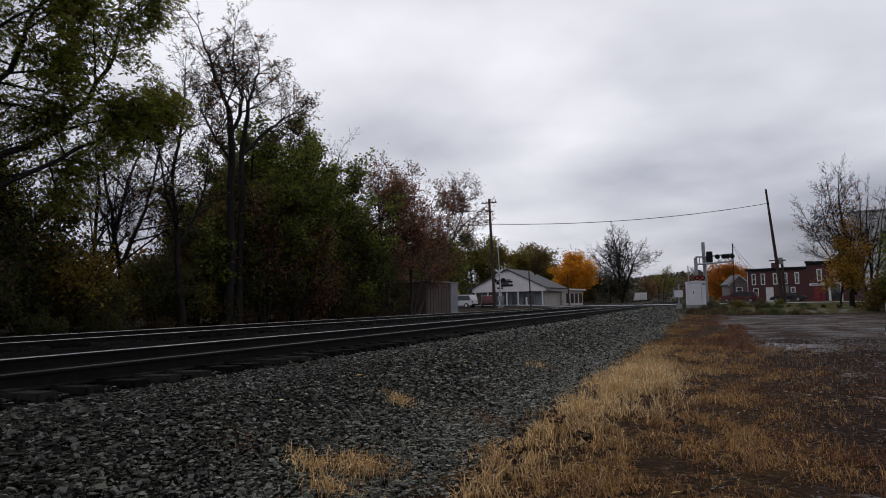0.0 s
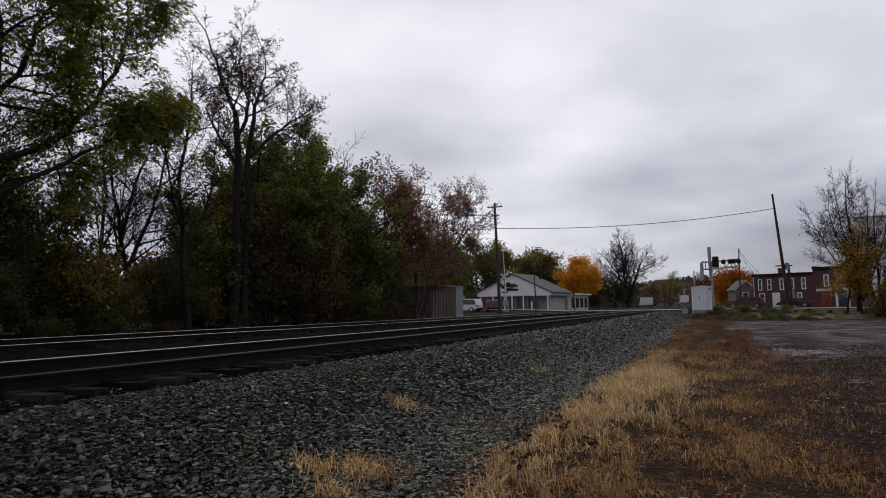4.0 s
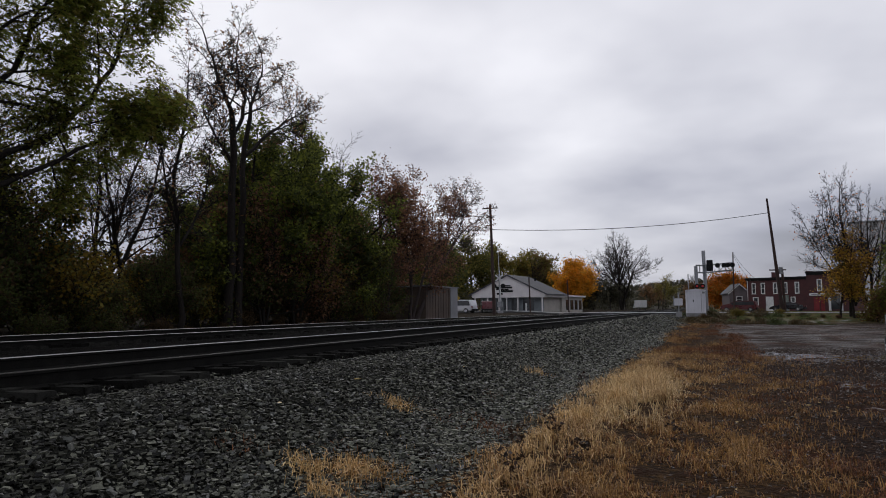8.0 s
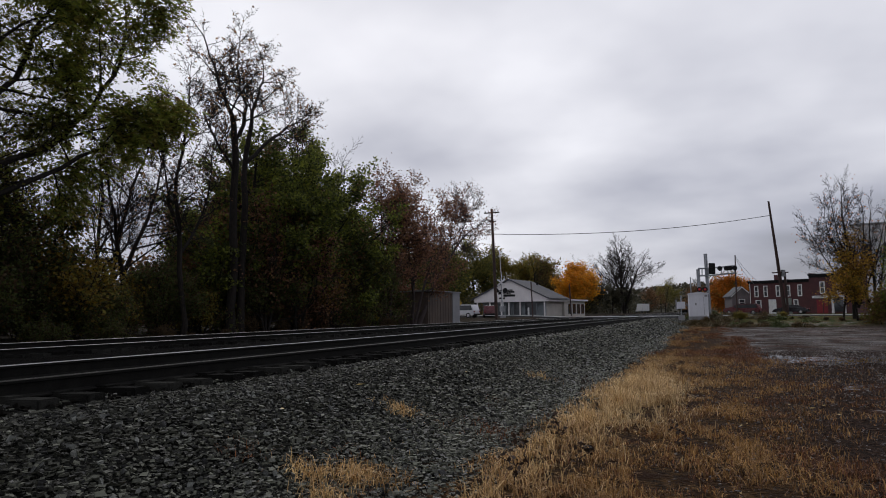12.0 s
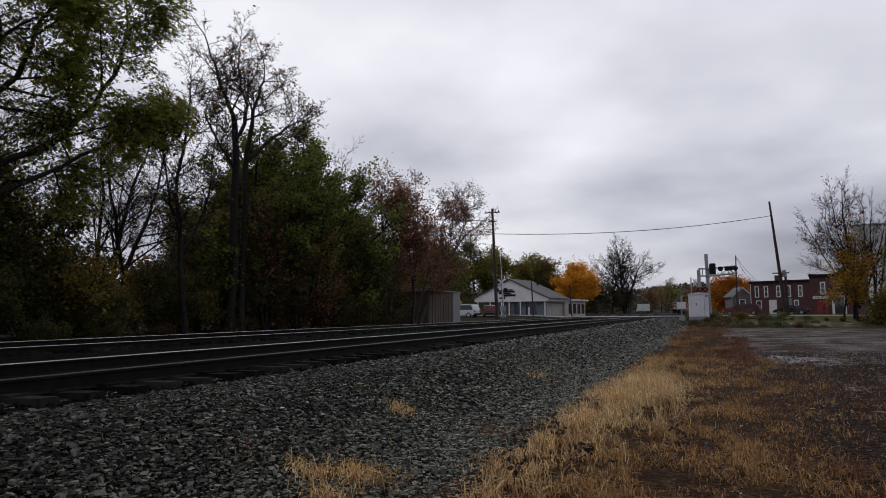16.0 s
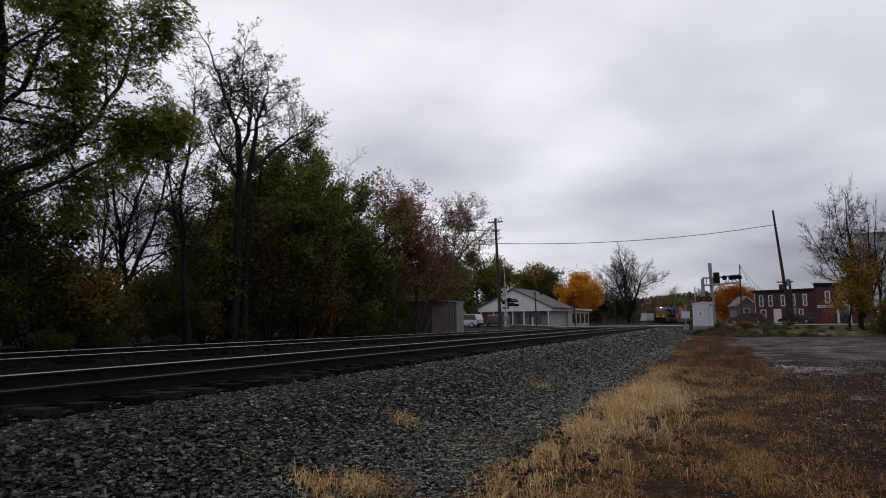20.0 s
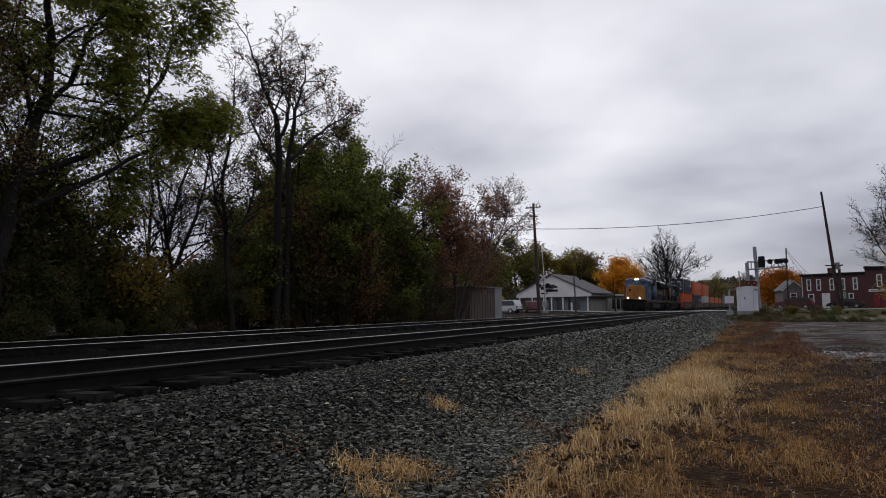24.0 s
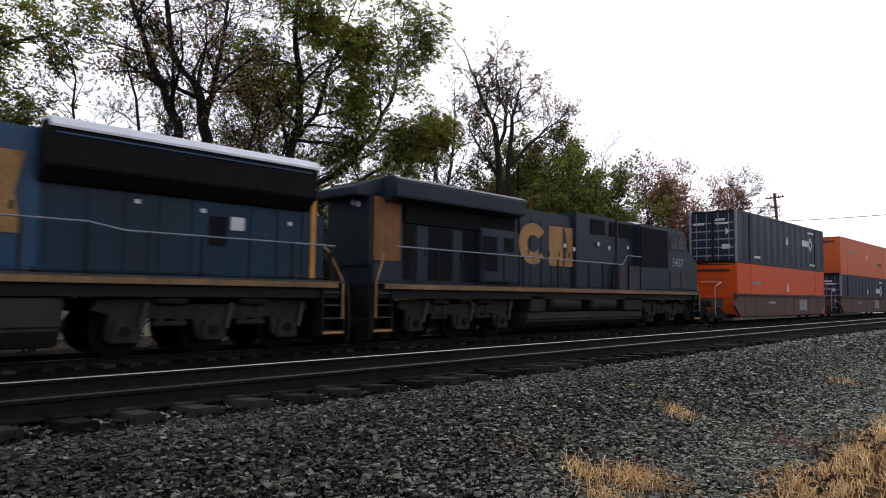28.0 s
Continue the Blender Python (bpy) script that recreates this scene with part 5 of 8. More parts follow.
def row_house():
    t = thing("row_house", "two-storey dark red brick row with white windows and shopfront", "house", (6.9, 132.2, 1.0), -27)
    L = 16.5
    part("wall", box(0, 10.2, 0, 8, 0, 5.6), M["brick"], t)
    part("wall", box(10.2, L, -0.25, 8, 0, 6.3), M["brick"], t)
    part("roof", box(-0.2, 10.2, -0.25, 8.2, 5.6, 5.85), M["black"], t)
    part("roof", box(10.1, L + 0.2, -0.5, 8.2, 6.3, 6.6), M["black"], t)
    part("cornice", box(-0.1, 10.2, -0.15, 0, 5.35, 5.6, 0.02), M["black"], t)
    part("cornice", box(10.2, L, -0.4, -0.25, 6.0, 6.3, 0.02), M["black"], t)
    for x in (0.9, 2.5, 4.6, 6.3, 8.2):
        window(t, x + 0.16, x + 0.6, 3.1, 4.8, 0.0)
    window(t, 11.95, 12.45, 3.4, 5.15, -0.25)
    window(t, 14.5, 15.0, 3.4, 5.15, -0.25)
    window(t, 1.2, 1.9, 0.9, 2.3, 0.0)
    window(t, 7.6, 8.1, 0.7, 2.3, 0.0)
    d = part("door", box(3.3, 4.6, -0.06, 0.0, 0, 2.5, 0.02), M["white"], t, "white front door")
    part("door_handle", box(3.45, 3.55, -0.12, -0.06, 1.0, 1.15), M["chrome"], d)
    part("bay_panel", box(6.0, 7.2, -0.3, 0.0, 0.0, 2.7, 0.02), M["grey_green"], t, "grey-green porch panel")
    part("shop_sign", box(10.6, 13.0, -0.4, -0.25, 2.55, 2.95, 0.02), M["white"], t, "white shop sign board")
    part("sign_bar", box(10.9, 12.7, -0.41, -0.4, 2.68, 2.82), M["mark_grey"], t)
    part("red_door", box(11.2, 12.1, -0.33, -0.25, 0, 2.3, 0.02), M["red_paint"], t, "red shop door")
    part("red_door", box(12.3, 12.9, -0.33, -0.25, 0, 2.3, 0.02), M["red_paint"], t, "red shop door")
    part("shop_frame", box(13.5, 13.85, -0.4, -0.25, 0, 3.0), M["white"], t)
    part("shop_frame", box(13.85, 15.3, -0.4, -0.25, 2.7, 3.0), M["white"], t)
    part("shop_frame", box(15.3, 15.6, -0.4, -0.25, 0, 3.0), M["white"], t)
    part("shop_glass", box(13.85, 15.3, -0.32, -0.25, 0.3, 2.7), M["glass"], t)
    for x in (3.2, 9.0):
        part("chimney", box(x, x + 0.6, 3, 3.6, 5.8, 6.9), M["brick"], t)
    part("downpipe", tube([(0.2, -0.1, 0), (0.2, -0.1, 5.4)], 0.06, 6), M["white"], t)


M["grey_green"] = surface("grey_green_paint", (0.22, 0.25, 0.22), (0.16, 0.18, 0.16), rough=0.6)
row_house()


def small_house():
    t = thing("house", "small grey-mauve gabled house with white trim", "house", (4.3, 141.4, 1.0), 10)
    part("wall", box(0, 3.6, 0, 7, 0, 3.4), M["mauve_boards"], t)
    part("gable", prism([(0, 3.4), (3.6, 3.4), (1.8, 5.1)], "y", 0, 7), M["mauve_boards"], t)
    for a, b in ((-0.3, 1.8), (3.9, 1.8)):
        part("roof_slope", prism([(a, 3.2), (b, 5.1), (b, 5.3), (a, 3.4)], "y", -0.3, 7.3), M["shingle"], t)
        part("verge_board", prism([(a, 3.12), (b, 5.02), (b, 5.2), (a, 3.3)], "y", -0.36, -0.3), M["white"], t, "white gable trim")
    window(t, 1.3, 2.2, 1.6, 2.7, 0)
    t = thing("mill_building", "large pale grey flat-roofed building behind bare trees", "building", (28.9, 163.0, 1.0), -15)
    part("wall", box(0, 26, 0, 20, 0, 18.2), M["mill"], t)
    part("roof_edge", box(-0.3, 26.3, -0.3, 20.3, 18.2, 18.6), M["grey_panel"], t)
    for k in range(6):
        window(t, 1.5 + k * 4, 3.2 + k * 4, 12, 14, 0.0, "grey_panel")
    t = thing("industrial_building", "cream metal-clad industrial building behind the wood", "building", (-47.0, -14.0, 0.8))
    part("wall", box(0, 9, 0, 34, 0, 4.2), M["cream_wall"], t)
    part("roof", prism([(-0.3, 4.2), (9.3, 4.2), (4.5, 5.9)], "y", -0.3, 34.3), M["grey_panel"], t)
    for k in range(7):
        part("window_band", box(9.0, 9.06, 2 + k * 4.4, 4.6 + k * 4.4, 1.9, 3.0), M["glass"], t)
    for k in range(22):
        part("cladding_rib", box(9.0, 9.05, 0.4 + k * 1.5, 0.52 + k * 1.5, 0.0, 1.8), M["cream_wall"], t)


small_house()


def car(name, label, at, rz, paint, kind="car", L=4.6, H=1.45):
    """A car, nose along +y, wheels on z=0."""
    t = thing(name, label, "car", at, rz, "parked cars")
    h = H
    hood = 0.62 * h
    if kind == "suv":
        o = [(-L / 2, 0.35), (-L / 2 + 0.05, 0.9), (-L / 2 + 0.35, h * 0.97), (-L / 2 + 0.8, h), (0.5, h), (1.15, hood + 0.18), (L / 2 - 0.35, hood), (L / 2, 0.75), (L / 2 - 0.03, 0.35)]
        g = [(-L / 2 + 0.25, 0.98), (-L / 2 + 0.45, h * 0.93), (0.45, h * 0.94), (1.02, hood + 0.2), (0.8, 0.98)]
    else:
        o = [(-L / 2, 0.35), (-L / 2, 0.78), (-L / 2 + 0.25, 0.95), (-L / 2 + 0.75, 0.98), (-L / 2 + 1.45, h * 0.98), (-0.1, h), (0.45, h * 0.96), (1.25, hood + 0.06), (L / 2 - 0.3, hood - 0.08), (L / 2, 0.62), (L / 2 - 0.03, 0.32)]
        g = [(-L / 2 + 0.95, 0.98), (-L / 2 + 1.55, h * 0.92), (-0.1, h * 0.94), (0.4, h * 0.9), (1.05, hood + 0.08)]
    part("body", prism(o, "x", -0.86, 0.86, 0.07), paint, t)
    for sx in (-1, 1):
        a, b = sorted((sx * 0.855, sx * 0.875))
        part("side_window", prism(g, "x", a, b), M["glass"], t)
        part("door_seam", box(a, b + 0.003 if sx > 0 else b, -0.05, -0.02, 0.4, h * 0.9), M["black"], t)
        for yy in (-L / 2 + 0.85, L / 2 - 0.85):
            w = part("wheel", disc(sx * 0.8, yy, 0.33, 0.33, 0.22, "x", 22, 0.03), M["tyre"], t)
            part("rim", disc(sx * 0.9, yy, 0.33, 0.21, 0.04, "x", 16, 0.01), M["chrome"], w)
        part("headlight", box(min(sx * 0.45, sx * 0.8), max(sx * 0.45, sx * 0.8), L / 2 - 0.06, L / 2 + 0.01, 0.6, 0.74, 0.02), M["mark_white"], t)
        part("tail_light", box(min(sx * 0.55, sx * 0.84), max(sx * 0.55, sx * 0.84), -L / 2 - 0.01, -L / 2 + 0.08, 0.72, 0.9, 0.02), M["red_paint"], t)
    part("windscreen", prism([(0.55, h * 0.95), (1.18, hood + 0.12), (1.22, hood + 0.14), (0.6, h * 0.965)] if kind != "suv" else [(0.56, h * 0.95), (1.1, hood + 0.25), (1.15, hood + 0.26), (0.62, h * 0.96)], "x", -0.72, 0.72), M["glass"], t)
    part("bumper", box(-0.85, 0.85, L / 2 - 0.08, L / 2 + 0.06, 0.3, 0.52, 0.04), M["black"], t)
    part("bumper", box(-0.85, 0.85, -L / 2 - 0.06, -L / 2 + 0.08, 0.3, 0.55, 0.04), M["black"], t)
    return t


car("parked_car", "white sport utility car parked before the store", (-29.6, 81.2, 1.0), 80, M["car_white"], "suv", 4.7, 1.7)
car("parked_car", "red car parked beside the white one", (-26.6, 84.0, 1.0), 20, M["car_red"], "suv", 4.4, 1.55)
car("parked_car", "dark red pickup-sized car parked behind the weeds", (4.6, 108.5, 1.0), 75, M["car_red"], "suv", 5.0, 1.6)
car("parked_car", "black saloon car parked before the brick row", (11.9, 117.3, 1.0), 70, M["car_dark"], "sedan", 4.9, 1.42)
car("parked_car", "black car standing on the wet lot", (6.05, 24.45, 0.0), -11.5, M["car_dark"], "sedan", 4.7, 1.45)


def box_truck():
    t = thing("box_truck", "white box truck parked by the far hedge", "truck", (-20.6, 236.0, 0.9), 25)
    part("cargo_box", box(-1.2, 1.2, -2.6, 2.6, 0.9, 3.3, 0.04), M["white"], t)
    part("cab", prism([(2.6, 0.7), (2.6, 2.4), (3.4, 2.3), (3.9, 1.5), (4.5, 1.35), (4.5, 0.7)], "x", -1.05, 1.05, 0.06), M["white"], t)
    for sx in (-1, 1):
        for yy in (-1.6, 3.7):
            part("wheel", disc(sx * 0.95, yy, 0.45, 0.45, 0.28, "x", 18, 0.03), M["tyre"], t)


box_truck()

# ---- trees round the crossing ----
tree("street_tree", "round maple in full orange autumn leaf", -22.6, 125.3, 11.6, 0.2, 87, "leaf_orange", 24000, 0.3, 0.5, leaf2="leaf_gold", share=0.3, clear=0.28, category="tree", levels=4, kids=(9, 6, 5, 4), ratio=(0.78, 0.52, 0.5, 0.5), angle=(38, 75), up=0.06, stem=0.5)
tree("street_tree", "orange maple behind the small house", 4.6, 162.5, 8.4, 0.2, 82, "leaf_orange_deep", 10000, 0.4, 0.7, leaf2="leaf_olive", share=0.2, clear=0.2, **WIDE)
tree("street_tree", "large bare tree with a wide fan of twigs", -23.0, 203.0, 23.0, 0.5, 83, "leaf_brown", 0, 0.25, 0.3, clear=0.2, twig=0.036, levels=4, kids=(9, 6, 6, 5), ratio=(0.78, 0.58, 0.5, 0.5), angle=(32, 62), up=0.05, wiggle=0.13, stems=((0.25, 0, 0.85, 0.8), (-0.2, 0, 0.85, 0.8)))
for k, (x, y, h, lf, lf2) in enumerate([(-48, 141, 14.5, "leaf_olive", "leaf_dark"), (-43.5, 150, 13.8, "leaf_olive", "leaf_yellow"), (-54, 136, 13.5, "leaf_olive", "leaf_dark"), (-61, 130, 13, "leaf_dark", "leaf_olive"), (-38, 158, 12.5, "leaf_olive", "leaf_brown"),
                                        (-30, 172, 7, "leaf_olive", "leaf_brown"), (-66, 118, 13, "leaf_dark", "leaf_olive"), (-45, 112, 11, "leaf_dark", "leaf_olive")]):
    tree("street_tree", "olive-green tree behind the store", x, y, h * 1.13, 0.25, 90 + k, lf, 17000, 0.42, 0.7, leaf2=lf2, share=0.35, clear=0.1, **WIDE)
tree("street_tree", "bare tree behind the store roof", -35.5, 147, 13.6, 0.2, 99, "leaf_brown", 0, 0.2, 0.3, clear=0.35, **BARE)
for k, (x, y, h, lf) in enumerate([(-26.5, 172, 7.8, "far_wood"), (-25.0, 192, 8.2, "far_wood"), (-23.6, 219, 8.8, "far_wood"), (-19.5, 340, 17, "leaf_olive"), (-22, 350, 13, "leaf_brown"), (-3.2, 200, 8.0, "leaf_brown"), (-26, 330, 12, "leaf_brown"), (2, 185, 7.5, "leaf_brown")]):
    tree("street_tree", "dark bushy tree beyond the crossing", x, y, h, 0.2, 110 + k, lf, 6000, 0.38, 0.7, clear=0.02, ratio=(0.62, 0.5, 0.5, 0.5), levels=4, kids=(9, 6, 5, 3))
tree("street_tree", "bare many-stemmed tree with a few orange leaves low down", 14.3, 81.5, 15.0, 0.2, 121, "leaf_orange_deep", 420, 0.2, 0.4, thin=0.3, twig=0.013,
     limbs=(([(0, 0, 0), (0, 0, 4), (-0.4, 0, 8), (-0.6, 0, 12.0)], 0.22, 0.05, 0.35, 3.2), ([(0, 0, 2.5), (-0.9, 0.2, 6), (-2.0, 0.2, 9.5)], 0.13, 0.04, 0.3, 3.0), ([(0.2, 0, 1.5), (0.9, 0, 6), (1.3, 0, 10.8)], 0.14, 0.04, 0.35, 2.6),
            ([(0.3, 0, 1.2), (1.8, 0.2, 5), (3.0, 0.2, 9.2)], 0.12, 0.04, 0.3, 2.5), ([(-0.2, 0, 2.0), (-1.9, 0.1, 5.4), (-3.6, 0.1, 9.0)], 0.10, 0.035, 0.3, 2.6), ([(-0.1, 0, 4.4), (-1.0, -0.2, 8.0), (-1.6, -0.2, 12.2)], 0.09, 0.03, 0.3, 2.6)), **dict(LIMB, angle=(24, 58), up=0.08, wiggle=0.11))
tree("street_tree", "yellow and orange leaved small tree", 13.0, 80.5, 7.6, 0.12, 122, "leaf_gold", 5000, 0.2, 0.35, leaf2="leaf_olive", share=0.3, clear=0.25, patch=-0.2, lump=1.0, levels=4, kids=(9, 6, 5, 4), ratio=(0.42, 0.5, 0.5, 0.5), lean=(0.12, 0))
tree("street_tree", "yellow and orange leaved small tree", 14.2, 80.0, 9.4, 0.12, 132, "leaf_gold", 5000, 0.2, 0.35, leaf2="leaf_brown", share=0.35, clear=0.2, patch=-0.2, lump=1.0, levels=4, kids=(9, 6, 5, 4), ratio=(0.40, 0.5, 0.5, 0.5))
tree("street_tree", "bare slender tree beside the lot", 16.4, 83, 13.0, 0.15, 123, "leaf_brown", 200, 0.2, 0.3, clear=0.3, stems=((-0.15, 0, 0.9, 0.9), (0.25, 0, 0.9, 0.8)), levels=4, kids=(9, 5, 5, 4), ratio=(0.5, 0.5, 0.5, 0.5), angle=(25, 55), twig=0.013)
tree("street_tree", "dark leafy bush at the end of the lot", 15.6, 77.0, 3.2, 0.1, 124, "leaf_olive", 7000, 0.22, 0.45, leaf2="leaf_brown", share=0.45, clear=0.03, **BIG)
tree("street_tree", "dark leafy bush at the end of the lot", 17.2, 77.5, 5.2, 0.1, 125, "leaf_green", 7000, 0.22, 0.45, leaf2="leaf_olive", share=0.3, clear=0.03, **BIG)
tree("street_tree", "dense green tree beside the lot", 18.4, 76, 9.2, 0.2, 126, "leaf_green", 13000, 0.22, 0.4, leaf2="leaf_dark", share=0.5, clear=0.12, **BIG)


def hills():
    """A low wooded ridge along the horizon."""
    rng = np.random.default_rng(71)
    xs = np.linspace(-1400, 1200, 110)
    ys = np.linspace(520, 1250, 26)
    X, Y = np.meshgrid(xs, ys)
    ridge = 24 + 9 * np.sin(X * 0.006 + 0.6) + 6 * np.sin(X * 0.017 + 2) + 14 * step(-150, -500, X)
    Z = ridge * step(520, 960, Y) + rng.normal(0, 0.6, X.shape)
    i = np.arange(X.size).reshape(X.shape)
    f = np.stack([i[:-1, :-1].ravel(), i[:-1, 1:].ravel(), i[1:, 1:].ravel(), i[1:, :-1].ravel()], 1)
    ob = mesh_np("hill", np.stack([X.ravel(), Y.ravel(), Z.ravel() - 1.0], 1), f, M["far_wood"], smooth=True)
    tagged(ob, "low wooded ridge on the horizon", "hill", kind="structure")
    n = 5200
    p = np.stack([rng.uniform(-700, 500, n), rng.uniform(560, 980, n)], 1)
    rz_ = 24 + 9 * np.sin(p[:, 0] * 0.006 + 0.6) + 6 * np.sin(p[:, 0] * 0.017 + 2) + 14 * step(-150, -500, p[:, 0])
    z = rz_ * step(520, 960, p[:, 1])
    v, f = leaves_np(np.column_stack([p, z + 2.0]), 7, 2.2, 3.4, 72)
    tagged(mesh_np("hillside_trees", v, f, M["far_wood"]), "autumn woods covering the far hillside", "woods", kind="stuff")
    # the nearer line of woods on both sides of the track
    q = np.concatenate([np.stack([rng.uniform(-140, -24, 900), rng.uniform(175, 330, 900)], 1), np.stack([rng.uniform(8, 160, 700), rng.uniform(190, 330, 700)], 1), np.stack([rng.uniform(-150, -60, 700), rng.uniform(60, 175, 700)], 1)])
    v, f = leaves_np(np.column_stack([q, 1 + rng.uniform(0.5, 7.5, len(q))]), 22, 1.7, 1.0, 73)
    tagged(mesh_np("woodland", v, f, M["far_wood"]), "line of brown and olive autumn woods", "woods", kind="stuff")


hills()


# ---- the train ----


def lettering(name, text, size, m, material, parent, label=""):
    c = bpy.data.curves.new(name, "FONT")
    c.body, c.size, c.extrude, c.offset, c.align_x = text, size, 0.004, 0.012 * size, "CENTER"
    o = bpy.data.objects.new(name, c)
    scene.collection.objects.link(o)
    me = bpy.data.meshes.new_from_object(o.evaluated_get(bpy.context.evaluated_depsgraph_get()))
    bpy.data.objects.remove(o)
    me.materials.append(material)
    ob = new(name, me)
    ob.parent, ob.matrix_basis = parent, m
    return tagged(ob, label)


SIDE = pose(0, 0, 0, 90, 0, 90)  # letters on a wall that faces +x, read from there


def on_side(x, y, z):
    return Matrix.Translation((x, y, z)) @ SIDE


def flat_on_side(outline, x, thick=0.008):
    """A plain shape of (y, z) on a wall facing +x."""
    return prism(outline, "x", x, x + thick)


def ring_sector(cy, cz, r0, r1, hz, a0, a1, n=18):
    o = [(cy + math.cos(radians(a)) * r1, cz + math.sin(radians(a)) * r1 * hz) for a in np.linspace(a0, a1, n)]
    return o + [(cy + math.cos(radians(a)) * r0, cz + math.sin(radians(a)) * r0 * hz) for a in np.linspace(a1, a0, n)]


def emblem(parent, x, y0, y1, z0, z1, mat):
    """The railway's mark as plain shapes: an open ring, a notched block and a waisted block."""
    h, w = z1 - z0, (y1 - y0)
    cz, r = (z0 + z1) / 2, w * 0.22
    part("emblem_ring", flat_on_side(ring_sector(y0 + r, cz, r * 0.42, r, h / 2 / r, 38, 322, 30), x), mat, parent, "weathered yellow open ring of the emblem")
    a, b = y0 + w * 0.47, y0 + w * 0.70
    part("emblem_block", flat_on_side([(a, z0), (b, z0), (b, z1), (a, z1)], x), mat, parent, "weathered yellow emblem block")
    a, b = y0 + w * 0.73, y1
    part("emblem_block", flat_on_side([(a, z0), (b, z0), (b - w * 0.05, cz), (b, z1), (a, z1), (a + w * 0.05, cz)], x), mat, parent, "weathered yellow emblem block")


def wheelset(parent, y, r=0.53):
    for sx in (-0.76, 0.76):
        bm = disc(sx, y, r, r, 0.13, "x", 28, 0.015)
        add_tube(bm, [(sx * 0.9, y, r), (sx * 1.12, y, r)], 0.12, 12)
        part("wheel", bm, M["truck"], parent)


def loco_truck(loco, y0, axle_gap=(1.85, 1.85)):
    """Three-axle truck: shaped frame each side, boxes, springs, wheels."""
    t = new("truck")
    t.parent = loco
    ys = [y0, y0 + axle_gap[0], y0 + axle_gap[0] + axle_gap[1]]
    for sx in (-1, 1):
        o = [(ys[0] - 0.62, 0.95), (ys[0] - 0.5, 1.14), (ys[0] + 0.5, 1.2), (ys[1] - 0.5, 1.06), (ys[1] + 0.5, 1.06), (ys[2] - 0.5, 1.2), (ys[2] + 0.5, 1.14), (ys[2] + 0.62, 0.95),
             (ys[2] + 0.30, 0.86), (ys[2] + 0.34, 0.36), (ys[2] - 0.34, 0.36), (ys[2] - 0.42, 0.78), (ys[1] + 0.42, 0.74), (ys[1] + 0.34, 0.36), (ys[1] - 0.34, 0.36), (ys[1] - 0.42, 0.74),
             (ys[0] + 0.42, 0.78), (ys[0] + 0.34, 0.36), (ys[0] - 0.34, 0.36), (ys[0] - 0.30, 0.86)]
        a, b = sorted((sx * 1.02, sx * 1.18))
        part("truck_frame", prism(o, "x", a, b, 0.015), M["frame_cast"], t, "dusty cast side frame")
        for yy in ys:
            a, b = sorted((sx * 1.17, sx * 1.27))
            ab = part("axle_box", prism([(yy - 0.3, 0.3), (yy + 0.3, 0.3), (yy + 0.2, 0.74), (yy - 0.2, 0.74)], "x", a, b, 0.02), M["frame_cast"], t)
            part("axle_cap", disc(sx * 1.29, yy, 0.53, 0.11, 0.05, "x", 14, 0.01), M["truck"], ab)
            part("shock_absorber", tube([(sx * 1.26, yy + 0.3, 0.55), (sx * 1.26, yy + 0.42, 1.1)], 0.05, 8), M["grey_dirty"], t)
        for yy in (ys[0] + axle_gap[0] / 2, ys[1] + axle_gap[1] / 2):
            bm = bmesh.new()
            for dy in (-0.2, 0.2):
                add_tube(bm, [(sx * 1.13, yy + dy, 0.72), (sx * 1.13, yy + dy, 1.02)], 0.1, 10)
            add_box(bm, min(sx * 1.05, sx * 1.22), max(sx * 1.05, sx * 1.22), yy - 0.36, yy + 0.36, 0.62, 0.72, 0.02)
            part("spring_pack", bm, M["frame_cast"], t)
            part("brake_cylinder", tube([(sx * 1.2, yy - 0.32, 1.2), (sx * 1.2, yy + 0.3, 1.16)], 0.14, 12), M["frame_cast"], t)
    for yy in ys:
        wheelset(t, yy)
    return t


def steps(loco, y, sgn, x=1.5):
    """Corner steps with risers and grab irons; sgn: which way they face along the unit."""
    for sx in (-1, 1):
        for k in range(4):
            z = 0.38 + k * 0.32
            part("step_tread", box(min(sx * 1.0, sx * x), max(sx * 1.0, sx * x), y, y + 0.62, z, z + 0.03), M["grey_dirty"], loco)
        part("step_back", box(min(sx * 0.98, sx * 1.02), max(sx * 0.98, sx * 1.02), y, y + 0.62, 0.38, 1.6), M["black"], loco)
        for yy in (y - 0.02, y + 0.62):
            part("step_side", box(min(sx * 1.0, sx * x), max(sx * 1.0, sx * x), yy, yy + 0.03, 0.3, 1.62), M["black"], loco)
        part("step_edge", box(min(sx * (x - 0.03), sx * (x + 0.01)), max(sx * (x - 0.03), sx * (x + 0.01)), y, y + 0.62, 0.34, 0.40), M["yellow_dirty"], loco, "yellow lowest step edge")
        yy = y + (0.06 if sgn < 0 else 0.58)
        part("grab_iron", tube([(sx * x, yy, 0.7), (sx * x, yy, 1.62), (sx * (x - 0.12), yy - sgn * 0.35, 2.35), (sx * (x - 0.3), yy - sgn * 0.4, 2.5)], 0.022, 6), M["yellow_dirty"], loco)


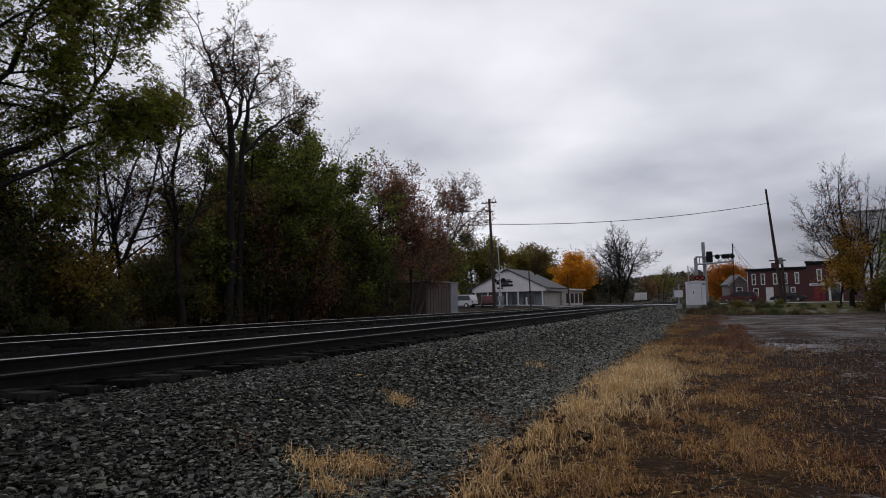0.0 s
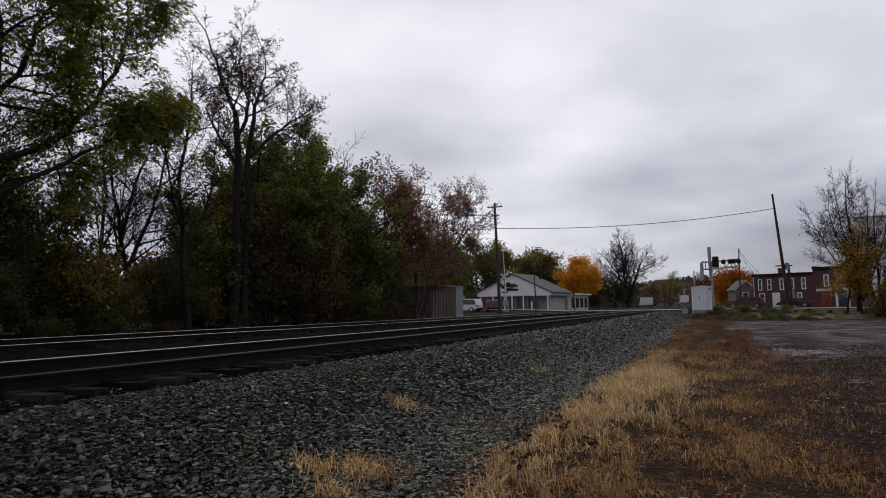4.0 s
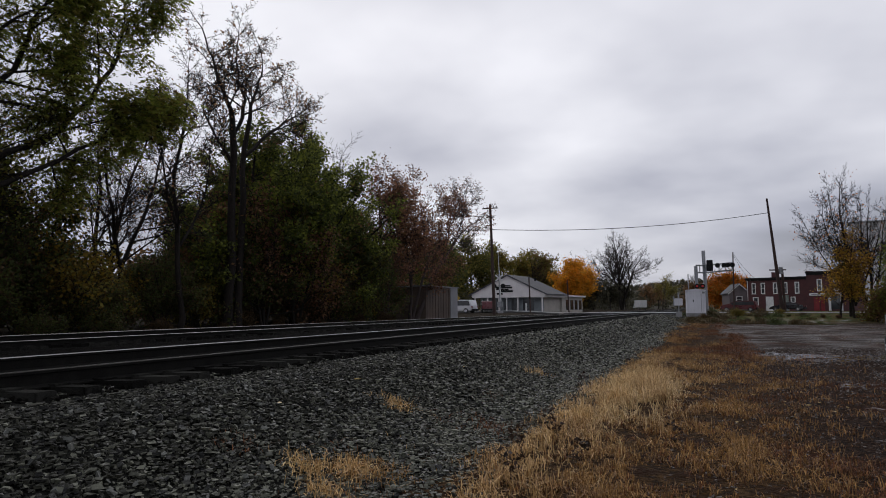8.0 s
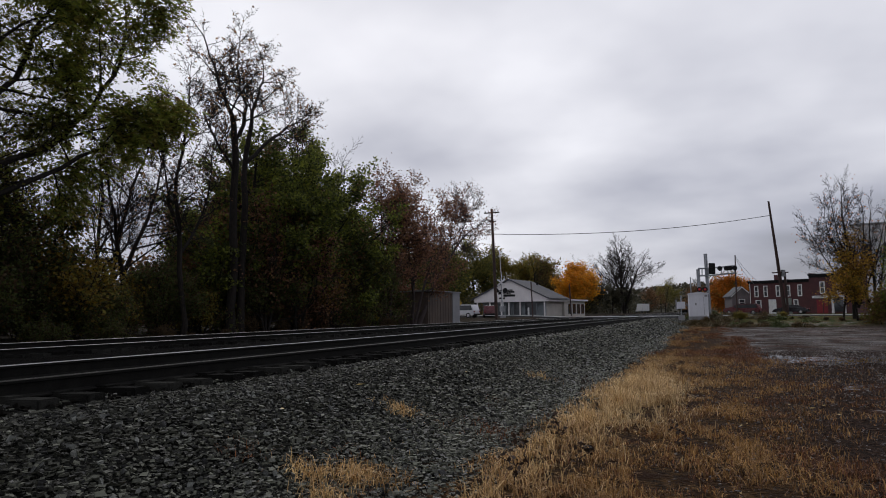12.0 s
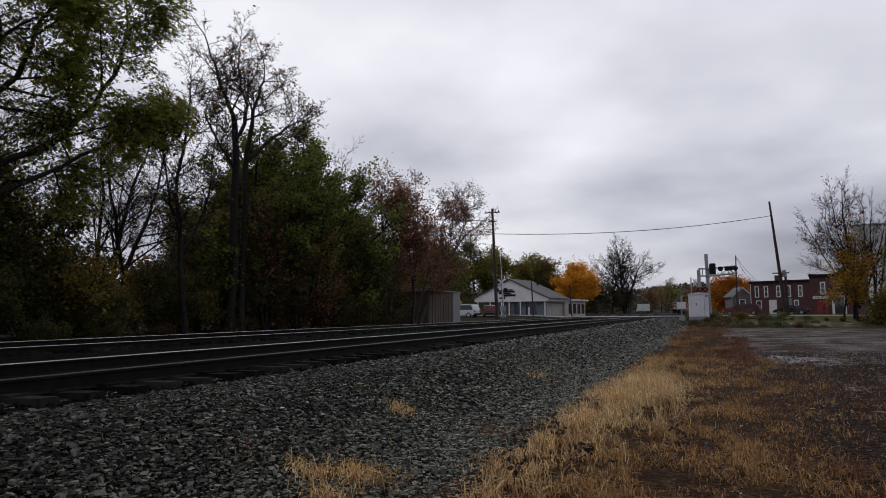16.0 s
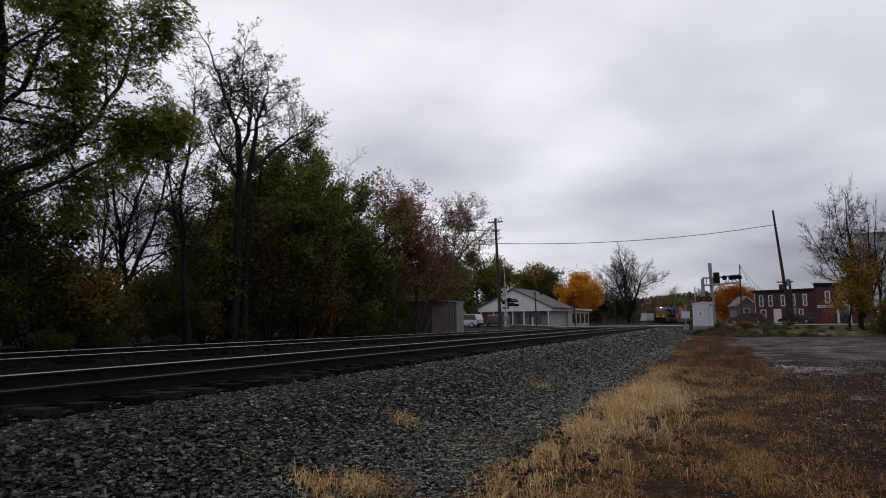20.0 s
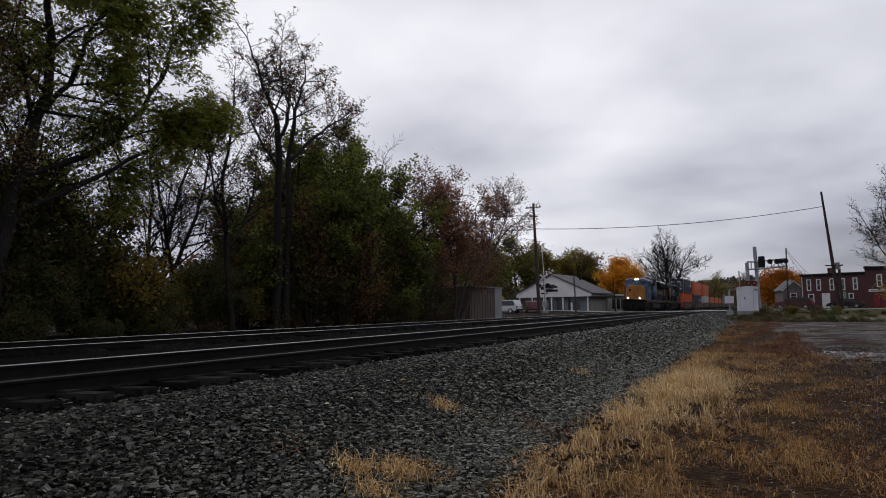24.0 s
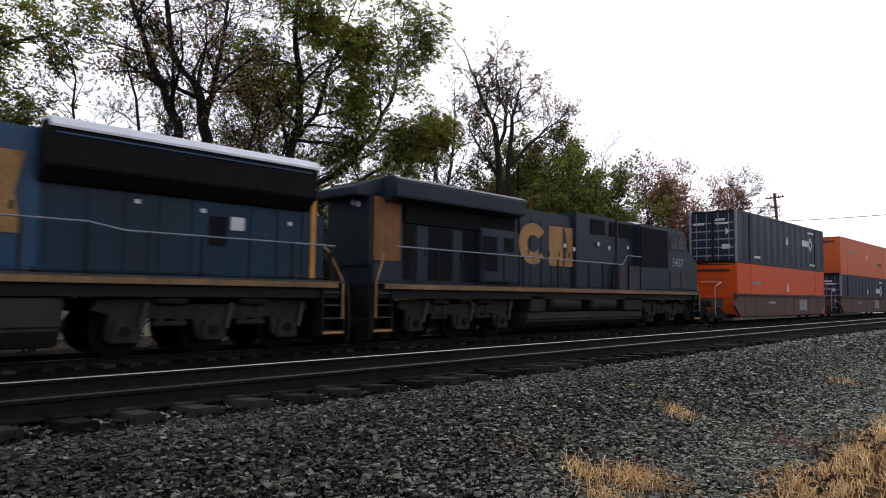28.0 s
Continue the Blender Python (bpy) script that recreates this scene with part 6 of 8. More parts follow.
def railing(loco, y0, y1, n, top=(2.75,), x=1.5, shape=None):
    """Walkway railing: posts and a pale top rail with its kinks."""
    for sx in (-1, 1):
        for k in range(n):
            yy = y0 + (y1 - y0) * k / (n - 1)
            zt = top[0] if shape is None else float(np.interp(yy, [p[0] for p in shape], [p[1] for p in shape]))
            part("railing_post", tube([(sx * x, yy, 1.6), (sx * x, yy, zt)], 0.034, 6), M["black"], loco)
        pts = shape or [(y0, top[0]), (y1, top[0])]
        part("handrail", tube([(sx * x, a, b) for a, b in pts], 0.022, 6), M["rail_white"], loco, "pale painted handrail")


def coupler(loco, y, sgn):
    bm = box(-0.13, 0.13, min(y, y + sgn * 0.55), max(y, y + sgn * 0.55), 0.72, 0.98, 0.03)
    add_box(bm, -0.2, 0.2, min(y, y + sgn * 0.2), max(y, y + sgn * 0.2), 0.68, 1.02, 0.05)
    part("coupler", bm, M["truck"], loco)
    for sx in (-0.55, -0.35, 0.4, 0.6):
        part("air_hose", tube([(sx, y + sgn * -0.2, 1.1), (sx, y + sgn * 0.12, 0.95), (sx * 0.8, y + sgn * 0.3, 0.55), (sx * 0.6, y + sgn * 0.45, 0.6)], 0.025, 6), M["black"], loco)


def door_panel(loco, x, y0, y1, z0, z1, mat, latch=True):
    d = part("hood_door", box(x, x + 0.025, y0 + 0.02, y1 - 0.02, z0, z1, 0.008), mat, loco)
    if latch:
        part("latch", box(x + 0.025, x + 0.05, y1 - 0.14, y1 - 0.08, (z0 + z1) / 2 - 0.08, (z0 + z1) / 2 + 0.08, 0.004), M["black"], d)
    return d


def louvre(loco, x, y0, y1, z0, z1, n, mat):
    f = part("louvre_panel", box(x, x + 0.02, y0, y1, z0, z1, 0.005), M["grille"], loco)
    for k in range(n):
        z = z0 + (z1 - z0) * (k + 0.5) / n
        bm = prism([(x + 0.01, z + 0.03), (x + 0.055, z - 0.012), (x + 0.055, z - 0.026), (x + 0.01, z + 0.012)], "y", y0 + 0.02, y1 - 0.02)
        part("louvre_slat", bm, mat, f)


def common_frame(t, L, mat_sill):
    bm = box(-1.42, 1.42, 0.95, L - 0.95, 1.22, 1.60)
    part("underframe", bm, M["black"], t)
    part("walkway", box(-1.53, 1.53, 0.95, L - 0.95, 1.6, 1.64), M["grey_dirty"], t)
    for sx in (-1, 1):
        a, b = sorted((sx * 1.43, sx * 1.545))
        part("sill_stripe", box(a, b, 1.2, L - 1.2, 1.47, 1.597), mat_sill, t, "soiled yellow stripe along the sill")


def plow(t, y, sgn):
    o = [(-1.45, 0.12), (1.45, 0.12), (1.5, 0.55), (1.45, 1.25), (1.38, 1.62), (-1.38, 1.62), (-1.45, 1.25), (-1.5, 0.55)]
    part("pilot_plate", prism(o, "y", min(y, y + sgn * 0.08), max(y, y + sgn * 0.08), 0.02), M["black"], t)
    bm = bmesh.new()
    vs = [bm.verts.new(p) for p in [(-1.4, y, 0.1), (0, y - sgn * 0.5, 0.1), (1.4, y, 0.1), (1.4, y, 0.7), (0, y - sgn * 0.22, 0.6), (-1.4, y, 0.7), (0, y + sgn * 0.05, 0.1)]]
    for q in ((0, 1, 4, 5), (1, 2, 3, 4), (0, 6, 1), (1, 6, 2), (5, 4, 3)):
        bm.faces.new([vs[k] for k in q])
    bmesh.ops.recalc_face_normals(bm, faces=list(bm.faces))
    part("snow_plow", bm, M["truck"], t)


def lead_locomotive():
    t = thing("locomotive", "blue diesel locomotive with a yellow nose, pulling the train, headlights lit", "locomotive")
    L = 22.6
    common_frame(t, L, M["sill"])
    plow(t, 0.75, 1)
    plow(t, L - 0.75, -1)
    coupler(t, 0.55, -1)
    coupler(t, L - 0.55, 1)
    # wide cab
    cab = prism([(1.93, 1.64), (1.93, 3.46), (2.05, 3.56), (2.38, 3.62), (2.74, 4.28), (2.95, 4.42), (5.4, 4.42), (5.4, 1.64)], "x", -1.47, 1.47, 0.05)
    part("cab", cab, M["blue"], t)
    nose = prism([(-1.1, 1.66), (1.1, 1.66), (1.1, 3.1), (0.96, 3.38), (0.6, 3.53), (-0.6, 3.53), (-0.96, 3.38), (-1.1, 3.1)], "y", 1.62, 1.76, 0.05)
    nf = part("nose_front", nose, M["nose_yellow"], t, "weathered yellow nose front")
    bm = bmesh.new()
    rings = [[bm.verts.new((x * w, y, 1.66 + (z - 1.66) * h)) for x, z in ((-1, 1.66), (1, 1.66), (1, 3.1), (0.87, 3.38), (0.55, 3.53), (-0.55, 3.53), (-0.87, 3.38), (-1, 3.1))] for w, y, h in ((1.1, 1.75, 1.0), (1.45, 2.1, 1.02))]
    for k in range(8):
        bm.faces.new((rings[0][k], rings[0][(k + 1) % 8], rings[1][(k + 1) % 8], rings[1][k]))
    bmesh.ops.recalc_face_normals(bm, faces=list(bm.faces))
    part("nose_shoulder", bm, M["nose_yellow"], nf)
    part("nose_door", box(-0.92, -0.26, 1.59, 1.62, 1.76, 3.2, 0.015), M["nose_yellow"], nf)
    for z in (2.2, 2.85):
        part("door_hinge", box(-0.27, -0.21, 1.565, 1.62, z, z + 0.14, 0.01), M["grille"], nf)
    for x0, z in ((0.0, 3.05), (0.2, 2.75)):
        part("grab_iron", tube([(x0, 1.62, z), (x0, 1.55, z), (x0 + 0.5, 1.55, z), (x0 + 0.5, 1.62, z)], 0.018, 6), M["nose_yellow"], nf)
    part("crossing_rail", tube([(-1.2, 1.1, 1.6), (-1.2, 1.1, 2.55), (-0.1, 1.1, 2.6), (-0.1, 1.1, 1.6)], 0.028, 8), M["end_orange"], nf, "soiled orange platform railing")
    part("nose_window", box(-0.82, -0.58, 1.574, 1.592, 2.72, 3.05, 0.03), M["grille"], nf)
    for x0 in (0.3, 0.8):
        part("nose_stair_rail", tube([(x0, 1.61, 2.75), (x0, 1.45, 2.65), (x0 + 0.2, 1.0, 1.66)], 0.02, 6), M["mark_grey"], nf)
    part("front_platform", box(-1.4, 1.4, 0.38, 1.95, 1.56, 1.64, 0.01), M["black"], t)
    # windscreen
    low = [Vector(q) for q in ((-1.42, 2.42, 3.60), (0, 2.02, 3.60), (1.42, 2.42, 3.60))]
    top = [Vector(q) for q in ((-1.36, 2.76, 4.30), (0, 2.44, 4.30), (1.36, 2.76, 4.30))]
    bm = bmesh.new()
    lo, hi = [[bm.verts.new(q) for q in row] + [bm.verts.new((row[2].x, 2.9, row[2].z)), bm.verts.new((row[0].x, 2.9, row[0].z))] for row in (low, top)]
    for k in range(5):
        bm.faces.new((lo[k], lo[(k + 1) % 5], hi[(k + 1) % 5], hi[k]))
    bm.faces.new(lo[::-1])
    bm.faces.new(hi)
    bmesh.ops.recalc_face_normals(bm, faces=list(bm.faces))
    part("windscreen_surround", bm, M["blue"], t, "blue windscreen surround")
    for i in (0, 1):
        a, b, c, d = low[i], low[i + 1], top[i + 1], top[i]
        n = (b - a).cross(d - a).normalized()
        bm = bmesh.new()
        quad = [a.lerp(b, u).lerp(d.lerp(c, u), v) + n * 0.02 for u, v in ((0.07, 0.12), (0.93, 0.12), (0.93, 0.86), (0.07, 0.86))]
        bm.faces.new([bm.verts.new(q) for q in quad])
        bmesh.ops.solidify(bm, geom=list(bm.faces), thickness=0.02)
        part("windscreen", bm, M["windscreen"], t, "windscreen pane reflecting the pale sky")
        part("wiper", tube([quad[0].lerp(quad[1], 0.3) + n * 0.02, quad[0].lerp(quad[2], 0.6) + n * 0.02], 0.012, 5), M["black"], t)
    part("cab_roof", prism([(-1.49, 4.24), (-1.43, 4.40), (-0.95, 4.56), (0.95, 4.56), (1.43, 4.40), (1.49, 4.24), (1.35, 4.24), (0.9, 4.4), (-0.9, 4.4), (-1.35, 4.24)], "y", 2.72, 5.42), M["roof_sky_sheen"], t, "wet cab roof, painted pale for sky sheen")
    part("headlight_housing", box(-0.42, 0.42, 2.42, 2.95, 4.27, 4.52, 0.03), M["black"], t)
    for x in (-0.15, 0.15):
        part("headlight", disc(x, 2.40, 4.40, 0.062, 0.05, "y", 16), M["lamp_white"], t, "lit white headlight")
    for x0 in (-1.1, 0.5):
        nb = part("number_board", box(x0, x0 + 0.6, 2.58, 2.70, 4.27, 4.47, 0.01), M["mark_grey"], t)
        part("number_bar", box(x0 + 0.1, x0 + 0.5, 2.572, 2.58, 4.33, 4.41), M["mark_dark"], nb)
    for x in (-0.78, 0.78):
        dl = part("ditch_light_housing", box(x - 0.12, x + 0.12, 0.52, 0.76, 1.66, 1.98, 0.02), M["black"], t)
        part("ditch_light", disc(x, 0.51, 1.86, 0.055, 0.03, "y", 16), M["lamp_white"], dl, "lit white ditch light")
    for x in (-0.25, 0.25):
        part("marker_light", disc(x, 2.62, 4.24, 0.04, 0.03, "y", 10), M["mark_white"], t)
    # cab side
    for sx in (1, -1):
        xs = sx * 1.475
        a, b = sorted((xs, xs + sx * 0.02))
        fr = part("cab_window_frame", box(a, b, 3.15, 5.0, 3.55, 4.22, 0.01), M["grey_dirty"], t)
        for y0, y1 in ((3.22, 3.62), (3.70, 4.10), (4.16, 4.60), (4.68, 4.98)):
            a, b = sorted((xs + sx * 0.02, xs + sx * 0.032))
            part("cab_window", box(a, b, y0, y1, 3.61, 4.16, 0.006), M["glass_cab"], fr)
        part("sun_visor", prism([(xs, 4.27), (xs + sx * 0.42, 4.09), (xs + sx * 0.42, 4.065), (xs, 4.24)], "y", 3.5, 4.75), M["pale_blue"], t, "pale sun visor over the cab window")
        a, b = sorted((xs, xs + sx * 0.03))
        part("drip_rail", box(a, b, 3.1, 5.05, 3.46, 3.50), M["black"], t)
        part("battery_box", box(a, b, 2.9, 5.35, 1.68, 2.48, 0.01), M["blue"], t)
    louvre(t, 1.505, 3.25, 3.85, 1.8, 2.38, 11, M["pale_blue"])
    louvre(t, 1.505, 3.92, 4.5, 1.8, 2.38, 11, M["pale_blue"])
    louvre(t, 1.505, 4.85, 5.22, 1.75, 2.38, 11, M["pale_blue"])
    lettering("road_number", "4769", 0.66, on_side(1.48, 4.03, 2.84), M["yellow_dirty"], t, "yellow road number 4769")
    bolt = [(3.35, 2.74), (3.9, 2.78), (3.85, 2.85), (4.8, 2.70), (4.25, 2.69), (4.35, 2.60), (3.75, 2.66), (3.85, 2.71)]
    part("lightning_stripe", flat_on_side(bolt, 1.478), M["yellow"], t, "yellow lightning flash stripe")
    # hood in sections
    part("hood_front_section", box(-1.12, 1.12, 5.38, 10.1, 1.64, 4.46, 0.04), M["blue"], t)
    part("hood_engine_section", box(-1.02, 1.02, 10.05, 14.9, 1.64, 4.34, 0.06), M["blue"], t)
    part("hood_radiator_section", box(-1.06, 1.06, 14.85, 20.95, 1.64, 4.40, 0.05), M["blue_sooty"], t, "soot-stained rear hood")
    part("equipment_cabinet", box(-1.42, 1.42, 5.42, 6.05, 1.64, 4.4, 0.03), M["blue"], t)
    part("intake_roof", box(-1.4, 1.4, 6.05, 7.85, 4.02, 4.44, 0.04), M["blue"], t)
    for sx in (1, -1):
        a, b = sorted((sx * 1.12, sx * 1.38))
        part("air_intake", box(a, b, 6.1, 7.78, 3.18, 4.02, 0.01), M["grille"], t, "black intake grille")
        part("brake_grid", box(a, b, 7.9, 9.95, 3.68, 4.47, 0.02), M["grille"], t, "black dynamic brake grille")
        a, b = sorted((sx * 1.12, sx * 1.46))
        part("inverter_cabinet", box(a, b, 8.3, 9.72, 2.35, 3.66, 0.03), M["pale_blue"], t, "faded pale blue cabinet")
        part("inverter_base", box(a, b, 8.35, 9.72, 1.66, 2.28, 0.02), M["blue"], t)
        part("base_vent", box(sx * 1.3 if sx > 0 else sx * 1.475, sx * 1.475 if sx > 0 else sx * 1.3, 8.55, 9.6, 1.78, 2.15), M["grille"], t)
        # flared radiator
        wing = [(sx * 1.05, 3.32), (sx * 1.18, 3.34), (sx * 1.5, 3.62), (sx * 1.5, 4.30), (sx * 1.38, 4.46), (sx * 1.05, 4.46)]
        part("radiator", prism(wing, "y", 14.85, 20.75, 0.02), M["grille"], t, "black flared radiator grille")
        cap = [(sx * 0.9, 4.47), (sx * 1.38, 4.47), (sx * 1.53, 4.31), (sx * 1.53, 4.36), (sx * 1.4, 4.52), (sx * 0.9, 4.53)]
        part("radiator_cap", prism(cap, "y", 14.9, 20.8), M["roof_sky_sheen"], t, "wet radiator top edge, painted pale for sky sheen")
        a, b = sorted((sx * 1.5, sx * 1.515))
        part("radiator_rail", box(a, b, 15.0, 20.6, 4.2, 4.23), M["blue"], t)
    for k, y in enumerate(np.arange(10.25, 14.7, 0.62)):
        door_panel(t, 1.02, y, y + 0.6, 1.75, 3.95, M["blue"])
    for y in np.arange(15.0, 20.6, 0.7):
        if not 18.0 < y < 18.9:
            door_panel(t, 1.06, y, y + 0.68, 1.72, 3.26, M["blue_sooty"], k % 2 == 0)
    part("vent_window", box(1.06, 1.10, 18.2, 18.62, 2.35, 3.0, 0.01), M["grille"], t)
    part("notice_plate", box(1.06, 1.10, 18.72, 19.05, 2.72, 3.02, 0.004), M["mark_white"], t, "white notice plate")
    part("cabinet_window", box(1.12, 1.16, 6.7, 7.2, 2.2, 2.95, 0.01), M["grille"], t)
    for y0 in (7.25, 7.5):
        part("notice_plate", box(1.12, 1.15, y0, y0 + 0.2, 2.65, 2.9, 0.004), M["mark_white"], t, "pale notice plate")
    for y, z in ((10.4, 3.6), (10.7, 3.62), (16.6, 3.1), (18.0, 3.05), (20.2, 2.95), (13.1, 3.95)):
        part("lifting_tag", box(1.06, 1.09, y, y + 0.12, z, z + 0.09, 0.003), M["mark_white"], t)
    emblem(t, 1.048, 11.5, 14.65, 2.35, 3.85, M["yellow_dirty"])
    part("rear_corner_stripe", box(1.0, 1.1, 20.86, 21.0, 1.7, 4.36), M["yellow"], t, "yellow corner stripe")
    for y in (15.8, 17.8, 19.7):
        part("roof_fan", disc(0, y, 4.46, 0.68, 0.16, "z", 28, 0.02), M["grey_dirty"], t)
    part("exhaust_stack", box(-0.35, 0.35, 11.6, 12.8, 4.3, 4.5, 0.03), M["black"], t)
    part("horn", tube([(0.5, 8.6, 4.46), (0.5, 8.6, 4.62), (0.5, 8.1, 4.64)], [0.04, 0.05, 0.09], 8), M["grey_dirty"], t)
    # below the deck
    tank = [(-1.42, 1.18), (1.42, 1.18), (1.42, 0.62), (1.15, 0.26), (-1.15, 0.26), (-1.42, 0.62)]
    part("fuel_tank", prism(tank, "y", 7.75, 15.3, 0.05), M["tank"], t)
    for sx in (-1, 1):
        part("air_reservoir", tube([(sx * 1.2, 11.2, 1.34), (sx * 1.2, 15.5, 1.34)], 0.15, 14), M["tank"], t)
        part("sand_box", box(min(sx * 0.9, sx * 1.4), max(sx * 0.9, sx * 1.4), 6.7, 7.5, 0.75, 1.25, 0.05), M["black"], t)
    loco_truck(t, 2.45, (1.85, 1.85))
    loco_truck(t, 16.45, (1.85, 1.85))
    steps(t, 1.0, -1)
    steps(t, L - 1.6, 1)
    railing(t, 5.6, 21.2, 15, shape=[(5.5, 2.62), (7.6, 2.62), (7.9, 2.9), (9.9, 2.95), (10.3, 2.6), (15.6, 2.62), (16.3, 2.5), (21.3, 2.5)])
    return t


def rear_facing_locomotive():
    """The second unit, running cab last."""
    t = thing("locomotive", "dark blue diesel locomotive with overhanging radiator roof, coupled second", "locomotive")
    L = 21.9
    common_frame(t, L, M["sill"])
    plow(t, 0.75, 1)
    plow(t, L - 0.75, -1)
    coupler(t, 0.5, -1)
    coupler(t, L - 0.5, 1)
    part("hood_radiator_section", box(-0.98, 0.98, 1.2, 7.6, 1.64, 4.2, 0.04), M["navy"], t)
    part("hood_engine_section", box(-1.0, 1.0, 7.55, 15.3, 1.64, 4.34, 0.05), M["navy"], t)
    part("hood_end", box(-0.96, 0.96, 1.07, 1.21, 2.1, 4.05, 0.03), M["navy"], t, "dark hood end")
    for sx in (1, -1):
        a, b = sorted((sx * 0.985, sx * 1.0))
        part("end_side_panel", box(a, b, 1.21, 2.2, 2.25, 4.0), M["end_orange"], t, "soiled orange side of the hood end")
        wing = [(sx * 0.9, 3.86), (sx * 1.1, 3.88), (sx * 1.5, 4.0), (sx * 1.52, 4.46), (sx * 1.42, 4.56), (sx * 0.9, 4.57)]
        part("radiator_roof", prism([(u, v) for u, v in wing], "y", 1.55, 7.35, 0.03), M["navy"], t, "overhanging dark radiator roof")
        a, b = sorted((sx * 0.98, sx * 1.08))
        part("radiator_grille", box(a, b, 2.3, 7.3, 3.35, 3.92, 0.01), M["grille"], t)
    part("roof_front", prism([(0.6, 3.98), (0.6, 4.2), (1.6, 4.58), (7.35, 4.58), (7.9, 4.36), (7.9, 4.3), (1.6, 3.98)], "x", -0.98, 0.98, 0.03), M["navy"], t)
    part("roof_plate", box(-1.0, 1.0, 5.2, 7.9, 4.6, 4.63), M["roof_sky_sheen"], t, "wet roof plate, painted pale for sky sheen")
    for x in (0.28, 0.5):
        part("marker_lamp", disc(x, 1.05, 3.95 - x * 0.3, 0.08, 0.05, "y", 12), M["mark_white"], t)
    for k, y in enumerate((2.3, 2.8, 3.3, 3.8, 4.3, 4.8)):
        door_panel(t, 0.985, y, y + 0.48, 1.75, 3.3, M["grille"] if k in (0, 2, 3, 5) else M["navy"])
    part("filter_cabinet", box(0.98, 1.25, 5.35, 7.3, 1.75, 3.45, 0.04), M["navy"], t)
    part("cabinet_window", box(1.25, 1.275, 5.45, 6.15, 2.1, 3.2, 0.01), M["grille"], t)
    part("cabinet_vent", box(1.25, 1.275, 6.5, 7.0, 2.75, 3.2, 0.01), M["grille"], t)
    for y in np.arange(7.6, 10.6, 0.62):
        door_panel(t, 1.0, y, y + 0.6, 1.75, 3.95, M["navy"])
    emblem(t, 1.028, 7.55, 11.3, 2.42, 3.86, M["yellow_dirty"])
    # equipment block and cab
    part("equipment_block", box(-1.15, 1.15, 10.85, 13.8, 1.64, 4.5, 0.05), M["navy"], t)
    part("blower_block", box(-1.2, 1.2, 13.75, 15.25, 1.64, 4.42, 0.04), M["navy"], t)
    for y0, y1 in ((11.9, 12.9), (13.3, 13.7), (13.95, 14.9)):
        part("block_grille", box(1.15 if y0 < 13.8 else 1.2, 1.19 if y0 < 13.8 else 1.24, y0, y1, 3.75, 4.32, 0.01), M["grille"], t)
    part("side_cabinet", box(1.15, 1.46, 13.5, 15.2, 1.64, 2.6, 0.03), M["grey_dirty"], t)
    cab = prism([(15.2, 1.64), (15.2, 4.36), (15.35, 4.42), (19.3, 4.42), (19.5, 4.28), (19.8, 3.5), (20.7, 3.05), (20.8, 2.9), (20.8, 1.64)], "x", -1.48, 1.48, 0.05)
    part("cab", cab, M["navy"], t)
    part("cab_roof", prism([(-1.5, 4.3), (-1.0, 4.52), (1.0, 4.52), (1.5, 4.3), (1.3, 4.3), (0.9, 4.44), (-0.9, 4.44), (-1.3, 4.3)], "y", 15.3, 19.4), M["roof_sky_sheen"], t, "wet cab roof with sky sheen painted pale")
    part("cab_side_panel", box(1.48, 1.50, 15.25, 17.7, 2.6, 4.25, 0.01), M["grille"], t)
    for sx in (1, -1):
        a, b = sorted((sx * 1.485, sx * 1.505))
        fr = part("cab_window_frame", box(a, b, 17.9, 19.3, 3.42, 4.12, 0.01), M["grey_dirty"], t)
        for y0, y1 in ((18.0, 18.55), (18.65, 19.2)):
            a, b = sorted((sx * 1.505, sx * 1.515))
            part("cab_window", box(a, b, y0, y1, 3.5, 4.05, 0.005), M["glass_cab"], fr)
        a, b = sorted((sx * 1.485, sx * 1.51))
        for y0 in (17.9, 19.0):
            part("lower_panel", box(a, b, y0, y0 + 0.95, 1.75, 2.5, 0.01), M["grey_dirty"], t)
    lettering("road_number", "5437", 0.55, on_side(1.488, 18.7, 2.72), M["mark_grey"], t, "dull grey road number 5437")
    for y, z in ((10.0, 3.1), (10.6, 3.0), (12.3, 3.3), (13.1, 3.2), (14.6, 3.3)):
        part("notice_tag", box(1.2, 1.22, y, y + 0.14, z, z + 0.14, 0.003), M["mark_white"], t)
    # below
    tank = [(-1.35, 0.78), (1.35, 0.78), (1.35, 0.5), (1.1, 0.25), (-1.1, 0.25), (-1.35, 0.5)]
    part("fuel_tank", prism(tank, "y", 7.6, 15.6, 0.05), M["tank"], t)
    for y0, y1 in ((8.95, 10.8), (11.55, 13.4)):
        part("air_reservoir", tube([(1.2, y0, 1.06), (1.2, y0 + 0.1, 1.06), (1.2, y1 - 0.1, 1.06), (1.2, y1, 1.06)], [0.18, 0.27, 0.27, 0.18], 18), M["frame_cast"], t, "grey air tank")
    for y0 in (7.75, 13.95):
        part("equipment_box", box(0.7, 1.42, y0, y0 + (0.85 if y0 < 9 else 1.5), 0.8, 1.36, 0.03), M["frame_cast"], t)
    loco_truck(t, 2.58, (2.0, 1.85))
    loco_truck(t, 16.45, (2.0, 2.0))
    steps(t, 0.85, -1)
    steps(t, L - 1.55, 1)
    railing(t, 2.2, 14.2, 13, top=(2.62,), shape=[(1.6, 2.62), (13.7, 2.62), (14.1, 3.0), (15.2, 3.0)])
    return t


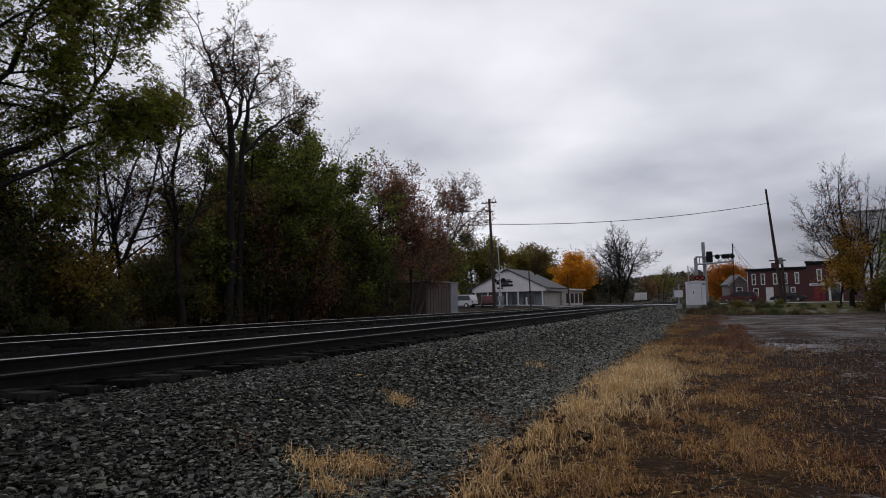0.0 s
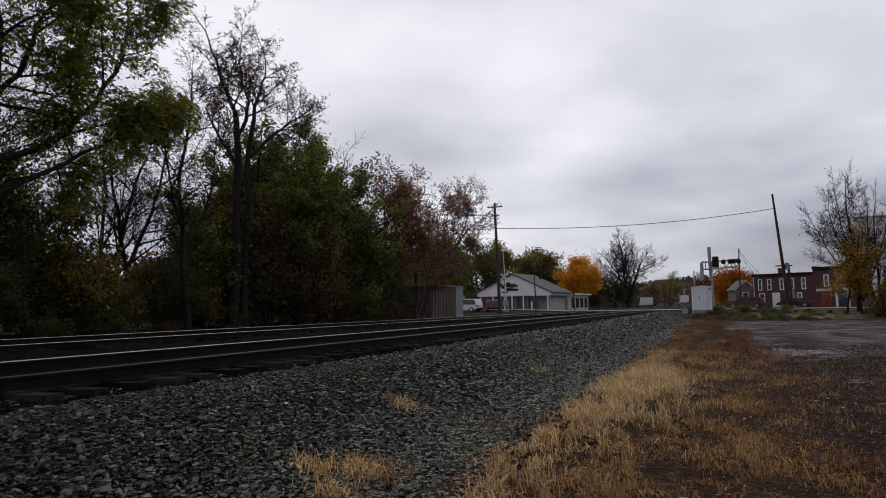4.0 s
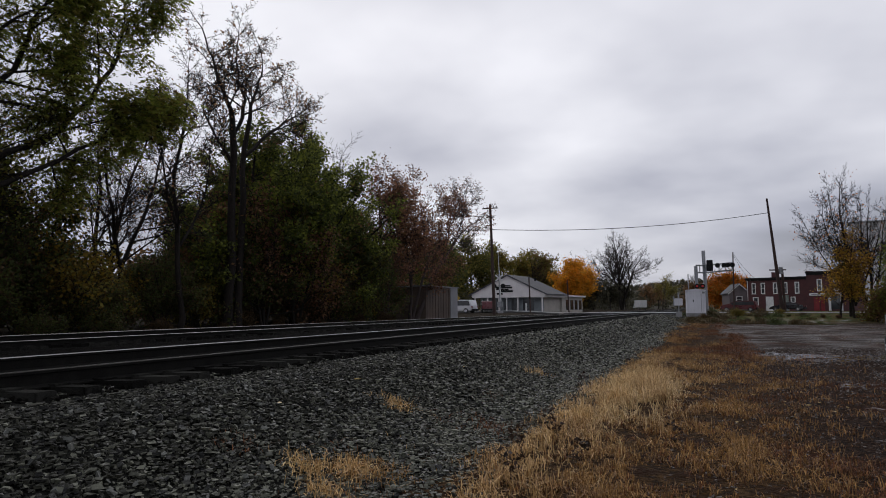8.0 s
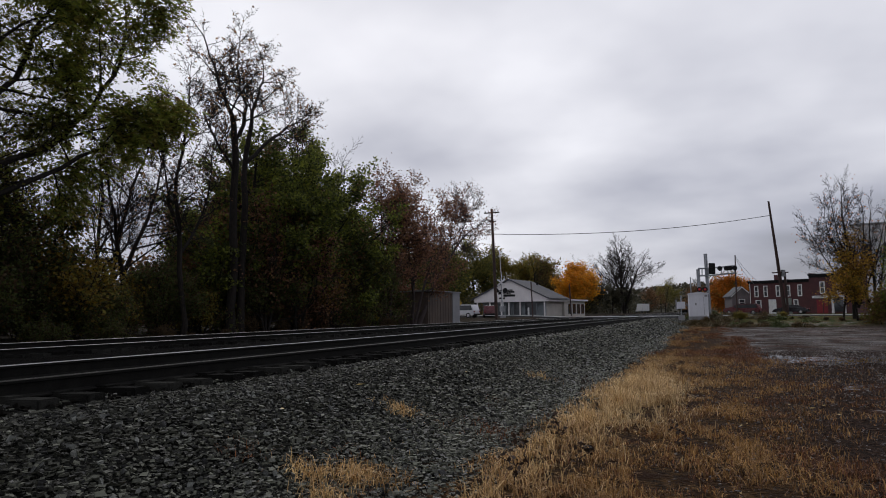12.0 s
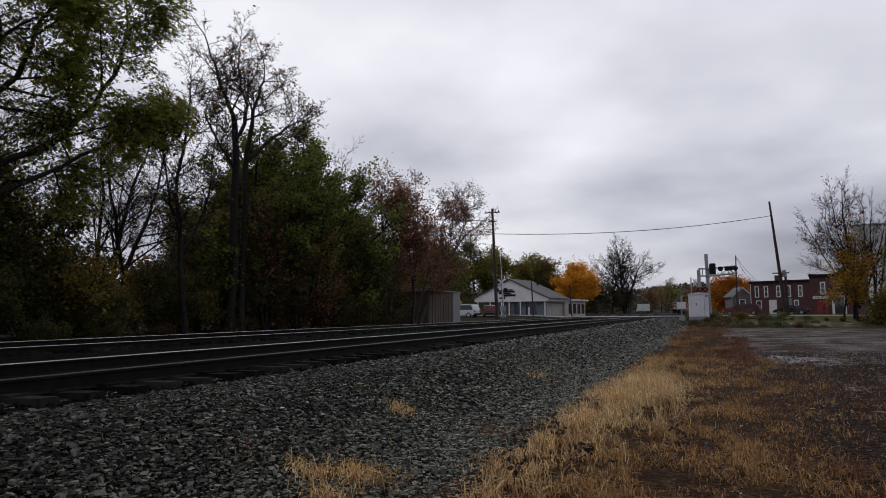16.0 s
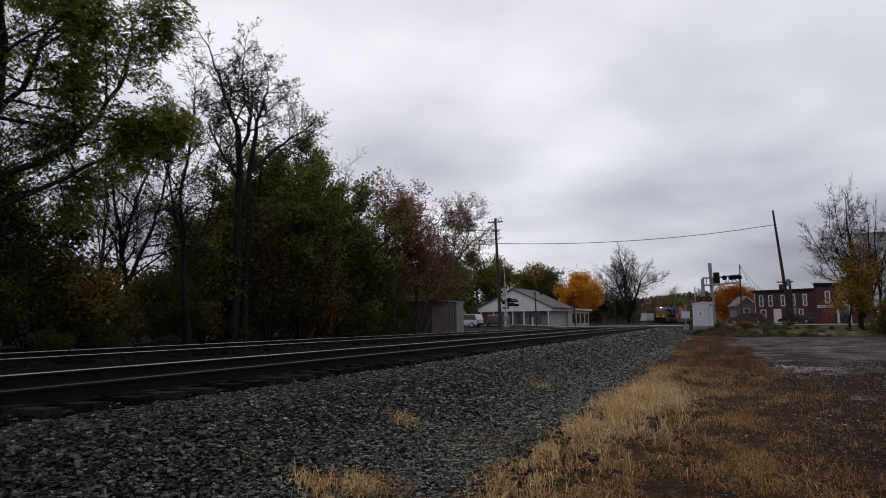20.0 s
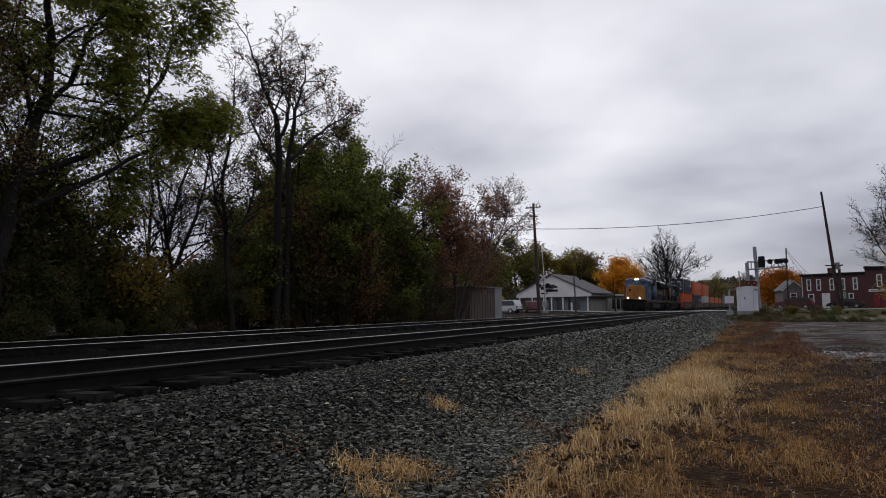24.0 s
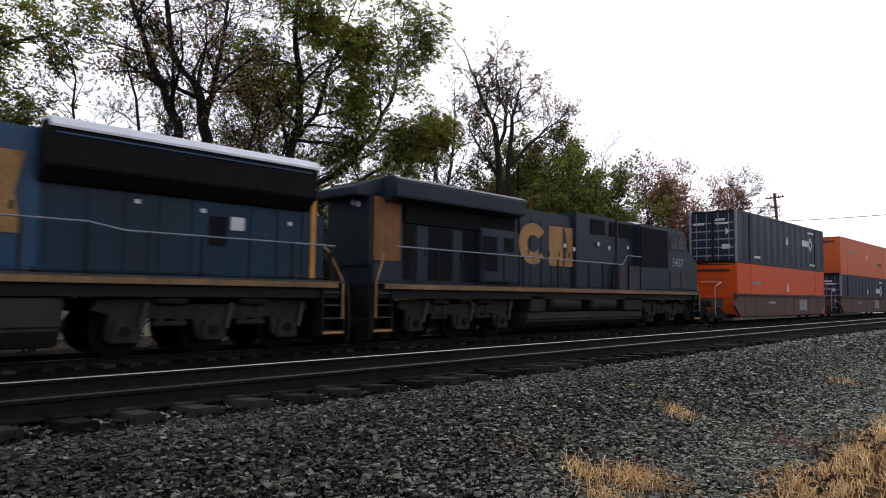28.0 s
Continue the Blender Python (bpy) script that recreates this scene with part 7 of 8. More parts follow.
def container(label, mat, length=16.15, marks="bars", ribbed=True, group="containers on the train"):
    """Origin under the front end, at its floor. Ribbed sides, corner posts, door end forward."""
    t = thing("shipping_container", label, "container", group=group)
    W, H = 1.29, 2.88
    # ribbed side sheets with the roof, floor and ends
    n = int(length / 0.28)
    ys, xs = [], []
    for k in range(n + 1):
        y = 0.12 + (length - 0.24) * k / n
        ys.append(y)
        xs.append(W - (0.035 if ribbed and (k // 2) % 2 else 0.006))
    bm = bmesh.new()
    rows = []
    for sx in (1, -1):
        lo = [bm.verts.new((sx * a, y, 0.16)) for a, y in zip(xs, ys)]
        hi = [bm.verts.new((sx * a, y, H - 0.14)) for a, y in zip(xs, ys)]
        for k in range(n):
            bm.faces.new((lo[k], lo[k + 1], hi[k + 1], hi[k]) if sx > 0 else (lo[k + 1], lo[k], hi[k], hi[k + 1]))
    part("side_panel", bm, mat, t)
    part("roof", box(-W + 0.02, W - 0.02, 0.06, length - 0.06, H - 0.05, H - 0.01), mat, t)
    part("floor", box(-W + 0.02, W - 0.02, 0.06, length - 0.06, 0.02, 0.1), M["black"], t)
    part("rear_end", box(-W + 0.03, W - 0.03, length - 0.06, length - 0.02, 0.1, H - 0.08), mat, t)
    for sx in (1, -1):
        a, b = sorted((sx * (W - 0.06), sx * (W + 0.005)))
        part("top_rail", box(a, b, 0.1, length - 0.1, H - 0.15, H, 0.01), mat, t)
        part("bottom_rail", box(a, b, 0.1, length - 0.1, 0, 0.17, 0.01), mat, t)
        posts = (0.0, length - 0.12) if length < 13 else (0.0, 1.95, length - 2.07, length - 0.12)
        for y in posts:
            a, b = sorted((sx * (W - 0.1), sx * (W + 0.012)))
            part("post", box(a, b, y, y + 0.12, 0, H, 0.01), M["mark_grey"] if y == 0 and mat is M["box_black"] else mat, t)
    # the end with its ribs or its doors
    if mat is M["box_black"]:
        for x0, x1 in ((-W + 0.1, -0.02), (0.02, W - 0.1)):
            d = part("door", box(x0, x1, 0.02, 0.06, 0.12, H - 0.12, 0.01), mat, t)
            for k in range(5):
                part("door_rib", box(x0 + 0.06, x1 - 0.06, 0.0, 0.02, 0.35 + k * 0.45, 0.42 + k * 0.45), M["mark_grey"], d)
            for xx in (x0 + 0.3, x1 - 0.3):
                part("lock_rod", tube([(xx, -0.02, 0.1), (xx, -0.02, H - 0.1)], 0.018, 6), M["steel"], d)
        part("marking_bar", box(-1.05, -0.45, -0.012, -0.004, 2.1, 2.22), M["mark_white"], t, "white writing bar")
        part("marking_bar", box(0.15, 0.7, -0.012, -0.004, 2.3, 2.42), M["mark_white"], t, "white writing bar")
        part("marking_bar", box(0.2, 0.9, -0.012, -0.004, 2.1, 2.2), M["mark_white"], t, "white writing bar")
        part("marking_diamond", prism([(0.72, 1.9), (0.95, 1.7), (0.72, 1.5)], "y", -0.012, -0.004), M["mark_white"], t, "white triangle mark")
        part("placard", box(0.5, 0.95, -0.012, -0.004, 0.75, 1.0), M["mark_white"], t, "white placard")
    else:
        e = part("front_end", box(-W + 0.05, W - 0.05, 0.03, 0.08, 0.1, H - 0.1), mat, t)
        for k in range(7):
            part("end_rib", box(-W + 0.12, W - 0.12, 0.0, 0.035, 0.25 + k * 0.36, 0.4 + k * 0.36, 0.015), mat, e)
        part("marking_bar", box(-0.9, 0.9, -0.012, -0.004, 2.42, 2.56), M["mark_dark"], t, "dark writing bar")
    # side marks: plain bars and a diamond
    dk = M["mark_white"] if mat in (M["box_black"], M["box_green"]) else M["mark_dark"]
    xm = W + 0.002
    if mat is M["box_black"]:
        part("logo_bar", flat_on_side([(length * 0.70, 1.55), (length * 0.78, 1.55), (length * 0.78, 1.95), (length * 0.70, 1.95)], xm), dk, t, "white writing bar")
        c = (length * 0.81, 1.72)
        part("logo_diamond", flat_on_side([(c[0] - 0.5, c[1]), (c[0], c[1] - 0.5), (c[0] + 0.5, c[1]), (c[0], c[1] + 0.5), (c[0], c[1] + 0.28), (c[0] + 0.28, c[1]), (c[0], c[1] - 0.28), (c[0] - 0.28, c[1]), (c[0], c[1] + 0.28), (c[0], c[1] + 0.5)], xm), dk, t, "white open diamond mark")
        part("marking_bar", box(W, xm + 0.006, length * 0.78, length * 0.86, 2.45, 2.56), dk, t)
        part("marking_bar", box(W, xm + 0.006, length * 0.16, length * 0.22, 0.35, 0.47), dk, t)
        part("marking_bar", box(W, xm + 0.006, length * 0.8, length * 0.87, 0.3, 0.42), dk, t)
    else:
        part("marking_bar", box(W, xm + 0.006, length * 0.76, length * 0.85, 1.0, 1.28), dk, t)
        part("marking_bar", box(W, xm + 0.006, length * 0.14, length * 0.22, 1.75, 1.95), M["mark_grey"], t)
    part("side_tag", flat_on_side([(length * 0.5, 1.5), (length * 0.505, 1.72), (length * 0.515, 1.95), (length * 0.525, 1.72), (length * 0.525, 1.5), (length * 0.515, 1.38)], xm), M["mark_white"], t)
    return t


def well_car(pitch=20.6):
    """One unit of an articulated well car; origin at its front end, rail level."""
    t = thing("well_car", "brown articulated well car carrying containers", "rail car", group="well cars")
    y0, y1 = 3.0, pitch - 1.0
    for sx in (1, -1):
        a, b = sorted((sx * 1.30, sx * 1.42))
        side = [(y0, 0.95), (y0 + 0.4, 1.55), (y1 - 0.4, 1.55), (y1, 0.95), (y1 - 0.9, 0.34), (y0 + 0.9, 0.34)]
        part("side_sill", prism(side, "x", a, b, 0.02), M["well"], t)
        a, b = sorted((sx * 1.30, sx * 1.5))
        part("top_chord", box(a, b, y0, y1, 1.5, 1.6, 0.01), M["well"], t)
        for yy in np.arange(y0 + 1.4, y1 - 1.0, 1.65):
            a, b = sorted((sx * 1.42, sx * 1.432))
            part("side_rib", box(a, b, yy, yy + 0.05, 0.4, 1.5), M["well"], t)
        if sx > 0:
            part("stencil_patch", box(1.424, 1.43, y0 + 10.8, y0 + 12.3, 0.62, 1.3), M["mark_grey"], t, "faded grey painted patch")
            part("stencil_bar", box(1.424, 1.43, y0 + 5.2, y0 + 6.4, 1.05, 1.18), M["mark_grey"], t)
    part("well_floor", box(-1.3, 1.3, y0, y1, 0.30, 0.36), M["truck"], t)
    for a, b in ((0.2, 3.1), (y1 - 0.1, pitch - 0.1)):
        part("end_platform", box(-0.75, 0.75, a, b, 0.95, 1.2, 0.03), M["truck"], t)
        part("end_bulkhead", box(-1.36, 1.36, (a + b) / 2 - 0.06, (a + b) / 2 + 0.06, 0.85, 1.35, 0.02), M["well"], t)
    part("end_railing", tube([(1.45, 0.4, 0.5), (1.45, 0.4, 1.9), (1.45, 1.2, 2.15), (0.4, 1.2, 2.15)], 0.025, 6), M["steel"], t)
    tr = new("truck")
    tr.parent = t
    for sx in (-1, 1):
        a, b = sorted((sx * 0.98, sx * 1.12))
        part("truck_frame", prism([(0.2, 0.5), (0.7, 0.62), (1.1, 0.78), (1.9, 0.78), (2.3, 0.62), (2.8, 0.5), (2.7, 0.36), (1.9, 0.3), (1.1, 0.3), (0.3, 0.36)], "x", a, b, 0.015), M["truck"], tr)
    for yy in (0.6, 2.4):
        wheelset(tr, yy, 0.46)
    return t


M["windscreen"] = surface("windscreen_glass", (0.50, 0.52, 0.57), (0.38, 0.40, 0.44), rough=0.14, scale=0.8, spec=1.0, metal=1.0)
M["glass_cab"] = surface("cab_glass", (0.05, 0.055, 0.06), (0.03, 0.033, 0.036), rough=0.12, scale=0.8, spec=1.0)
RAIL_Z, MID_X = 0.952, -14.981
FLEET = []


def couple(ob, s, z=0.0):
    """s: metres from the train's nose back to the thing's own front."""
    FLEET.append((ob, s, z))


couple(lead_locomotive(), 0.0)
couple(rear_facing_locomotive(), 21.75)
FIRST = 44.25
LOADS = [("orange", "box_black"), ("box_black", "orange_b"), ("box_white", "orange_b"), ("orange_b", None), ("orange_b", None), ("orange", None),
         ("box_green", None), ("box_tan", None), ("box_green", None), ("orange_b", None), ("box_black", None), ("box_tan", None)]
WORDS = {"orange": "bright orange smooth-sided shipping container riding in a well car", "box_black": "blue-black ribbed shipping container with white marks on the train",
         "orange_b": "faded orange shipping container riding on the train", "box_white": "white shipping container riding in a well car",
         "box_green": "dull green shipping container riding in a well car", "box_tan": "tan shipping container riding in a well car"}
car_model = well_car()
box_model = {}
for k, (low, high) in enumerate(LOADS):
    s = FIRST + 20.6 * k
    couple(car_model if k == 0 else copy_thing(car_model, pose(0, 0, 0)), s)
    for kind, z in ((low, 0.37), (high, 3.27)):
        if kind is None:
            continue
        if kind not in box_model:
            box_model[kind] = container(WORDS[kind], M[kind], ribbed=kind in ("box_black", "box_green", "box_white"))
            ob = box_model[kind]
        else:
            ob = copy_thing(box_model[kind], pose(0, 0, 0))
        couple(ob, s + 3.75, z)


# where the train's nose is, by the second: it comes on steadily and slows a little
NOSE = [(t, 90.7 + 26.2 * (24 - t)) for t in range(0, 24, 3)] + [(24, 90.7), (25, 64.55), (26, 38.6), (27, 13.3), (27.5, 0.95), (28, -11.3)]


def train_rows(s, z):
    rows = []
    for t, nose in NOSE:
        y = nose + s
        x = MID_X + float(drift(y))
        turn = math.degrees(math.atan2(float(drift(y - 8) - drift(y + 8)), 16.0))
        rows.append((t, pose(x, y, RAIL_Z, 0, 2.6, turn) @ Matrix.Translation((0, 0, z))))
    return rows


# ---- loose ballast, dry grass and litter ----
# a broken stone: eight corners, six split facets that share no corners; each facet's own tint varies the stone and
# paints in light contrast
corner = np.array([(x, y, z) for x in (-1, 1) for y in (-1, 1) for z in (-1, 1)], float)
sides = np.array([(0, 1, 3, 2), (4, 6, 7, 5), (0, 4, 5, 1), (2, 3, 7, 6), (0, 2, 6, 4), (1, 5, 7, 3)])
chip_f = np.array([(q, q + 1, q + 2) if h == 0 else (q, q + 2, q + 3) for q in range(0, 24, 4) for h in (0, 1)])


def stones_np(pts, sizes, seed):
    """Angular broken stones at the points."""
    rng = np.random.default_rng(seed)
    n = len(pts)
    v = (corner[None] * rng.uniform(0.5, 1.12, (n, 8, 3)))[:, sides.ravel()]
    k = v.shape[1]
    v = v * rng.uniform(0.55, 1.35, (n, 1, 3)) * (1.2, 0.8, 0.46)
    a = rng.uniform(0, 2 * np.pi, n)
    b = rng.normal(0, 0.55, n)
    ca, sa, cb, sb = np.cos(a), np.sin(a), np.cos(b), np.sin(b)
    x, y, z = v[..., 0], v[..., 1], v[..., 2]
    y, z = y * cb[:, None] - z * sb[:, None], y * sb[:, None] + z * cb[:, None]
    x, y = x * ca[:, None] - y * sa[:, None], x * sa[:, None] + y * ca[:, None]
    v = np.stack([x, y, z], -1) * np.asarray(sizes)[:, None, None] + np.asarray(pts)[:, None, :]
    f = (chip_f[None] + (np.arange(n) * k)[:, None, None]).reshape(-1, 3)
    return v.reshape(-1, 3), f


def ballast_field(x0, x1, y0, y1, density, size, seed):
    rng = np.random.default_rng(seed)
    n = int((x1 - x0) * (y1 - y0) * density)
    p = np.stack([rng.uniform(x0, x1, n), rng.uniform(y0, y1, n)], 1)
    # keep clear of the ties' tops and thin out at the foot of the bank
    foot = -2.55 + 0.45 * np.clip((p[:, 1] - 9) / 5, 0, 1) + 0.25 * np.sin(p[:, 1] * 0.23) + rng.normal(0, 0.22, n)
    keep = p[:, 0] < foot
    p = p[keep]
    s = rng.uniform(0.6, 1.25, len(p)) * size
    z = gz(p[:, 0], p[:, 1]) + s * rng.uniform(-0.5, 1.0, len(p))
    return np.column_stack([p, z]), s


STONE = []
for x0, x1, y0, y1, dens, size, seed in [(-5.7, -1.5, 0.2, 9.0, 1500, 0.0212, 1), (-5.7, -1.5, 9.0, 18.0, 850, 0.026, 2), (-5.7, -1.8, 18.0, 34.0, 230, 0.038, 3), (-5.7, -1.8, 34.0, 60.0, 60, 0.058, 4), (-5.7, -1.6, 60.0, 85.0, 26, 0.085, 6),
                                         (-5.7, -1.6, -5.0, 0.2, 420, 0.030, 5)]:
    p, s = ballast_field(x0, x1, y0, y1, dens, size, seed)
    STONE.append(stones_np(p, s, seed))
# between the ties and the rails of the near track
p = np.stack([np.random.default_rng(8).uniform(-8.6, -5.55, 5200), np.random.default_rng(9).uniform(-3, 32, 5200)], 1)
STONE.append(stones_np(np.column_stack([p, np.full(len(p), 0.79)]), np.random.default_rng(7).uniform(0.02, 0.035, len(p)), 10))
TRACK_STONE = STONE.pop()
# the cribs between the tie ends are filled up to the foot of the rail
rng = np.random.default_rng(14)
p = np.stack([rng.uniform(-6.24, -5.62, 9000), rng.uniform(0.5, 30, 9000)], 1)
gap = np.abs((p[:, 1] + 44.8 + 0.265) % 0.53 - 0.265)
p = p[gap > rng.uniform(0.125, 0.17, len(p))]
CRIB_STONE = stones_np(np.column_stack([p, 0.766 + rng.uniform(-0.015, 0.022, len(p)) - 0.035 * (p[:, 0] > -5.8)]), rng.uniform(0.016, 0.026, len(p)), 15)
bed = thing("ballast", "bank of dark wet broken-stone ballast", "ballast", kind="structure")
off = 0
vv, ff = [], []
for v, f in STONE:
    vv.append(v)
    ff.append(f + off)
    off += len(v)
vv, ff = np.concatenate(vv), np.concatenate(ff)
# lens falloff put into stone colour: more dark stones towards the rails, fewer far off
each = 24
cx = vv.reshape(-1, each, 3)[:, :, 0].mean(1)
cy = vv.reshape(-1, each, 3)[:, :, 1].mean(1)
darkened = np.random.default_rng(12).random(len(cx)) < np.clip((-2.7 - cx) / 1.9, 0.0, 1.0) * np.interp(cy, [9, 20], [0.9, 0.3])
for nm, mask, mt in (("stones", ~darkened, M["stone"]), ("dusty_stones", darkened, M["stone_falloff"])):
    sv = vv.reshape(-1, each, 3)[mask].reshape(-1, 3)
    mesh_np(nm, sv, (chip_f[None] + (np.arange(mask.sum()) * each)[:, None, None]).reshape(-1, 3), mt, bed, kind="stuff")
mesh_np("track_stones", *TRACK_STONE, M["stone_track"], bed, kind="stuff")
mesh_np("crib_stones", *CRIB_STONE, M["stone"], bed, kind="stuff")
# single stones nearest the camera
stone_meshes = []
for k in range(6):
    v, f = stones_np(np.zeros((1, 3)), [0.027], 300 + k)
    me = bpy.data.meshes.new("ballast_stone")
    me.from_pydata(v.tolist(), [], f.tolist())
    me.materials.append(M["stone_single"])
    stone_meshes.append(me)
rng = np.random.default_rng(31)
for k in range(280):
    x, y = rng.uniform(-5.0, -2.8), rng.uniform(2.4, 7.5)
    ob = new("ballast_stone", stone_meshes[k % 6])
    ob.parent = bed
    ob.matrix_basis = pose(x, y, float(gz(x, y)) + 0.022, rng.uniform(0, 360), rng.uniform(0, 360), rng.uniform(0, 360))


def blades_np(p, heights, seed, width=0.006, bend=0.55):
    """Thin bent grass blades, each of two quads."""
    rng = np.random.default_rng(seed)
    n = len(p)
    a = rng.uniform(0, 2 * np.pi, n)
    d = np.stack([np.cos(a), np.sin(a), np.zeros(n)], 1)
    b = a + rng.uniform(0.8, 2.2, n)
    w = np.stack([np.cos(b), np.sin(b), np.zeros(n)], 1) * (width * rng.uniform(0.6, 1.5, (n, 1)))
    h = np.asarray(heights)[:, None]
    k = rng.uniform(0.05, bend, (n, 1)) ** 1.3
    k = np.where(rng.random((n, 1)) < 0.22, k + 0.8, k)
    up = np.array([0, 0, 1.0])
    m = p + up * h * 0.55 + d * h * k * 0.35
    t = p + up * h * (1 - k * 0.4) + d * h * k
    v = np.stack([p - w, p + w, m + w * 0.8, m - w * 0.8, t + w * 0.25, t - w * 0.25], 1).reshape(-1, 3)
    i = (np.arange(n) * 6)[:, None]
    f = np.concatenate([i + [0, 1, 2, 3], i + [3, 2, 4, 5]], 0)
    return v, f


def grass(name, label, spots, mat, seed, width=0.0036, bend=1.25):
    """spots: (x, y, radius, blades, height)"""
    rng = np.random.default_rng(seed)
    ps, hs = [], []
    for x, y, r, n, h in spots:
        lush = max(0.0, 0.45 + 1.3 * noise.noise(Vector((x * 2.9, y * 1.7, seed * 0.1))))
        n = int(n * (0.08 + 3.0 * lush ** 1.4))
        h = h * (0.65 + 0.6 * lush)
        q = rng.normal(0, 0.5, (n, 2)) * r + (x, y)
        ps.append(np.column_stack([q, gz(q[:, 0], q[:, 1]) - 0.01]))
        hs.append(h * rng.uniform(0.35, 1.15, n))
    v, f = blades_np(np.concatenate(ps), np.concatenate(hs), seed, width, bend)
    ob = mesh_np(name, v, f, mat)
    return tagged(ob, label, "grass", kind="stuff")


rng = np.random.default_rng(41)
tall, short, red = [], [], []


def verge():
    """Single blades over the near verge: tall and pale in one clump and along the ballast, short and reddish elsewhere, thinning towards the lot."""
    out = {"straw": [], "straw_pale": [], "straw_short": [], "straw_red": []}
    rr = random.Random(141)
    for k in range(370000):
        y = 2.6 + 21.4 * rr.random() ** 1.35 if k < 330000 else rr.uniform(-3.0, 2.6)
        e = float(np.interp(y, EDGE_Y, EDGE_X))
        x = e - 0.35 + rr.random() * (4.2 + 0.1 * y)
        d = x - e
        n1, n2 = noise.noise((x * 1.5, y * 0.9, 3.1)), noise.noise((x * 6.5, y * 4.2, 7.7))
        clump = math.exp(-((x + 1.25 + 0.02 * (y - 13)) / 0.62) ** 2 - ((y - 13.2) / 2.9) ** 2)
        strip = math.exp(-((d - 0.35) / 0.5) ** 2) * (1.0 if y < 16 else 0.8)
        cover = float(np.interp(d, (-0.35, 0.0, 0.9, 2.2, 3.4, 5.0), (0.0, 0.5, 0.8, 0.52, 0.16, 0.02))) + 0.9 * clump
        if rr.random() > cover * min(1.0, max(0.0, 0.42 + 0.9 * n1 + 0.95 * n2)):
            continue
        lush = 0.65 + 0.6 * n1 + 0.5 * n2
        pick = rr.random()
        if pick < clump * 0.8:
            key, h = "straw_pale", 0.2 + 0.32 * clump
        elif pick < clump * 0.8 + strip * 0.62 + (0.3 if y > 15 and d < 2.4 else 0.0):
            key, h = "straw", 0.11 + 0.1 * strip + 0.12 * clump
        elif pick < 0.62 + 0.5 * n1 + (0.25 if y > 14 and d < 1.6 else 0.0):
            key, h = "straw_short", 0.11 + 0.05 * (y > 15)
        else:
            key, h = "straw_red", 0.085
        out[key].append((x, y, h * max(0.35, lush) * rr.uniform(0.5, 1.25)))
    for key, words in (("straw", "straw-coloured dry stalks along the ballast"), ("straw_pale", "pale tall tangled clump of dry grass"), ("straw_short", "short ochre dry grass on the verge"), ("straw_red", "reddish-brown wilted grass on the verge")):
        q = np.array(out[key])
        p = np.column_stack([q[:, :2], gz(q[:, 0], q[:, 1]) - 0.01])
        v, f = blades_np(p, q[:, 2], 142 + len(key), 0.0038, 1.2)
        tagged(mesh_np("dry_grass", v, f, M[key]), words, "grass", kind="stuff")


EDGE_Y, EDGE_X = [2, 5, 7, 10, 15, 20, 35, 60], [-1.75, -2.2, -2.1, -2.15, -1.95, -1.9, -2.0, -2.1]
verge()
# farther off, low tufts with bare ground between them
for y in np.concatenate([np.arange(22, 40, 0.5), np.arange(40, 74, 1.1)]):
    for j in range(7):
        x = rng.uniform(-2.1, 1.6)
        if noise.noise(Vector((x * 0.9, y * 0.35, 3.3))) < 0.02:
            continue
        (red if rng.random() < 0.25 + 0.25 * (x + 2) else short).append((x, y + rng.normal(0, 0.4), 0.45, int(rng.uniform(40, 110)), rng.uniform(0.1, 0.24)))
# small tufts on the ballast
for x, y, n, h in ((-2.98, 5.25, 70, 0.14), (-2.95, 5.4, 80, 0.15), (-3.2, 5.0, 80, 0.14), (-2.75, 4.3, 120, 0.16), (-3.6, 7.6, 70, 0.13), (-3.65, 7.75, 40, 0.1), (-3.0, 6.45, 70, 0.12), (-3.3, 14.0, 160, 0.3), (-3.45, 13.6, 100, 0.24), (-2.9, 4.75, 60, 0.12)):
    tall.append((x, y, 0.2, n * 2, h))
    short.append((x + 0.1, y + 0.2, 0.3, n, h * 0.6))
# thin reddish growth among the stones at the foot of the bank
for k in range(150):
    x, y = rng.uniform(-4.0, -2.3), rng.uniform(3.6, 10.5)
    if noise.noise(Vector((x * 0.9, y * 0.7, 5.1))) > 0.0:
        red.append((x, y, 0.22, int(rng.uniform(8, 26)), rng.uniform(0.04, 0.085)))
grass("dry_grass", "small tufts of dry grass on the ballast", tall, M["straw"], 42)
grass("dry_grass", "low ochre tufts along the lot", short, M["straw_short"], 43)
grass("dry_grass", "low reddish-brown tufts along the lot", red, M["straw_red"], 44)
# sparse wilted growth creeping out over the lot
creep = []
for k in range(420):
    x, y = rng.uniform(0.5, 3.4), 4.0 + 22 * rng.random() ** 1.4
    if noise.noise(Vector((x * 0.7, y * 0.35, 9))) > 0.06 * (x - 2):
        creep.append((x, y, 0.3, int(rng.uniform(15, 45)), rng.uniform(0.03, 0.09)))
grass("wilted_grass", "flat reddish wilted growth over the muddy lot", creep, M["straw_red"], 46)
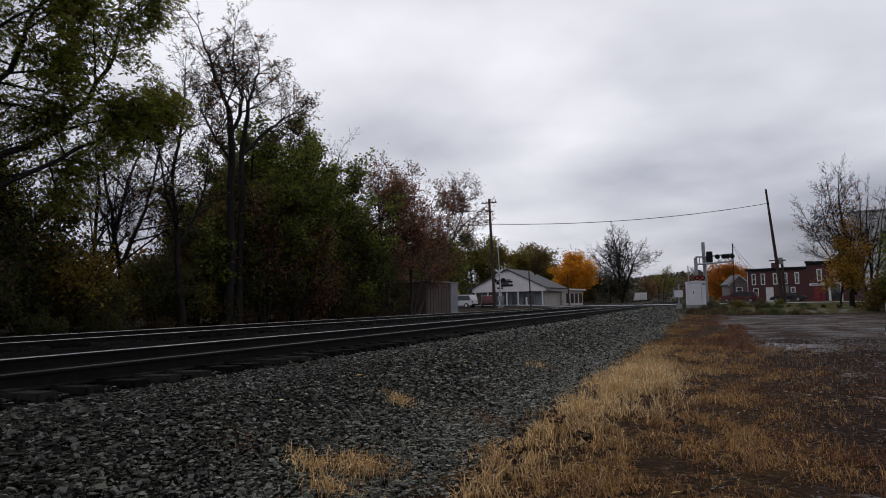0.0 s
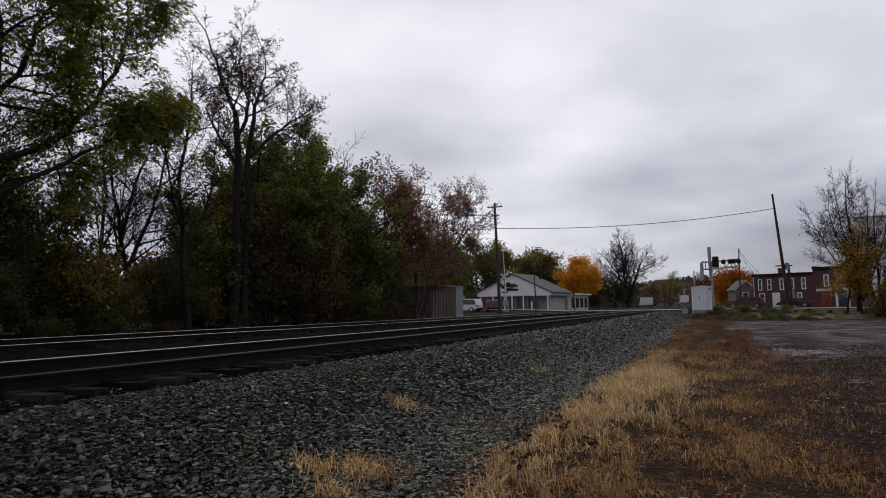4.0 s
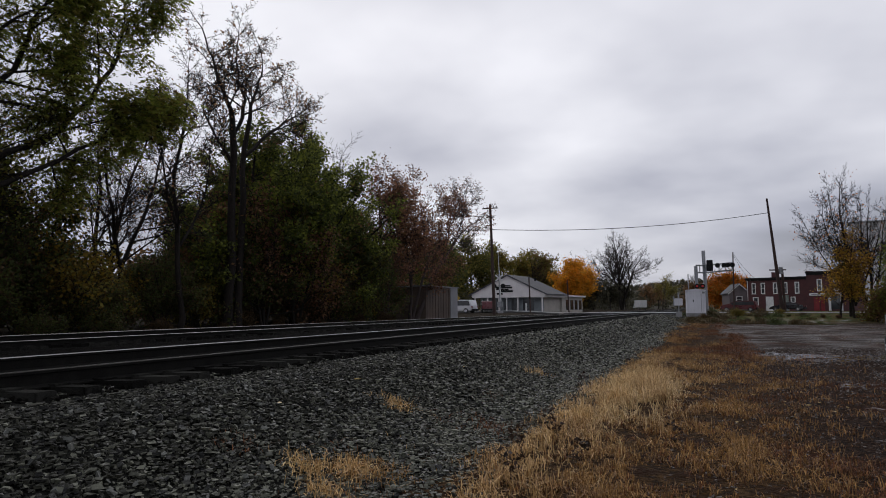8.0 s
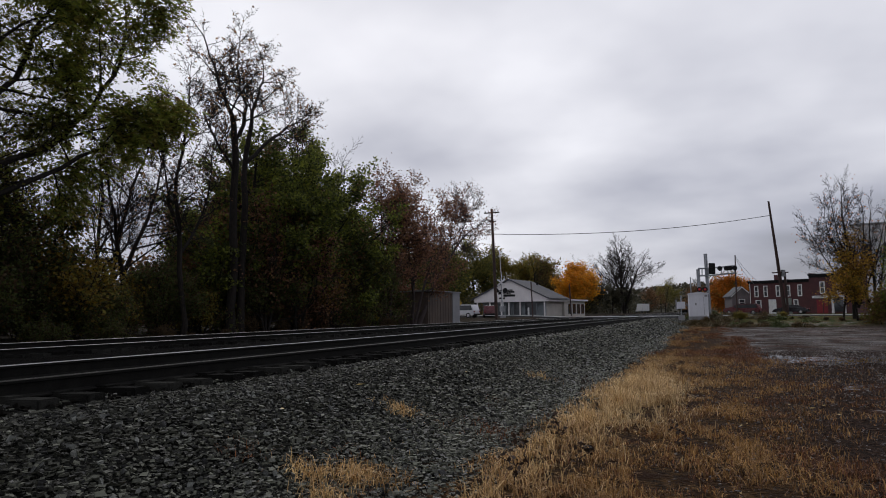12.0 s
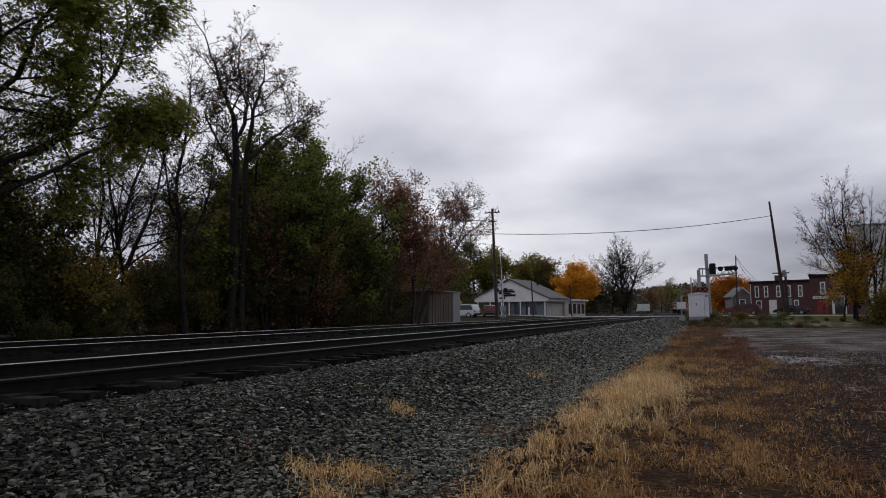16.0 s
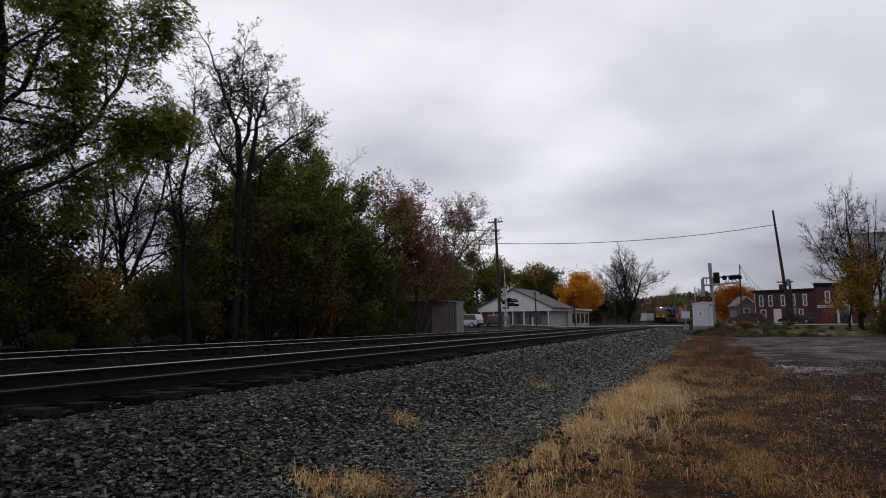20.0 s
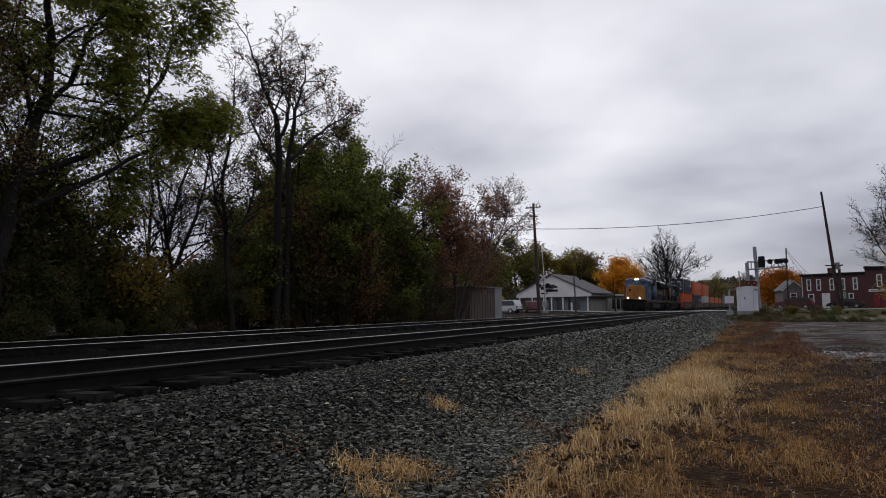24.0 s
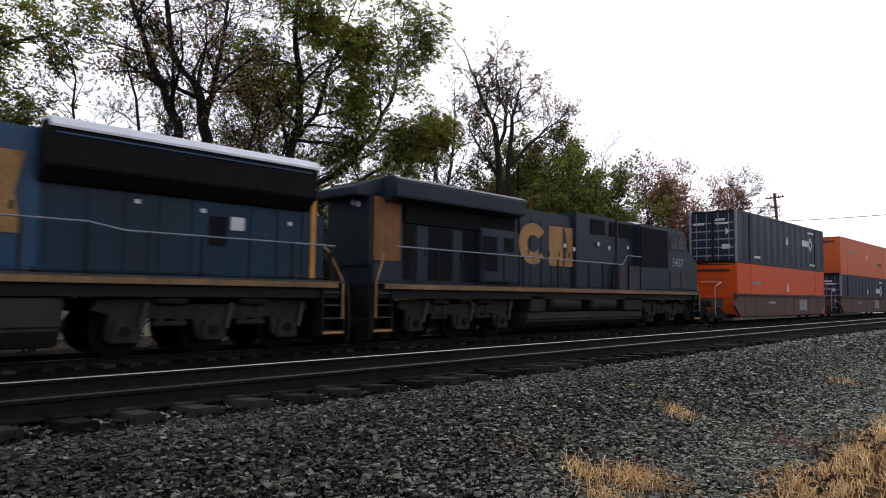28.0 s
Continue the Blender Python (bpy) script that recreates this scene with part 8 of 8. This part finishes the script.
# rank mounds before the crossing, brown ones and green ones
mounds = {"weed": [], "weed_green": []}
for k in range(95):
    x, y = rng.uniform(-2.6, 10.5), rng.uniform(70, 92)
    mat = "weed_green" if x > 6.2 and rng.random() < 0.7 or rng.random() < 0.08 else "weed"
    h, r = rng.uniform(0.15, 0.35) if x > 7.5 else rng.uniform(0.2, 0.75), rng.uniform(0.5, 1.3)
    for j in range(int(9 * r)):
        q = rng.normal(0, 0.5, 2) * r
        mounds[mat].append((x + q[0], y + q[1] * 1.6, 0.35, 60, h * max(0.3, 1 - (q @ q) / (r * r))))
grass("weeds", "rank brown weeds before the crossing", mounds["weed"], M["weed"], 45, width=0.016)
grass("weeds", "low green weeds before the crossing", mounds["weed_green"], M["weed_green"], 47, width=0.016)


for x, y, k, q in ((-0.9, 76, 5, 0.55), (0.5, 77.5, 2, 0.42), (1.6, 75.5, 5, 0.6), (2.8, 78, 2, 0.4), (3.9, 76.5, 5, 0.62), (5.0, 78.5, 0, 0.36), (6.0, 76.5, 5, 0.5), (6.9, 78, 0, 0.3), (8.3, 81.5, 0, 0.28), (9.8, 82.5, 5, 0.4), (11.4, 80.5, 5, 0.55), (12.8, 80, 2, 0.45), (14.5, 80, 5, 0.6), (7.6, 83, 1, 0.3), (-1.8, 73.5, 5, 0.4), (3.2, 81, 1, 0.4)):
    ob = copy_thing(shrubs[k], pose(x, y, float(gz(x, y)) - 0.05, 0, 0, rng.uniform(0, 360)))
    ob.matrix_basis = ob.matrix_basis @ Matrix.Diagonal((q * 1.3, q * 1.3, q, 1))
    tagged(ob, "low brown and green brush before the crossing", "shrub", "brush before the crossing")


def dead_weed(x, y, h, seed):
    """A dark dried stalk with short side shoots and shrivelled leaves."""
    r = random.Random(seed)
    t = thing("dead_weed", "dark brown dried weed stalk standing in the grass", "weed", (x, y, float(gz(x, y)) - 0.02), r.uniform(0, 360), "dead weeds")
    pts = [Vector((r.gauss(0, 0.012) * k, r.gauss(0, 0.012) * k, h * k / 5)) for k in range(6)]
    part("stem", tube(pts, [0.008, 0.007, 0.006, 0.005, 0.004, 0.003], 6), M["dead_stalk"], t)
    tips = []
    for k in range(7):
        p = pts[1 + k % 4].lerp(pts[2 + k % 4], r.random())
        d = Vector((r.gauss(0, 1), r.gauss(0, 1), 0.6)).normalized() * h * r.uniform(0.12, 0.28)
        part("shoot", tube([p, p + d * 0.6, p + d + Vector((0, 0, 0.02))], [0.004, 0.003, 0.002], 5), M["dead_stalk"], t)
        tips.append(p + d)
    v, f = leaves_np(tips, 4, 0.02, 0.06, seed * 9)
    mesh_np("shrivelled_leaves", v, f, M["dead_stalk"], t, kind="stuff")


M["dead_stalk"] = surface("dead_stalk", (0.075, 0.042, 0.024), (0.022, 0.013, 0.009), scale=6, rough=0.8)
for x, y, h, sd in ((-2.3, 13.3, 0.3, 1), (-1.78, 6.75, 0.4, 2), (-1.7, 6.0, 0.36, 3), (-1.25, 7.0, 0.3, 4), (-0.4, 8.5, 0.25, 5), (-1.7, 8.1, 0.35, 6)):
    dead_weed(x, y, h, sd)


def leaf_litter():
    me_list = []
    for k in range(3):
        v, f = leaves_np([(0, 0, 0)], 1, 0.0, 0.11, 500 + k, 0)
        v = v * (1, 1, 0.25)
        me = bpy.data.meshes.new("fallen_leaf")
        me.from_pydata(v.tolist(), [], f.tolist())
        me.materials.append(M["litter"])
        me_list.append(me)
    rng = np.random.default_rng(61)
    spots = [(-4.13, 5.87, 0.05)] + [(rng.uniform(-0.4, 2.8), rng.uniform(5.5, 16), 0.02) for _ in range(26)] + [(rng.uniform(-4.8, -2.6), rng.uniform(4, 12), 0.04) for _ in range(8)]
    for k, (x, y, dz) in enumerate(spots):
        ob = new("fallen_leaf", me_list[k % 3])
        ob.matrix_basis = pose(x, y, float(gz(x, y)) + dz, 0, 0, rng.uniform(0, 360))
        tagged(ob, "pale yellow fallen leaf lying on wet ground", "leaf", "fallen leaves")


leaf_litter()

# grit and pebbles over the lot
rng = np.random.default_rng(81)
n = 12000
q = np.stack([rng.uniform(-0.6, 8.5, n), 3.6 + rng.uniform(0, 1, n) ** 1.6 * 26], 1)
s = rng.uniform(0.005, 0.014, n) * (0.8 + q[:, 1] / 18)
v, f = stones_np(np.column_stack([q, gz(q[:, 0], q[:, 1]) + s * 0.2]), s, 82)
tagged(mesh_np("lot_gravel", v, f, M["grit"]), "wet loose gravel strewn over the muddy lot", "gravel", kind="stuff")


def motions():
    """The train runs steadily along the far track, from out of sight to past the camera."""
    for ob, s, z in FLEET:
        walk(ob, train_rows(s, z))


motions()
